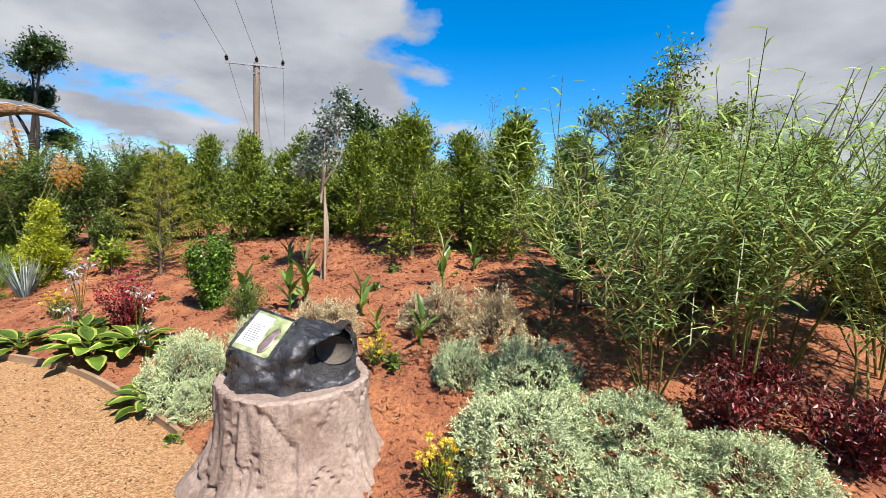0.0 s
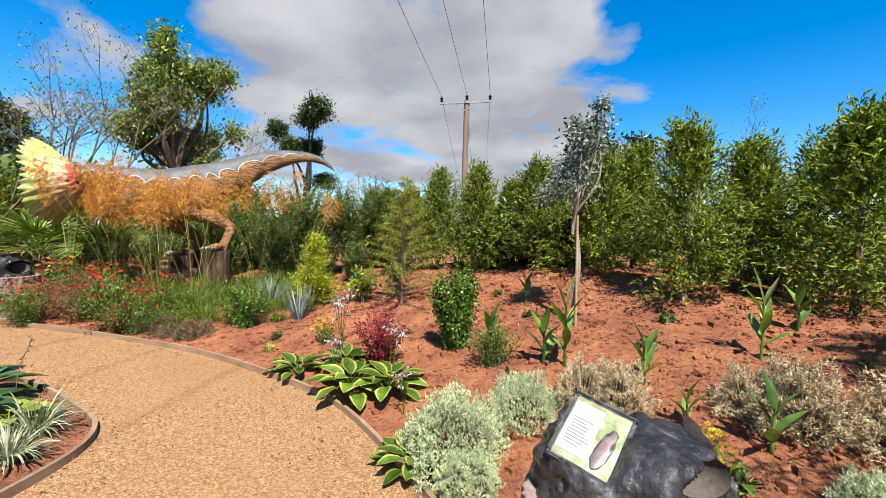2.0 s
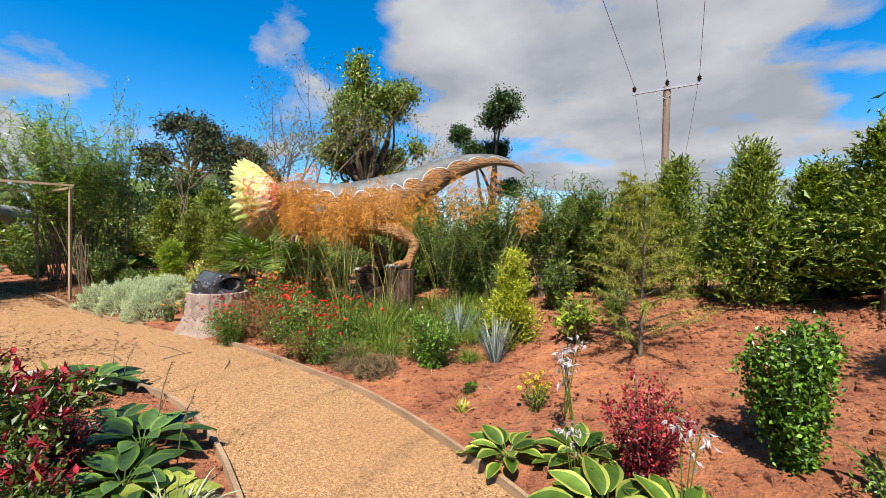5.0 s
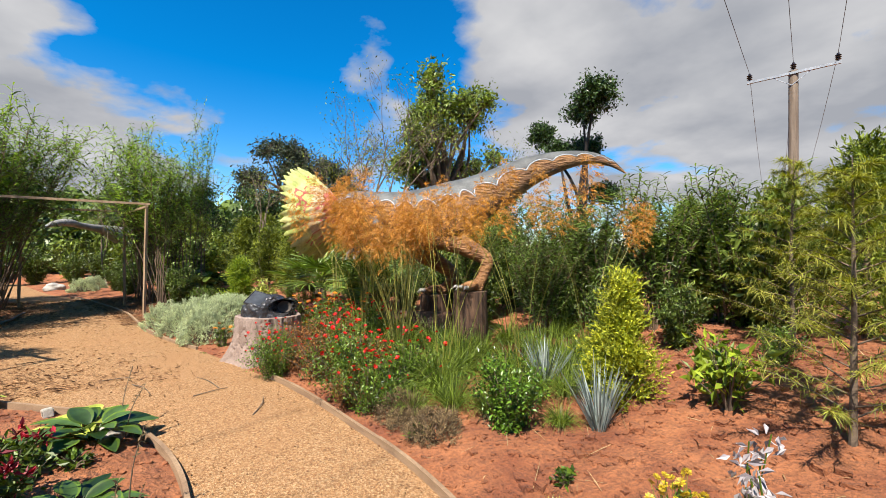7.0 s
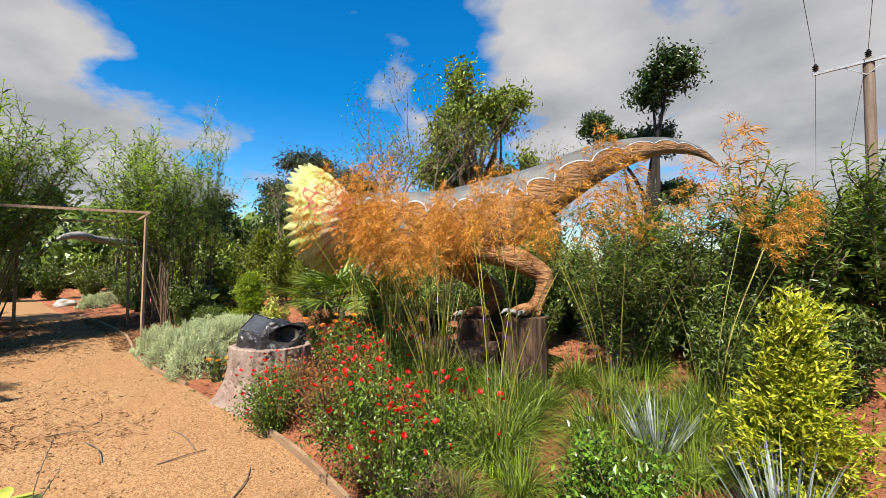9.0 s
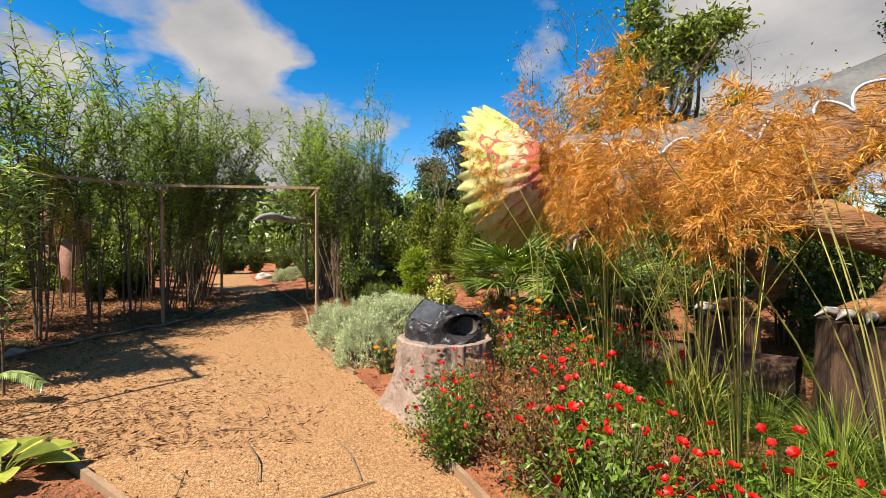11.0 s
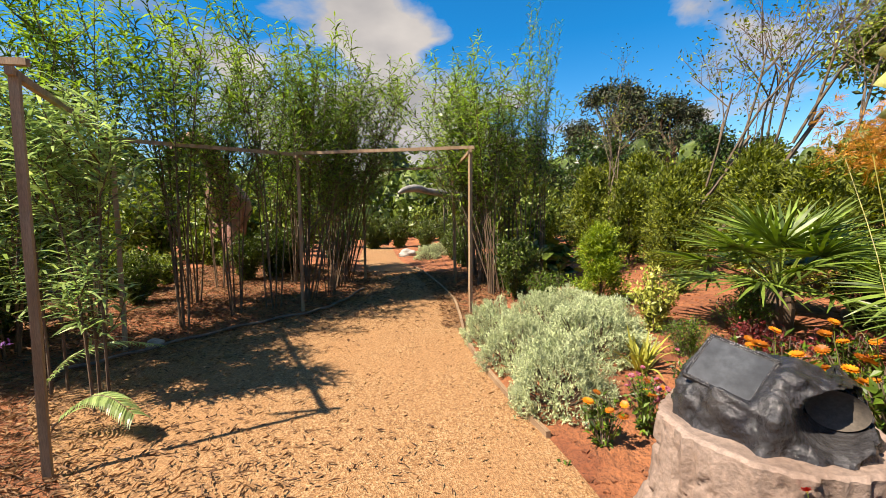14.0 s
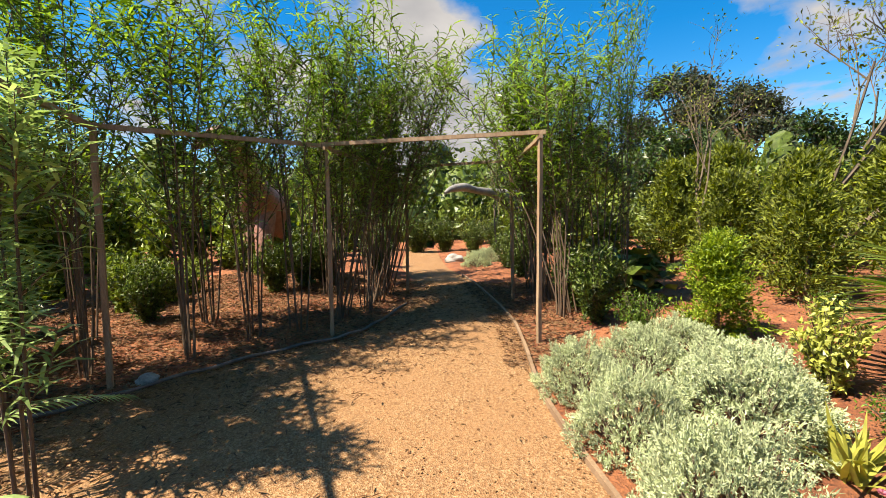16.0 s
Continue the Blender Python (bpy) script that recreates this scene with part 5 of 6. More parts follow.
def layered_pine(label, h, r, n_leaf=9000):
    cl = []
    for z, k, q in ((0.55, 5, 1.0), (0.68, 5, 0.9), (0.80, 4, 0.7), (0.9, 3, 0.5), (0.98, 2, 0.25)):
        for i in range(k):
            a = RNG.uniform(0, 6.28)
            cl.append((math.cos(a) * r * q, math.sin(a) * r * q, h * z + RNG.uniform(-0.3, 0.3), r * 0.36))
    return tree(label, M["cedar"], M["bark"], h, 0.32, cl, n_leaf, 0.42, 0.15, fork=0.62, name="pine_tree")


def young_pine(label, h=1.5, r=0.6):
    """Young pine: whorls of branches with long bristling needles."""
    top = master("young_pine", label, "pine")
    t, s = Soup(), Soup()
    t.tube([(0, 0, -0.05), (0.02, 0, h * 0.5), (0, 0, h * 0.95)], [0.04, 0.03, 0.012], 8)
    for w in range(7):
        z = h * (0.06 + 0.14 * w)
        for b in range(6):
            a = b * 1.05 + w * 0.6 + RNG.uniform(-0.2, 0.2)
            ln = r * (1.05 - 0.11 * w) * RNG.uniform(0.8, 1.15)
            e = np.array([math.cos(a) * ln, math.sin(a) * ln, z + ln * 0.35])
            o = np.array([0, 0, z])
            c = curve_points([o, (o + e) / 2 - [0, 0, 0.05], e], 8)
            t.tube(c, np.linspace(0.014, 0.006, 8), 5)
            m = 330
            u = RNG.uniform(0.35, 1.02, m)
            P = np.stack([np.interp(u, np.linspace(0, 1, 8), c[:, k]) for k in range(3)], 1)
            ax = unit(e - o)
            s.blades(P, unit(ax * 0.8 + RNG.normal(0, 0.55, (m, 3))), RNG.uniform(0.09, 0.14, m), 0.0035, 0.1, 1)
    m = 300
    s.blades(np.array([0, 0, h * 0.9]) + RNG.normal(0, 0.02, (m, 3)), unit(RNG.normal(0, 0.5, (m, 3)) + [0, 0, 0.8]), 0.13, 0.0035, 0.1, 1)
    part("branchwork", t, M["bark"], top)
    part("needle_cover", s, M["pine"], top)
    return top


def fan_palm(label, n=22, h=0.5, size=0.55):
    top = master("fan_palm", label, "palm")
    part("trunk", Soup().tube([(0, 0, -0.05), (0, 0, h * 0.6), (0.01, 0, h)], [0.10, 0.11, 0.09], 12), M["bark"], top)
    st = Soup()
    s = Soup()
    k = 30
    a = np.linspace(-2.0, 2.0, k)
    s.blades(np.zeros((k, 3)), np.stack([np.cos(a), np.sin(a), np.full(k, 0.1) + 0.1 * np.cos(np.arange(k) * math.pi)], 1), size * (0.8 + 0.2 * np.cos(a)), 0.034, 0.22, 5)
    me = s.mesh("frond", [M["palm"]])
    for i in range(n):
        az, el = i * 137.5, 78 - 82 * (i / n)
        ln = 0.45 + 0.2 * RNG.random()
        d = np.array([math.cos(radians(az)) * math.cos(radians(el)), math.sin(radians(az)) * math.cos(radians(el)), math.sin(radians(el))])
        e = np.array([0, 0, h]) + d * ln
        st.tube([(0, 0, h - 0.05), (e + [0, 0, h]) / 2 + [0, 0, 0.02], e], [0.012, 0.009, 0.007], 5)
        fr = part("frond", me, None, top)
        fr.matrix_basis = Matrix.Translation(e) @ Euler((RNG.uniform(-0.5, 0.5), radians(-el + 12), radians(az))).to_matrix().to_4x4()
    part("stalk_frame", st, M["grass"], top)
    return top

# ---- planting ----
# hedge of conifers on the mound
TH = [conifer("green thuja conifer in the hedge on the mound", M["thuja"], 1.9, 0.55, 2200, 0.052, 0.9, name="thuja", group="hedge conifers") for _ in range(3)]
HEDGE = [(-0.42, 5.95, 1.05, 1.02), (0.95, 5.8, 1.1, 1.0), (-1.35, 6.9, 1.0, 0.85), (-2.3, 7.3, 1.05, 0.9), (-3.38, 7.48, 0.85, 0.95), (-4.35, 8.0, 0.95, 0.98), (-2.85, 7.9, 1.0, 0.8),
         (-5.1, 8.3, 0.9, 0.85), (-5.9, 8.6, 0.9, 0.88), (-6.6, 9.2, 1.0, 0.95), (1.9, 6.3, 1.1, 0.95), (0.3, 6.7, 1.1, 0.9), (2.9, 6.6, 1.1, 1.0), (4.0, 6.5, 1.2, 1.05), (-0.95, 7.6, 1.1, 0.95), (-3.8, 8.7, 1.0, 0.8), (1.2, 7.5, 1.2, 1.05), (5.2, 6.2, 1.2, 1.0)]
for i, (x, y, sc, zs) in enumerate(HEDGE):
    place(TH[i % 3], x, y, sc, zscale=zs)
YW = conifer("yellowish green thuja conifer beside the soil bed", M["thuja_yellow"], 1.75, 0.62, 1400, 0.078, name="thuja", group="yellow thujas")
for x, y, sc in ((-16.6, 5.0, 0.95), (-15.7, 5.5, 1.0), (-15.0, 5.3, 0.8), (-13.9, 6.6, 0.95), (-14.7, 6.5, 0.95), (-18.5, 7, 1.2), (-20, 5.5, 1.3), (-19.5, 9, 1.5), (-17.5, 10, 1.4), (-14, 9.6, 1.3), (-21, 3, 1.3), (-19.2, 3.3, 1.1), (-22.5, 7, 1.6), (-12.0, 9.8, 1.3), (-16.4, 7.2, 1.2), (-14.6, 7.6, 1.1), (-18.4, 4.6, 1.15), (-13.0, 8.2, 1.2), (-11.6, 8.4, 1.2)):
    place(YW, x, y, sc)
GC = conifer("bright golden conifer standing in the bed", M["gold"], 1.1, 0.37, 3000, 0.036, 1.4, name="golden_conifer", bottom=0.02, steep=0.9)
place(GC, -5.38, 5.8, 1.0)
LC = conifer("lime green feathery conifer on the red soil", M["lime"], 1.1, 0.44, 3200, 0.043, 0.75, name="lime_conifer", bottom=0.02, steep=0.9)
place(LC, -13.58, 3.85, 0.93)
place(LC, -4.3, 0.1, 0.5)
for ob in TH + [YW, GC, LC]:
    bury(ob)


def feathery_larch(label, h=1.75):
    top = master("larch", label, "larch")
    t, s = Soup(), Soup()
    t.tube([(0, 0, -0.05), (0.02, 0.01, h * 0.5), (0.0, 0, h)], [0.022, 0.014, 0.003], 7)
    for i in range(46):
        u = 0.08 + 0.88 * i / 46
        a = i * 2.4
        ln = 0.85 * (1.06 - u) * RNG.uniform(0.7, 1.15)
        o = np.array([0, 0, h * u])
        e = o + [math.cos(a) * ln, math.sin(a) * ln, ln * 0.35]
        c = curve_points([o, (o + e) / 2 + [0, 0, 0.03], e], 7)
        t.tube(c, np.linspace(0.006, 0.0015, 7), 4)
        m = 170
        w = RNG.uniform(0.15, 1, m)
        P = np.stack([np.interp(w, np.linspace(0, 1, 7), c[:, k]) for k in range(3)], 1)
        s.blades(P, unit(unit(e - o) * 0.5 + RNG.normal(0, 0.6, (m, 3)) * [1, 1, 0.6]), RNG.uniform(0.05, 0.11, m), 0.0055, 0.3, 2)
    part("branchwork", t, M["twig"], top)
    part("needle_cover", s, M["feather"], top)
    return top


LA = feathery_larch("feathery yellow-green larch sapling on the mound")
place(LA, -3.95, 6.0, 1.0)
place(LA, -4.7, 7.4, 1.05)
bury(LA)

# box, berberis, small shrubs
BX = leafy_bush("clipped egg-shaped green box bush on red soil", M["box"], 0.27, 0.86, 8200, 0.038, 0.026, "box_bush", "bush", egg=True, stemmy=0.05)
place(BX, -2.6, 4.88)
SB = leafy_bush("small fresh green shrub on red soil", M["fresh"], 0.26, 0.44, 2200, 0.035, 0.014, "shrub", "shrub", "small shrubs")
place(SB, -2.08, 4.56)
place(SB, -13.6, 3.15, 1.25)
place(SB, -4.7, 7.0, 0.9)
for x, y, sc in ((-10.7, 4.5, 0.8), (-11.6, 4.2, 0.9), (-12.1, 4.9, 1.0), (-12.8, 5.3, 1.0), (-9.9, 4.85, 0.9), (-14.0, 5.0, 0.9), (-10.5, 5.4, 1.0)):
    place(SB, x, y, sc)
BE = leafy_bush("crimson red berberis shrub beside hostas", M["berberis"], 0.26, 0.76, 3200, 0.032, 0.02, "berberis", "shrub", stemmy=0.1)
place(BE, -3.27, 4.4)
MA = leafy_bush("maroon leaved low shrub on red soil", M["maroon"], 0.35, 0.42, 1800, 0.05, 0.02, "shrub", "shrub", "maroon shrubs")
for x, y, sc in ((1.9, 2.65, 1.0), (2.45, 2.4, 1.1), (2.3, 3.0, 0.9), (-11.4, 4.6, 0.9), (-10.9, 5.0, 0.9), (-4.9, 1.35, 0.9), (-5.4, 1.0, 1.0), (-5.7, 1.75, 0.8)):
    place(MA, x, y, sc)
FU = leafy_bush("dark green fuchsia shrub with small leaves", M["box"], 0.33, 0.66, 3600, 0.04, 0.022, "fuchsia", "shrub", stemmy=0.1)
place(FU, -5.75, 4.88)
LB = leafy_bush("glossy green leafy shrub beside the pergola post", M["tree_leaf"], 0.42, 1.1, 3600, 0.08, 0.03, "shrub", "shrub", "leafy shrubs")
for x, y, sc in ((-14.25, 2.75, 0.95), (-15.0, 2.5, 0.9), (-17.5, 1.6, 1.0), (-9.6, 6.6, 0.9), (-10.2, 7.3, 1.2), (-6.4, 7.2, 0.9), (-8.1, 7.5, 1.0), (-6.2, 6.7, 0.7), (-7.0, 6.9, 0.8), (-8.6, 6.8, 0.9), (-5.6, 7.1, 0.7), (-11.2, 6.2, 0.8), (-12.0, 5.9, 0.6), (-7.2, 7.9, 1.0), (-10.4, 6.4, 0.8), (-9.1, 7.9, 1.2), (-11.6, 7.0, 1.1), (-12.5, 6.9, 1.1), (3.0, 4.5, 1.3), (4.0, 4.0, 1.3), (4.9, 3.6, 1.4), (3.7, 5.0, 1.5), (5.6, 3.0, 1.5), (-14.9, -2.2, 0.9), (-15.4, -2.0, 1.0), (-15.9, -1.9, 1.0), (-13.0, -2.7, 0.8), (-10.7, -2.4, 1.1), (-11.4, -2.9, 1.2), (-10.1, -3.2, 1.2), (-17.8, -1.6, 0.9), (-19.0, -2.2, 1.0), (-18.3, 1.5, 0.8), (-18.9, 1.2, 0.9), (-21.4, 1.9, 1.2), (-23.8, -2.6, 1.4), (-24.0, -1.6, 1.3), (-23.2, -0.4, 1.1), (-22.4, 0.5, 1.1), (-24.2, -3.8, 1.5)):
    place(LB, x, y, sc)
LF = leafy_bush("leafy green shrub behind the beds", M["tree_light"], 0.42, 1.1, 1150, 0.125, 0.055, "shrub", "shrub", "background shrubs", stemmy=0.1)
EU = leafy_bush("variegated cream and green shrub on red soil", M["hosta_rim"], 0.26, 0.7, 1500, 0.06, 0.032, "shrub", "shrub")
place(EU, -12.31, 4.15, 1.0)
FA = leafy_bush("yellow-green broad leaved shrub on the mound", M["lime"], 0.34, 0.5, 190, 0.13, 0.055, "shrub", "shrub", stemmy=0.7)
place(FA, -4.65, 6.05)
place(FA, -5.0, 6.55, 0.8)
PH = leafy_bush("green shrub with red young leaves by the path", M["tree_leaf"], 0.4, 0.6, 1100, 0.085, 0.036, "photinia", "shrub", "photinias")
yl = Soup()
for i in range(16):
    a, o = RNG.uniform(0, 6.28), 0.4 * math.sqrt(RNG.random())
    c = np.array([math.cos(a) * o, math.sin(a) * o, 0.6 * (1 - 0.4 * (o / 0.4) ** 2) + RNG.uniform(-0.02, 0.08)])
    yl.leaves(c + RNG.normal(0, 0.015, (9, 3)), fresh_dirs(9, 0.7), RNG.uniform(0.06, 0.10, 9), 0.032, 0.2)
part("young_leaves", yl, M["berberis"], PH, "glossy red young leaves")
for x, y, sc in ((-5.75, 1.5, 1.0), (-5.05, 0.9, 1.1), (-6.5, 1.2, 1.0), (-6.3, 1.75, 0.7), (-4.75, 1.55, 0.75), (-5.3, 1.55, 0.7)):
    place(PH, x, y, sc)
RB = leafy_bush("russet dry bush among red flowers beside the stump", M["russet"], 0.45, 0.62, 3000, 0.035, 0.014, "dry_bush", "bush", "russet bushes", stemmy=0.1)
for x, y, sc in ((-8.55, 3.95, 1.0), (-8.05, 3.98, 0.95), (-8.75, 4.45, 1.0), (-7.6, 4.45, 0.85), (-8.9, 3.95, 0.8), (-7.15, 4.05, 0.7)):
    place(RB, x, y, sc)
GG = leafy_bush("big-leaved dark green plant at the bed's back", M["tree_leaf"], 0.7, 1.5, 260, 0.34, 0.26, "shrub", "shrub", stemmy=0.8)
place(GG, -15.4, 3.25, 0.9, zscale=0.55)
place(GG, 1.5, 4.9, 0.55)
BACK = [(-21.6, 1.2), (-22.6, 2.0), (-23.4, 0.6), (-22, 5.5), (-20.5, 3.6), (-19.0, 2.6), (-22.5, 2.6), (-24, 4.0), (-24, 0.8), (-26, -1.0), (-26, 2.2), (-13.4, 9.0), (-10.8, 9.6), (-16.8, 8.4), (-19.5, 6.4), (-21.0, 8.0), (-23.5, 6.5), (-22.0, -4.5), (-24.5, -5.5), (-20.5, -5.8), (-18.5, -6.2), (-16.5, -6.4), (-14.5, -6.6), (-12.5, -6.8), (-10.5, -6.6), (-19.0, -3.6), (-8.8, -5.6), (-7.5, -6.5), (-18.2, 3.2), (-20.6, -4.3), (-17.4, -4.9), (-27.5, -4.5), (-28, -3.2), (-28.5, -2.0), (-28, -0.8), (-28.5, 0.4), (-28, 1.6), (-27.5, 3.0)]
for i, (x, y) in enumerate(BACK):
    place(LF, x, y, RNG.uniform(1.3, 2.1), zscale=RNG.uniform(1.2, 2.1))
for i in range(34):
    place(LF, RNG.uniform(-18, -8), RNG.uniform(-6.0, -3.2), RNG.uniform(0.5, 0.9), zscale=RNG.uniform(0.4, 0.9))
for i in range(30):
    place(LF, RNG.uniform(-23, -6.5), RNG.uniform(-9.5, -5.4), RNG.uniform(1.4, 2.2), zscale=RNG.uniform(1.8, 3.6))
for i in range(34):
    place(LF, RNG.uniform(-6.5, 5), RNG.uniform(7.2, 10.5), RNG.uniform(1.0, 1.6), zscale=RNG.uniform(0.9, 1.5))
for ob in (BX, SB, BE, MA, FU, LB, LF, EU, FA, PH, RB, GG):
    bury(ob)

WD = leafy_bush("low green weed on the red soil", M["fresh"], 0.09, 0.07, 90, 0.05, 0.025, "weed", "weed", "weeds", stemmy=0.3)
for x, y in ((-1.75, 2.75), (-0.35, 3.3), (0.1, 3.3), (1.3, 2.95), (-0.75, 4.9), (-2.0, 5.6), (-2.6, 6.3), (-3.4, 5.2), (-4.4, 5.0), (-5.0, 4.7), (-6.2, 4.3), (-10.1, 2.95), (-12.9, 4.4), (-13.9, 3.9), (-6.9, 2.0), (-0.6, 5.4), (0.6, 4.6), (-8.9, 3.35)):
    place(WD, x, y, RNG.uniform(0.7, 1.5))
bury(WD)

# silver domes and dried lavender
SA = [sprig_dome("silver-green cotton lavender dome on red soil", M["silver"], 0.42, 0.42, 2300, 0.031, 0.0075, 9, "cotton_lavender", "shrub", "silver domes") for _ in range(2)]
for i, (x, y, sc, zs) in enumerate([(-1.95, 3.32, 0.85, 1.1), (-1.6, 3.78, 0.65, 0.8), (-1.75, 3.05, 0.5, 0.6), (0.18, 3.12, 0.55, 0.7), (0.66, 2.98, 0.95, 0.9), (0.52, 2.42, 1.05, 0.85), (1.2, 2.5, 0.95, 0.8), (1.75, 2.2, 0.9, 0.75), (1.0, 2.0, 0.8, 0.7),
                                     (-10.85, 3.0, 0.95, 1.25), (-11.55, 2.72, 0.85, 1.15), (-12.3, 2.45, 0.78, 1.05), (-11.7, 3.4, 1.15, 1.25), (-12.7, 3.0, 0.9, 1.0), (-12.3, 3.6, 1.1, 1.0), (-13.1, 3.4, 0.8, 0.8), (-19.5, 0.35, 0.85, 0.9), (-20.3, 0.5, 0.8, 0.9)]):
    place(SA[i % 2], x, y, sc, zscale=zs)
DL = sprig_dome("dried cream lavender dome on red soil", M["dry"], 0.26, 0.40, 1500, 0.031, 0.0065, 8, "dried_lavender", "shrub", "dried domes", lump=0.25)
for x, y, sc in ((0.03, 3.85, 0.95), (0.5, 3.78, 1.0), (-0.95, 3.95, 0.8), (-1.2, 4.0, 0.75), (-0.2, 4.0, 0.7)):
    place(DL, x, y, sc)
HE = sprig_dome("low brown heather tuft on the soil", M["heath"], 0.26, 0.2, 800, 0.04, 0.006, 8, "heather", "shrub", "heathers")
for x, y, sc in ((-6.15, 4.42, 1.0), (-6.7, 4.38, 1.0), (-6.5, 4.3, 0.7)):
    place(HE, x, y, sc)
for ob in SA + [DL, HE]:
    bury(ob)

# grasses and straps
BG = strap_clump("stiff blue-grey grass clump in the bed", M["blue"], 110, 0.62, 0.012, 0.6, 0.1, "blue_grass")
place(BG, -5.25, 5.35)
place(BG, -6.05, 5.6, 0.9)
WG = strap_clump("white striped grass clump by the path edge", M["white_grass"], 180, 0.5, 0.014, 0.95, 0.55, "striped_grass", group="striped grasses")
for x, y, sc in ((-4.75, 2.2, 1.0), (-4.45, 1.95, 0.9), (-8.75, 0.45, 1.05), (-8.95, 0.15, 1.0)):
    place(WG, x, y, sc)
PR = flax("yellow striped flax clump beside grey shrubs")
for x, y, sc in ((-11.3, 3.72, 1.0), (-4.85, 4.42, 0.38), (-8.35, 5.2, 1.3)):
    place(PR, x, y, sc)
GT = strap_clump("fine arching green grass tuft in the bed", M["grass"], 400, 0.64, 0.006, 0.85, 0.6, "grass_tuft", group="grass tufts", segs=6)
for x, y, sc in ((-6.7, 4.8, 1.05), (-6.3, 5.3, 1.0), (-7.1, 4.45, 1.05), (-7.6, 4.75, 1.1), (-7.9, 4.4, 0.9), (-7.0, 5.3, 1.1), (-8.3, 4.9, 1.0), (-6.2, 6.0, 1.0), (-6.9, 6.2, 1.0), (-5.5, 5.2, 0.6), (-6.4, 4.75, 0.9), (-7.3, 4.9, 1.1), (-6.6, 5.6, 1.1), (-7.4, 5.3, 1.1), (-8.0, 5.5, 1.1), (-6.0, 5.9, 0.9), (-8.6, 5.3, 1.0), (-7.25, 5.75, 1.0), (-6.1, 4.95, 0.8), (-5.8, 5.6, 0.8), (-6.3, 6.5, 1.0), (-5.7, 6.3, 0.9), (-6.9, 5.0, 1.2), (-7.6, 5.55, 1.15), (-7.4, 6.3, 1.1), (-8.2, 6.4, 1.0), (-7.9, 4.7, 1.1), (-8.9, 5.1, 1.0), (-9.6, 5.0, 1.0), (-10.0, 5.6, 0.9), (-6.6, 4.45, 0.7), (-6.0, 5.35, 1.0), (-5.95, 6.3, 1.1), (-6.5, 6.1, 1.1), (-5.6, 5.75, 0.9), (-6.9, 6.7, 1.0), (-6.3, 6.9, 1.0)):
    place(GT, x, y, sc)
OG = [oat_grass("tall golden oat grass with hanging plumes in the bed", 13, 2.12) for _ in range(2)] + [oat_grass("golden oat grass with a few tall plumes", 6, 2.3)]
for i, (x, y, sc) in enumerate([(-7.4, 4.75, 0.88), (-8.0, 5.0, 0.92), (-8.55, 4.75, 0.95), (-9.9, 5.5, 0.85), (-8.3, 5.3, 0.95), (-8.95, 5.35, 0.85), (-10.5, 5.0, 1.0), (-8.8, 5.0, 0.85)]):
    place(OG[i % 2], x, y, sc)
place(OG[2], -6.8, 4.85, 0.95)
place(OG[2], -6.35, 5.6, 0.9)
place(OG[2], -6.05, 6.2, 0.8)
place(OG[2], -7.2, 5.4, 0.95)
for ob in [BG, WG, PR, GT] + OG:
    bury(ob)

# hostas, cannas, flowers
HO = hosta("green hosta with yellow leaf margins on bare soil", M["hosta"], M["hosta_rim"], 18)
for x, y, sc in ((-4.1, 4.12, 0.9), (-3.3, 3.98, 1.15), (-2.95, 4.08, 1.05), (-2.2, 3.2, 0.85), (-3.65, 4.35, 0.95)):
    place(HO, x, y, sc)
HD = hosta("dark green hosta in the shaded bed", M["hosta_dark"], M["hosta"], 20, 0.26, 0.15)
for x, y, sc in ((-5.75, 2.2, 1.1), (-5.3, 2.05, 0.9), (-7.35, 2.05, 1.05), (-7.0, 1.6, 1.0), (-6.2, 2.1, 0.85)):
    place(HD, x, y, sc)
HL = hosta("lime yellow hosta at the path edge", M["hosta_lime"], M["hosta_rim"], 16, 0.26, 0.17)
for x, y, sc in ((-8.65, 0.85, 1.0), (-5.0, 2.15, 0.8), (-7.6, 1.95, 0.95)):
    place(HL, x, y, sc)
BL = bell_spray("slender stalks of pale lilac bell flowers")
for x, y, sc in ((-3.75, 4.45, 1.15), (-2.95, 4.1, 0.95), (-4.0, 4.7, 1.1), (-3.5, 4.0, 0.8), (-2.6, 3.75, 0.7)):
    place(BL, x, y, sc)
CA = canna("canna with broad green leaves and one pale leaf", 7, 0.6)
CB = canna("young canna with broad green leaves", 5, 0.30, 0.26, 0)
for ob_, x, y, sc in ((CA, -1.42, 4.5, 1.0), (CB, -1.62, 4.55, 1.1), (CB, -0.8, 4.28, 1.0), (CA, 0.02, 4.7, 0.85), (CB, -0.15, 3.58, 0.9), (CB, -0.55, 3.75, 0.7), (CB, -2.15, 6.0, 0.9), (CB, -2.2, 4.75, 1.1), (CB, 0.4, 5.3, 0.9)):
    place(ob_, x, y, sc)
RF = flowering("scarlet flowers over a green leafy plant by the path", M["fresh"], "red", 30, 0.5, 0.62, 2600, 0.045, 0.022, group="scarlet flowers", sizes=(0.7, 1.4), extra=0.2)
for x, y, sc in ((-7.45, 4.15, 1.0), (-7.95, 4.3, 1.0), (-6.95, 4.15, 0.8), (-8.85, 3.7, 0.8), (-8.5, 3.62, 0.75), (-8.6, 4.9, 0.9), (-9.3, 4.6, 0.9), (-7.0, 4.6, 0.9)):
    place(RF, x, y, sc)
OF = flowering("orange daisies on leafy stems near the stump", M["fresh"], "orange", 5, 0.16, 0.42, 260, 0.07, 0.03, group="orange daisies", sizes=(0.85, 1.25), extra=0.1)
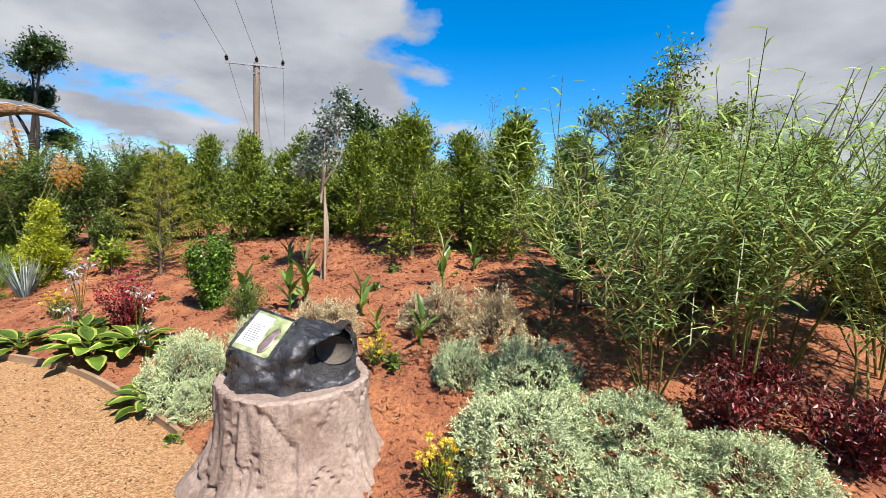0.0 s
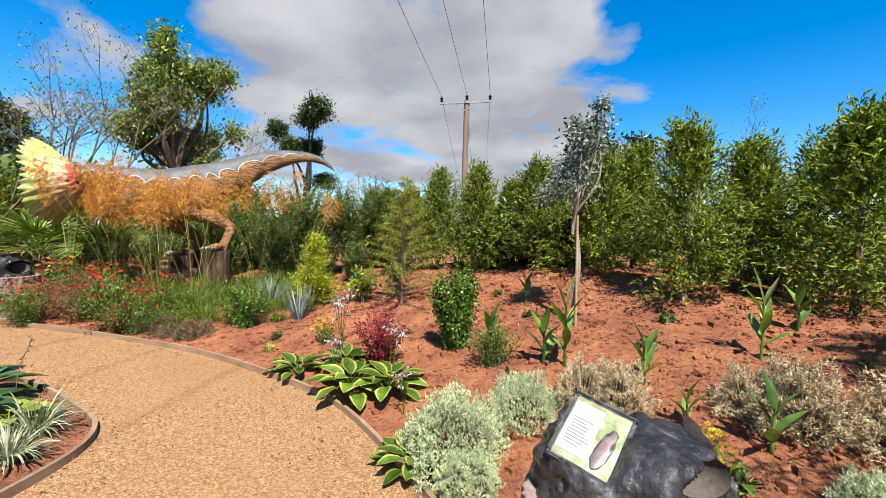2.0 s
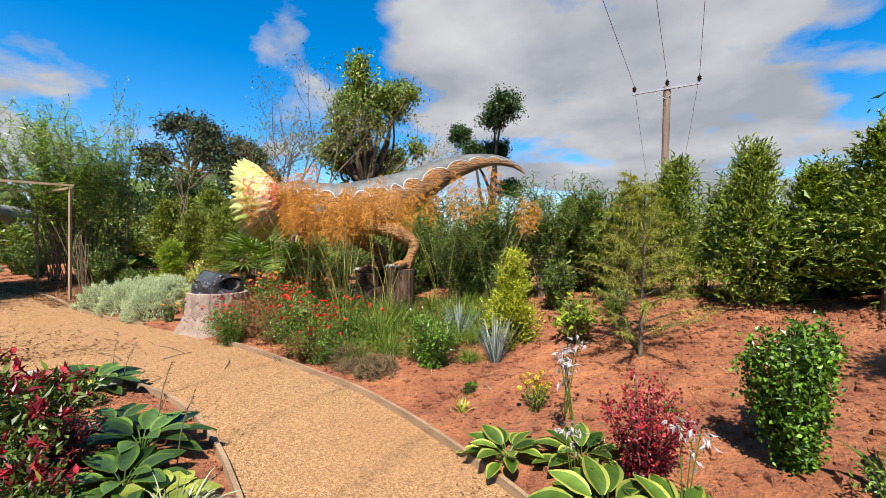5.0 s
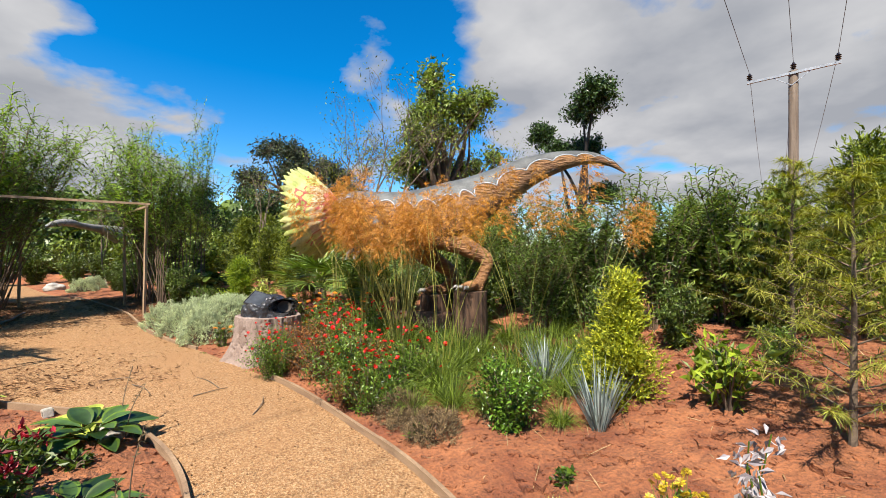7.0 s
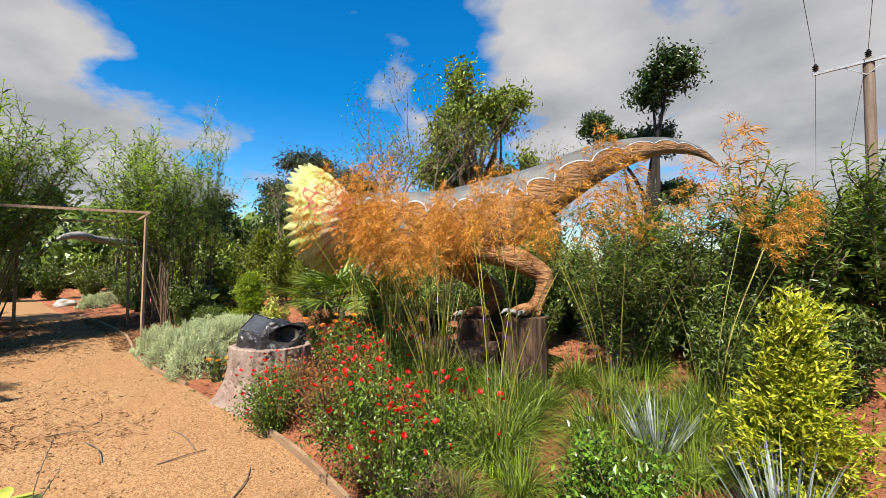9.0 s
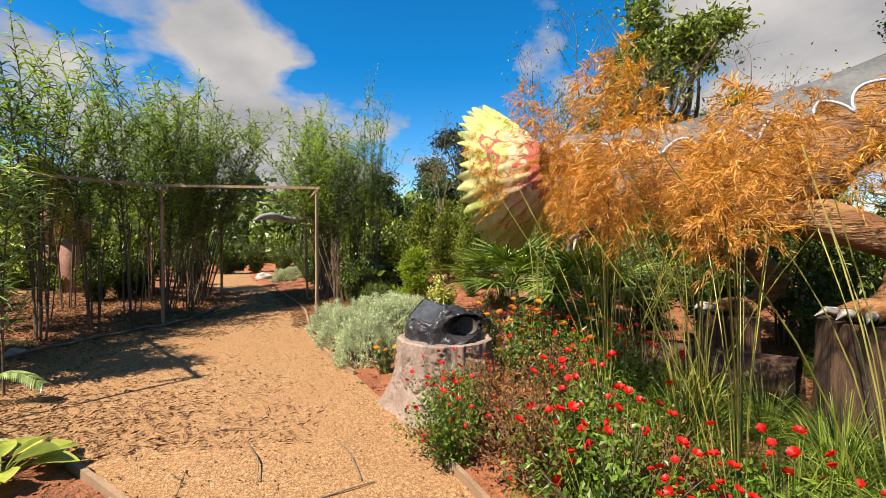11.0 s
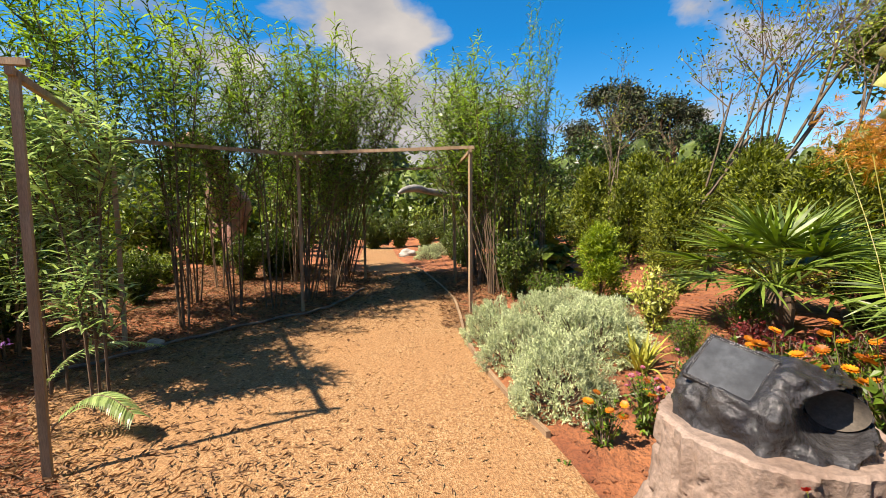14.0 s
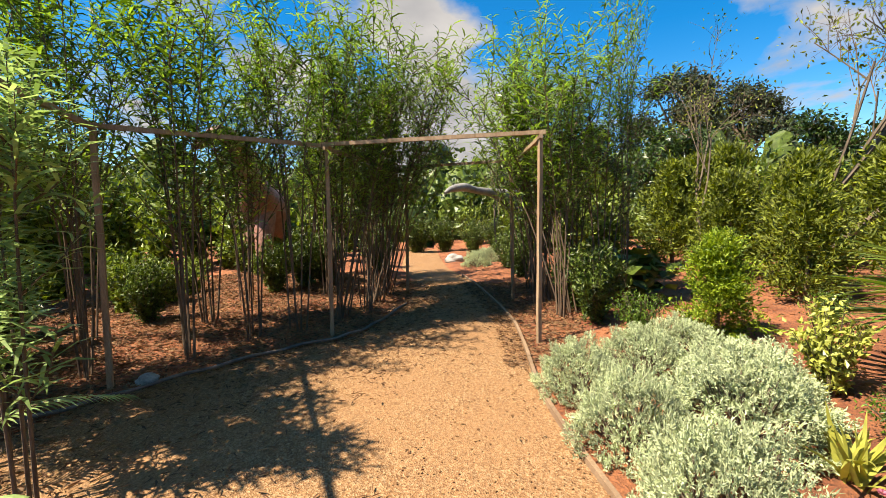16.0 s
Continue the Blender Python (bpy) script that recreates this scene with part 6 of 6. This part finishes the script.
for x, y, sc in ((-10.25, 3.2, 0.8), (-10.45, 3.5, 0.8), (-10.0, 4.6, 1.3), (-9.6, 4.75, 1.3), (-10.6, 4.4, 1.2), (-10.2, 5.0, 1.2), (-9.0, 4.9, 1.1), (-10.3, 4.7, 1.0), (-9.8, 5.2, 1.3), (-10.8, 4.9, 1.1), (-9.5, 4.4, 1.1), (-11.1, 4.3, 0.9)):
    place(OF, x, y, sc)
PF = flowering("pink and red low flowers beside the stump", M["box"], "pink", 9, 0.18, 0.22, 300, 0.04, 0.02, group="pink flowers")
for x, y, sc in ((-10.5, 3.75, 1.0), (-10.3, 4.2, 1.1), (-9.9, 4.35, 1.2), (-10.8, 3.6, 0.9), (-10.6, 4.1, 1.3), (-10.1, 3.9, 1.1), (-11.0, 4.0, 1.0), (-9.7, 4.6, 1.3)):
    place(PF, x, y, sc)
YF = flowering("small yellow flowers on a low green plant", M["lime"], "yellow", 26, 0.17, 0.28, 300, 0.05, 0.012, group="yellow flowers")
for x, y, sc in ((0.05, 2.2, 0.9), (-0.5, 3.35, 0.8), (-4.3, 4.75, 0.9)):
    place(YF, x, y, sc)
VB = bell_spray("tall wiry stems of violet verbena flowers", 0.85, 5, "purple_petal")
place(VB, -9.85, -0.75, 0.8)
place(VB, -9.5, -0.5, 0.75)
for ob in (HO, HD, HL, BL, CA, CB, RF, OF, PF, YF, VB):
    bury(ob)

# willows and bamboo
WI = [willow("tall narrow-leaved willow with many upright stems", M["willow"], 3.8, 6, 0.8, 0.20, 0.028, 62, shoots=9, low=0.27, bush=0.36) for _ in range(3)]
WALL = [(-10.4, -2.6), (-11.1, -2.3), (-11.6, -1.8), (-12.3, -1.4), (-12.9, -1.1), (-13.3, -0.75), (-13.9, -0.5), (-14.3, -0.35), (-14.9, -0.4), (-15.5, -0.5), (-13.2, -1.9), (-14.8, -1.2), (-14.3, -2.3), (-15.7, -1.5),
        (-14.6, 2.35), (-15.4, 2.05), (-16.2, 1.85), (-15.0, 2.9), (-16.3, 2.6), (-17.0, -1.6), (-16.5, -2.5), (-10.3, -2.1), (-9.9, -2.8), (-9.9, -4.2), (-12.2, -2.6)]
for i, (x, y) in enumerate(WALL):
    far = y > 1.5
    place(WI[i % 3], x, y, RNG.uniform(0.9, 1.15), zscale=(0.95 if far else RNG.uniform(0.95, 1.15)))
place(WI[0], -16.6, 1.9, 0.6, zscale=1.15)
place(WI[1], -14.9, 3.2, 0.55, zscale=1.3)
for x, y, lean in ((-13.9, -0.5, -11), (-14.8, -0.45, -14), (-15.5, -0.5, -12), (-14.75, 2.45, 13), (-15.6, 2.15, 14), (-16.4, 1.95, 10)):
    place(WI[int(-x * 2) % 3], x, y, 1.0, turn=0, lean=(lean, 0), zscale=1.1)
for ob in WI:
    bury(ob)
WS = willow("young willow bending over the path edge", M["willow_pale"], 2.6, 3, 0.35, 0.25, 0.026, 84, group="", shoots=9, low=0.2)
place(WS, -10.32, -0.42, 1.0, 40)
place(WS, -10.55, -1.15, 1.1, 120)
bury(WS)
WP = [willow("pale green willow sapling with long arching leaves", M["willow_pale"], 1.6, 6, 1.25, 0.17, 0.016, 66, group="young willows", low=0.25, bush=0.5, shoots=9, rod=0.009, bark="stalk") for _ in range(2)]
for i, (x, y, sc) in enumerate([(1.5, 2.95, 0.95), (2.2, 3.05, 1.0), (1.9, 3.6, 0.95), (2.8, 3.4, 1.05), (2.9, 2.75, 0.95), (3.5, 3.3, 1.05), (2.4, 4.1, 1.0)]):
    place(WP[i % 2], x, y, sc)
for ob in WP:
    bury(ob)
BA = [willow("bamboo clump with broad pointed leaves in the bed", M["bamboo"], 1.7, 12, 0.6, 0.16, 0.024, 60, "bamboo", "bamboo clumps", 0.12, 0.25, 6) for _ in range(2)]
for i, (x, y, sc) in enumerate([(-6.1, 7.6, 1.0), (-5.6, 8.2, 1.0), (-6.7, 7.3, 0.95), (-7.3, 7.2, 1.0), (-6.6, 8.3, 1.05), (-5.0, 8.6, 0.95), (-7.8, 8.2, 1.05), (-7.1, 6.6, 0.8), (-8.6, 8.6, 1.1), (-9.6, 8.2, 1.1), (-9.3, 7.1, 0.9), (-4.3, 9.0, 1.0)]):
    place(BA[i % 2], x, y, sc)
for ob in BA:
    bury(ob)
YP = young_pine("dark green young pine with bristling needles")
place(YP, 1.35, 4.15, 1.15)
place(YP, 2.2, 4.6, 1.1)
place(YP, 1.0, 3.75, 0.4)
bury(YP)
FP = fan_palm("fan palm with ragged green fronds on the bed")
place(FP, -12.1, 5.2, 1.15, zscale=0.9)
place(FP, -10.6, 5.7, 0.85)
bury(FP)

def arching_frond(label, pts):
    top = thing("willow_shoot", label, "willow")
    c = curve_points(pts, 24)
    part("stem", Soup().tube(c, np.linspace(0.008, 0.002, 24), 6), M["bark"], top)
    u = np.linspace(0.12, 1, 64)
    P = np.stack([np.interp(u, np.linspace(0, 1, 24), c[:, k]) for k in range(3)], 1)
    along = unit(np.gradient(P, axis=0))
    side = unit(np.cross(along, [0, 0, 1.0])) * np.where(np.arange(64) % 2, 1, -1)[:, None]
    part("foliage", Soup().blades(P, side * 0.8 + along * 0.7 + [0, 0, 0.15], 0.17 * (1.1 - 0.5 * u), 0.02, 0.45, 4), M["willow_pale"], top)


arching_frond("low willow shoot arching out over the path", [(-10.2, -0.95, 0.25), (-10.35, -0.75, 0.55), (-10.6, -0.6, 0.62), (-10.95, -0.55, 0.5)])
arching_frond("low willow shoot arching beside the post", [(-10.0, -0.5, 0.2), (-10.0, -0.2, 0.42), (-9.98, 0.0, 0.45), (-9.95, 0.2, 0.36)])

# trees
ET = tree("slim silver-blue eucalyptus tied to a stake", M["euc"], M["pale_bark"], 2.5, 0.03, [(0.06, 0, 1.5, 0.26), (-0.14, 0.1, 1.65, 0.24), (0.12, 0.05, 1.85, 0.26), (0.2, 0, 2.1, 0.2), (0.26, 0, 2.32, 0.12), (-0.25, 0, 1.4, 0.2), (0.02, 0.1, 1.7, 0.26), (0.08, -0.1, 1.95, 0.22)], 2600, 0.04, 0.032, "eucalyptus", 0.5)
place(ET, -1.52, 5.35, 0.98, 0)
bury(ET)
stake = thing("tree_stake", "thin pale wooden stake beside the eucalyptus", "stake")
part("stick", Soup().tube([at(-1.44, 5.28, -0.1), (-1.47, 5.33, at(-1.44, 5.28)[2] + 1.15)], [0.014, 0.012], 8), M["pergola"], stake)
TP = tree("cloud-pruned tree with dense dark round clumps", M["dark_leaf"], M["dark_bark"], 3.9, 0.11, [(0.55, 0.1, 3.75, 0.42), (0.25, 0.0, 3.55, 0.36), (-0.45, -0.2, 2.95, 0.36), (-0.1, 0.2, 2.95, 0.36), (-1.0, -0.4, 3.45, 0.32), (-0.3, 0.6, 2.2, 0.35)], 24000, 0.06, 0.03, "pruned_tree", 0.38, twigs=9, loose=0.13)
place(TP, -8.35, 8.75, 1.0, -30)
bury(TP)
BT = tree("tall leafy tree with an open ragged crown", M["tree_light"], M["bark"], 8.6, 0.2, scatter_clumps(34, 2.2, 2.9, 5.7, 0.7), 12000, 0.20, 0.085, "tree", 0.4)
place(BT, -17.4, 11.5, 1.0)
place(BT, -20.6, 14.5, 0.72)
bury(BT)
CD = layered_pine("dark layered pine with flat branches far behind", 11.5, 3.6)
for x, y, sc in ((-46, 11.5, 1.0), (-43, 15.0, 0.82)):
    place(CD, x, y, sc)
bury(CD)
OT = tree("open tree with thin branches and light leaves", M["tree_light"], M["twig"], 6.2, 0.14, scatter_clumps(24, 2.2, 1.9, 4.3, 0.7), 5200, 0.17, 0.075, "tree", 0.3, twigs=4, group="open trees")
for x, y, sc in ((5.6, 11.8, 0.82), (7.4, 10.6, 0.52), (1.5, 13.5, 0.52), (-1.0, 14.0, 0.5)):
    place(OT, x, y, sc)
bury(OT)
DT = tree("dark dense tree behind the hedge", M["dark_leaf"], M["bark"], 4.2, 0.14, scatter_clumps(14, 1.0, 1.2, 2.6, 0.6), 6000, 0.15, 0.07, "tree", 0.3, group="dark trees")
for x, y, sc in ((-1.6, 9.6, 0.72), (6.0, 8.0, 0.6), (3.2, 10.2, 0.6), (-12.6, 10.2, 0.85), (-15.3, 11.5, 0.9), (-22.6, 9.6, 1.0), (-24.5, 6.0, 1.1), (-23.5, 3.4, 1.0)):
    place(DT, x, y, sc)
bury(DT)


def bare_tree(label, h=5.5):
    top = master("bare_tree", label, "tree", "bare trees")
    t = Soup()
    s = Soup()

    def grow(o, d, ln, r, depth):
        e = o + d * ln
        c = curve_points([o, (o + e) / 2 + RNG.normal(0, ln * 0.06, 3), e], 5)
        t.tube(c, np.linspace(r, r * 0.6, 5), 5)
        if depth == 0:
            return
        for _ in range(3 if depth > 1 else 4):
            u = RNG.uniform(0.4, 1.0)
            grow(o + (e - o) * u, unit(d + RNG.normal(0, 0.42, 3)), ln * RNG.uniform(0.5, 0.75), r * 0.5, depth - 1)
        m = 14
        s.leaves(e + RNG.normal(0, 0.2, (m, 3)), fresh_dirs(m), 0.07, 0.03)

    grow(np.array([0, 0, -0.1]), unit(np.array([0.62, 0.44, 1.0])), h * 0.46, 0.042, 4)
    part("branchwork", t, M["twig"], top)
    part("foliage", s, M["thuja_yellow"], top)
    return top


BR = bare_tree("leaning tree of bare grey-brown twigs")
for x, y, sc, turn in ((-17.3, 5.4, 1.3, 48), (-17.9, 6.5, 1.55, 40), (-16.3, 7.0, 1.4, 45), (-17.0, 4.9, 1.0, 140), (-21.5, 8.8, 1.4, -30), (-20.8, -0.6 + 1.4, 0.8, 160), (0.8, 11.0, 0.8, 40), (-12.8, 9.2, 0.7, 0), (-15.0, 9.9, 1.15, 30)):
    place(BR, x, y, sc, turn)
bury(BR)


def far_woods():
    """Belt of woods round the place, broken in height."""
    s = Soup()
    for a in np.arange(0, 360, 1.5):
        az = radians(a + RNG.uniform(-1, 1))
        open_side = 270 < a < 345
        dist = RNG.uniform(23, 31) if not open_side else RNG.uniform(44, 60)
        x, y = -6 - math.sin(az) * dist, 3 + math.cos(az) * dist
        h = RNG.uniform(3.2, 5.4) * dist / 28 * (0.55 if open_side or a < 60 else 1.0)
        for k in range(6):
            m = 130
            d = fresh_dirs(m)
            c = np.array([x, y, 0.6 + h * 0.4]) + RNG.normal(0, h * 0.28, 3) * [1, 1, 0.7]
            P = c + d * RNG.uniform(0.5, 1, m)[:, None] * h * 0.36
            P[:, 2] = np.maximum(P[:, 2], 0.3)
            s.leaves(P, fresh_dirs(m, 0.2), h * RNG.uniform(0.05, 0.10, m), h * 0.038)
            zs = np.linspace(-0.24, 0.24, 7) * h
            s.tube([c + [0.1 * math.sin(9 * q), 0.1 * math.cos(7 * q), q] for q in zs], np.sqrt(np.maximum(1 - (zs / (0.25 * h)) ** 2, 0.01)) * h * 0.17 * RNG.uniform(0.75, 1.1, 7), 9)
    tagged(part("woodland", s, M["tree_leaf"]), "belt of green woodland far behind the garden", "woods", kind="stuff")


far_woods()


def barn():
    top = thing("farm_shed", "low grey farm shed far behind the hedge", "shed")
    bm = bmesh.new()
    bmesh.ops.create_cube(bm, size=1)
    bmesh.ops.scale(bm, vec=(9, 5, 1.6), verts=bm.verts)
    part("wall", bm, M["stone"], top)
    s = Soup()
    s.add([(-4.8, -2.8, 0.78), (4.8, -2.8, 0.78), (4.8, 0, 1.9), (-4.8, 0, 1.9), (-4.8, 2.8, 0.78), (4.8, 2.8, 0.78)], [[0, 1, 2, 3], [3, 2, 5, 4]])
    part("roof", s, M["barn"], top)
    top.matrix_world = pose(-38, 17, 1.0, 0, 0, 60)


barn()


# ---- litter on the ground ----
def scatter_ground(n, x0, x1, y0, y1, keep):
    X, Y = RNG.uniform(x0, x1, n), RNG.uniform(y0, y1, n)
    dr, dl = line_distance(R_LINE[::3], X, Y), -line_distance(L_LINE[::3], X, Y)
    ok = keep(X, Y, dr, dl)
    X, Y = X[ok], Y[ok]
    return np.stack([X, Y, ground_height(X, Y)], 1), dr[ok], dl[ok]


def stones(name, P, size, mat, label, cat, squash=0.6):
    """Small irregular lumps, each an eight-cornered block."""
    n = len(P)
    c = np.array([[-1, -1, -1], [1, -1, -1], [1, 1, -1], [-1, 1, -1], [-1, -1, 1], [1, -1, 1], [1, 1, 1], [-1, 1, 1]], float)
    sz = size * RNG.uniform(0.4, 1.3, n) ** 1.5
    a = RNG.uniform(0, 6.28, n)
    v = c[None] * sz[:, None, None] * RNG.uniform(0.5, 1.0, (n, 8, 3)) * [1, 1, squash]
    ca, sa = np.cos(a)[:, None], np.sin(a)[:, None]
    v = np.stack([v[..., 0] * ca - v[..., 1] * sa, v[..., 0] * sa + v[..., 1] * ca, v[..., 2]], -1) + P[:, None] + [0, 0, 0.0]
    q = np.array([[0, 3, 2, 1], [4, 5, 6, 7], [0, 1, 5, 4], [1, 2, 6, 5], [2, 3, 7, 6], [3, 0, 4, 7]])
    s = Soup().add(v, q[None] + (np.arange(n) * 8)[:, None, None])
    tagged(part(name, s, mat), label, cat, kind="stuff")


P, dr, dl = scatter_ground(20000, -10, 3, 1.5, 8, lambda X, Y, dr, dl: (dr > 0.03))
stones("soil_clods", P, 0.016, M["soil"], "loose clods of red clay on the beds", "soil")
P, dr, dl = scatter_ground(2600, -9, 3, 2, 7.5, lambda X, Y, dr, dl: (dr > 0.15))
stones("soil_clods", P, 0.036, M["soil"], "larger lumps of red clay on the mound", "soil", 0.75)
P, dr, dl = scatter_ground(2500, -16, -9, 1.5, 7, lambda X, Y, dr, dl: (dr > 0.03))
stones("soil_clods", P, 0.018, M["soil"], "loose clods of red clay by the pergola", "soil")
P, dr, dl = scatter_ground(3000, -9, -3.5, -0.5, 2.8, lambda X, Y, dr, dl: (dl > 0.03))
stones("soil_clods", P, 0.018, M["soil"], "loose clods of red clay in the hosta bed", "soil")
P, dr, dl = scatter_ground(24000, -14, 2, -2, 4.2, lambda X, Y, dr, dl: (dr < -0.02) & (dl < -0.02))
P[:, 2] = path_height(P[:, 0]) + 0.012
stones("gravel_chips", P, 0.0055, M["chip"], "loose chips of ochre gravel on the path", "gravel")


def dead_leaves():
    P, dr, dl = scatter_ground(95000, -17, -8.9, -4.5, 2.6, lambda X, Y, dr, dl: (dl > -1.9 * RNG.random(len(X)) ** 3.4) | ((dr > -0.25) & (X < -12.8)) | (RNG.random(len(X)) < 0.004))
    P[:, 2] = np.maximum(P[:, 2], path_height(P[:, 0]) + 0.012) + 0.015
    n = len(P)
    s = Soup().leaves(P, RNG.normal(0, 1, (n, 3)) * [1, 1, 0.09], RNG.uniform(0.03, 0.09, n), RNG.uniform(0.008, 0.018, n), 0.12)
    tagged(part("leaf_litter", s, M["litter"]), "curled brown dead willow leaves on the ground", "leaf litter", kind="stuff")


dead_leaves()


def straw_bits():
    P, dr, dl = scatter_ground(900, -7, 3, 2.5, 7.5, lambda X, Y, dr, dl: dr > 0.2)
    n = len(P)
    s = Soup().blades(P + [0, 0, 0.012], RNG.normal(0, 1, (n, 3)) * [1, 1, 0.15], RNG.uniform(0.06, 0.3, n), 0.005, 0.05, 3)
    tagged(part("straw_bits", s, M["straw"]), "dry straw and stalks lying on the soil", "straw", kind="stuff")


straw_bits()
TW = [(-10.9, 2.75, 1.1, 170), (-8.35, 3.0, 0.7, 200), (-8.2, 2.75, 0.35, 110), (-8.9, 2.2, 0.5, 20), (-7.4, 3.2, 0.5, 160), (-9.2, 1.9, 0.3, 80)]
for x, y, ln, turn in TW:
    a = radians(turn)
    z = float(path_height(np.array(x))) + 0.018
    pts = curve_points([(x, y, z), (x + math.cos(a) * ln * 0.5, y + math.sin(a) * ln * 0.5 + 0.03, z + 0.012), (x + math.cos(a) * ln, y + math.sin(a) * ln, z + 0.004)], 9)
    tagged(part("twig", Soup().tube(pts, np.linspace(0.006, 0.003, 9), 6), M["twig"]), "thin dry twig lying on the gravel path", "twig", "fallen twigs")


def pale_rock(x, y, r):
    bm = bmesh.new()
    bmesh.ops.create_icosphere(bm, subdivisions=3, radius=r)
    for v in bm.verts:
        v.co = v.co * (1 + 0.35 * noise.noise(v.co * 7 / r * 0.2)) * 1.0
        v.co.z *= 0.6
    ob = part("rock", bm, M["stone"], smooth=False)
    ob.matrix_world = pose(*at(x, y, r * 0.3))
    tagged(ob, "pale angular rock at the bed edge", "rock", "bed rocks")


for x, y, r in ((-7.4, 2.15, 0.11), (-11.75, -1.3, 0.09), (-20.6, -0.5, 0.25)):
    pale_rock(x, y, r)


def pale_block(x, y, turn):
    """Pale concrete block, half sunk in the bed; a dark inset paints a slot's shade."""
    top = thing("concrete_block", "small pale concrete block lying at the bed edge", "block")
    bm = bmesh.new()
    bmesh.ops.create_cube(bm, size=1)
    bmesh.ops.scale(bm, vec=(0.10, 0.075, 0.075), verts=bm.verts)
    bmesh.ops.bevel(bm, geom=bm.edges[:], offset=0.006, segments=2, affect="EDGES")
    part("body", bm, M["claw"], top)
    # no recess cut: a solid box whose dark colour stands in for shade inside
    bm = bmesh.new()
    bmesh.ops.create_cube(bm, size=1)
    bmesh.ops.scale(bm, vec=(0.035, 0.078, 0.04), verts=bm.verts)
    bmesh.ops.translate(bm, vec=(0.02, 0, 0.004), verts=bm.verts)
    part("slot", bm, M["slate"], top, "dark inset coloured like a shaded hollow")
    top.matrix_world = pose(*at(x, y, 0.03), 4, -6, turn)


pale_block(-8.25, 1.62, 20)


def dry_stalk(x, y, h, lean, turn):
    """Bare brown stalk with a withered seed head."""
    top = thing("dry_stalk", "bare brown flower stalk with a withered head", "dry stalk", "dry hosta stalks")
    a = radians(turn)
    tip = np.array([math.cos(a) * lean, math.sin(a) * lean, h])
    c = curve_points([(0, 0, -0.02), tip * [0.3, 0.3, 0.55], tip], 9)
    part("stem", Soup().tube(c, np.linspace(0.0045, 0.002, 9), 6), M["twig"], top)
    u = np.linspace(0.62, 1, 16)
    P = np.stack([np.interp(u, np.linspace(0, 1, 9), c[:, k]) for k in range(3)], 1)
    part("seed_head", Soup().leaves(P, fresh_dirs(16, -0.2), 0.035, 0.012, 0.2), M["heath"], top)
    top.matrix_world = pose(*at(x, y))


for x, y, h, lean, turn in ((-6.1, 2.35, 0.55, 0.12, 40), (-5.9, 2.3, 0.42, 0.22, 10), (-5.45, 2.35, 0.48, 0.1, 80), (-7.5, 2.2, 0.5, 0.2, 160), (-7.25, 2.25, 0.42, 0.15, 120)):
    dry_stalk(x, y, h, lean, turn)
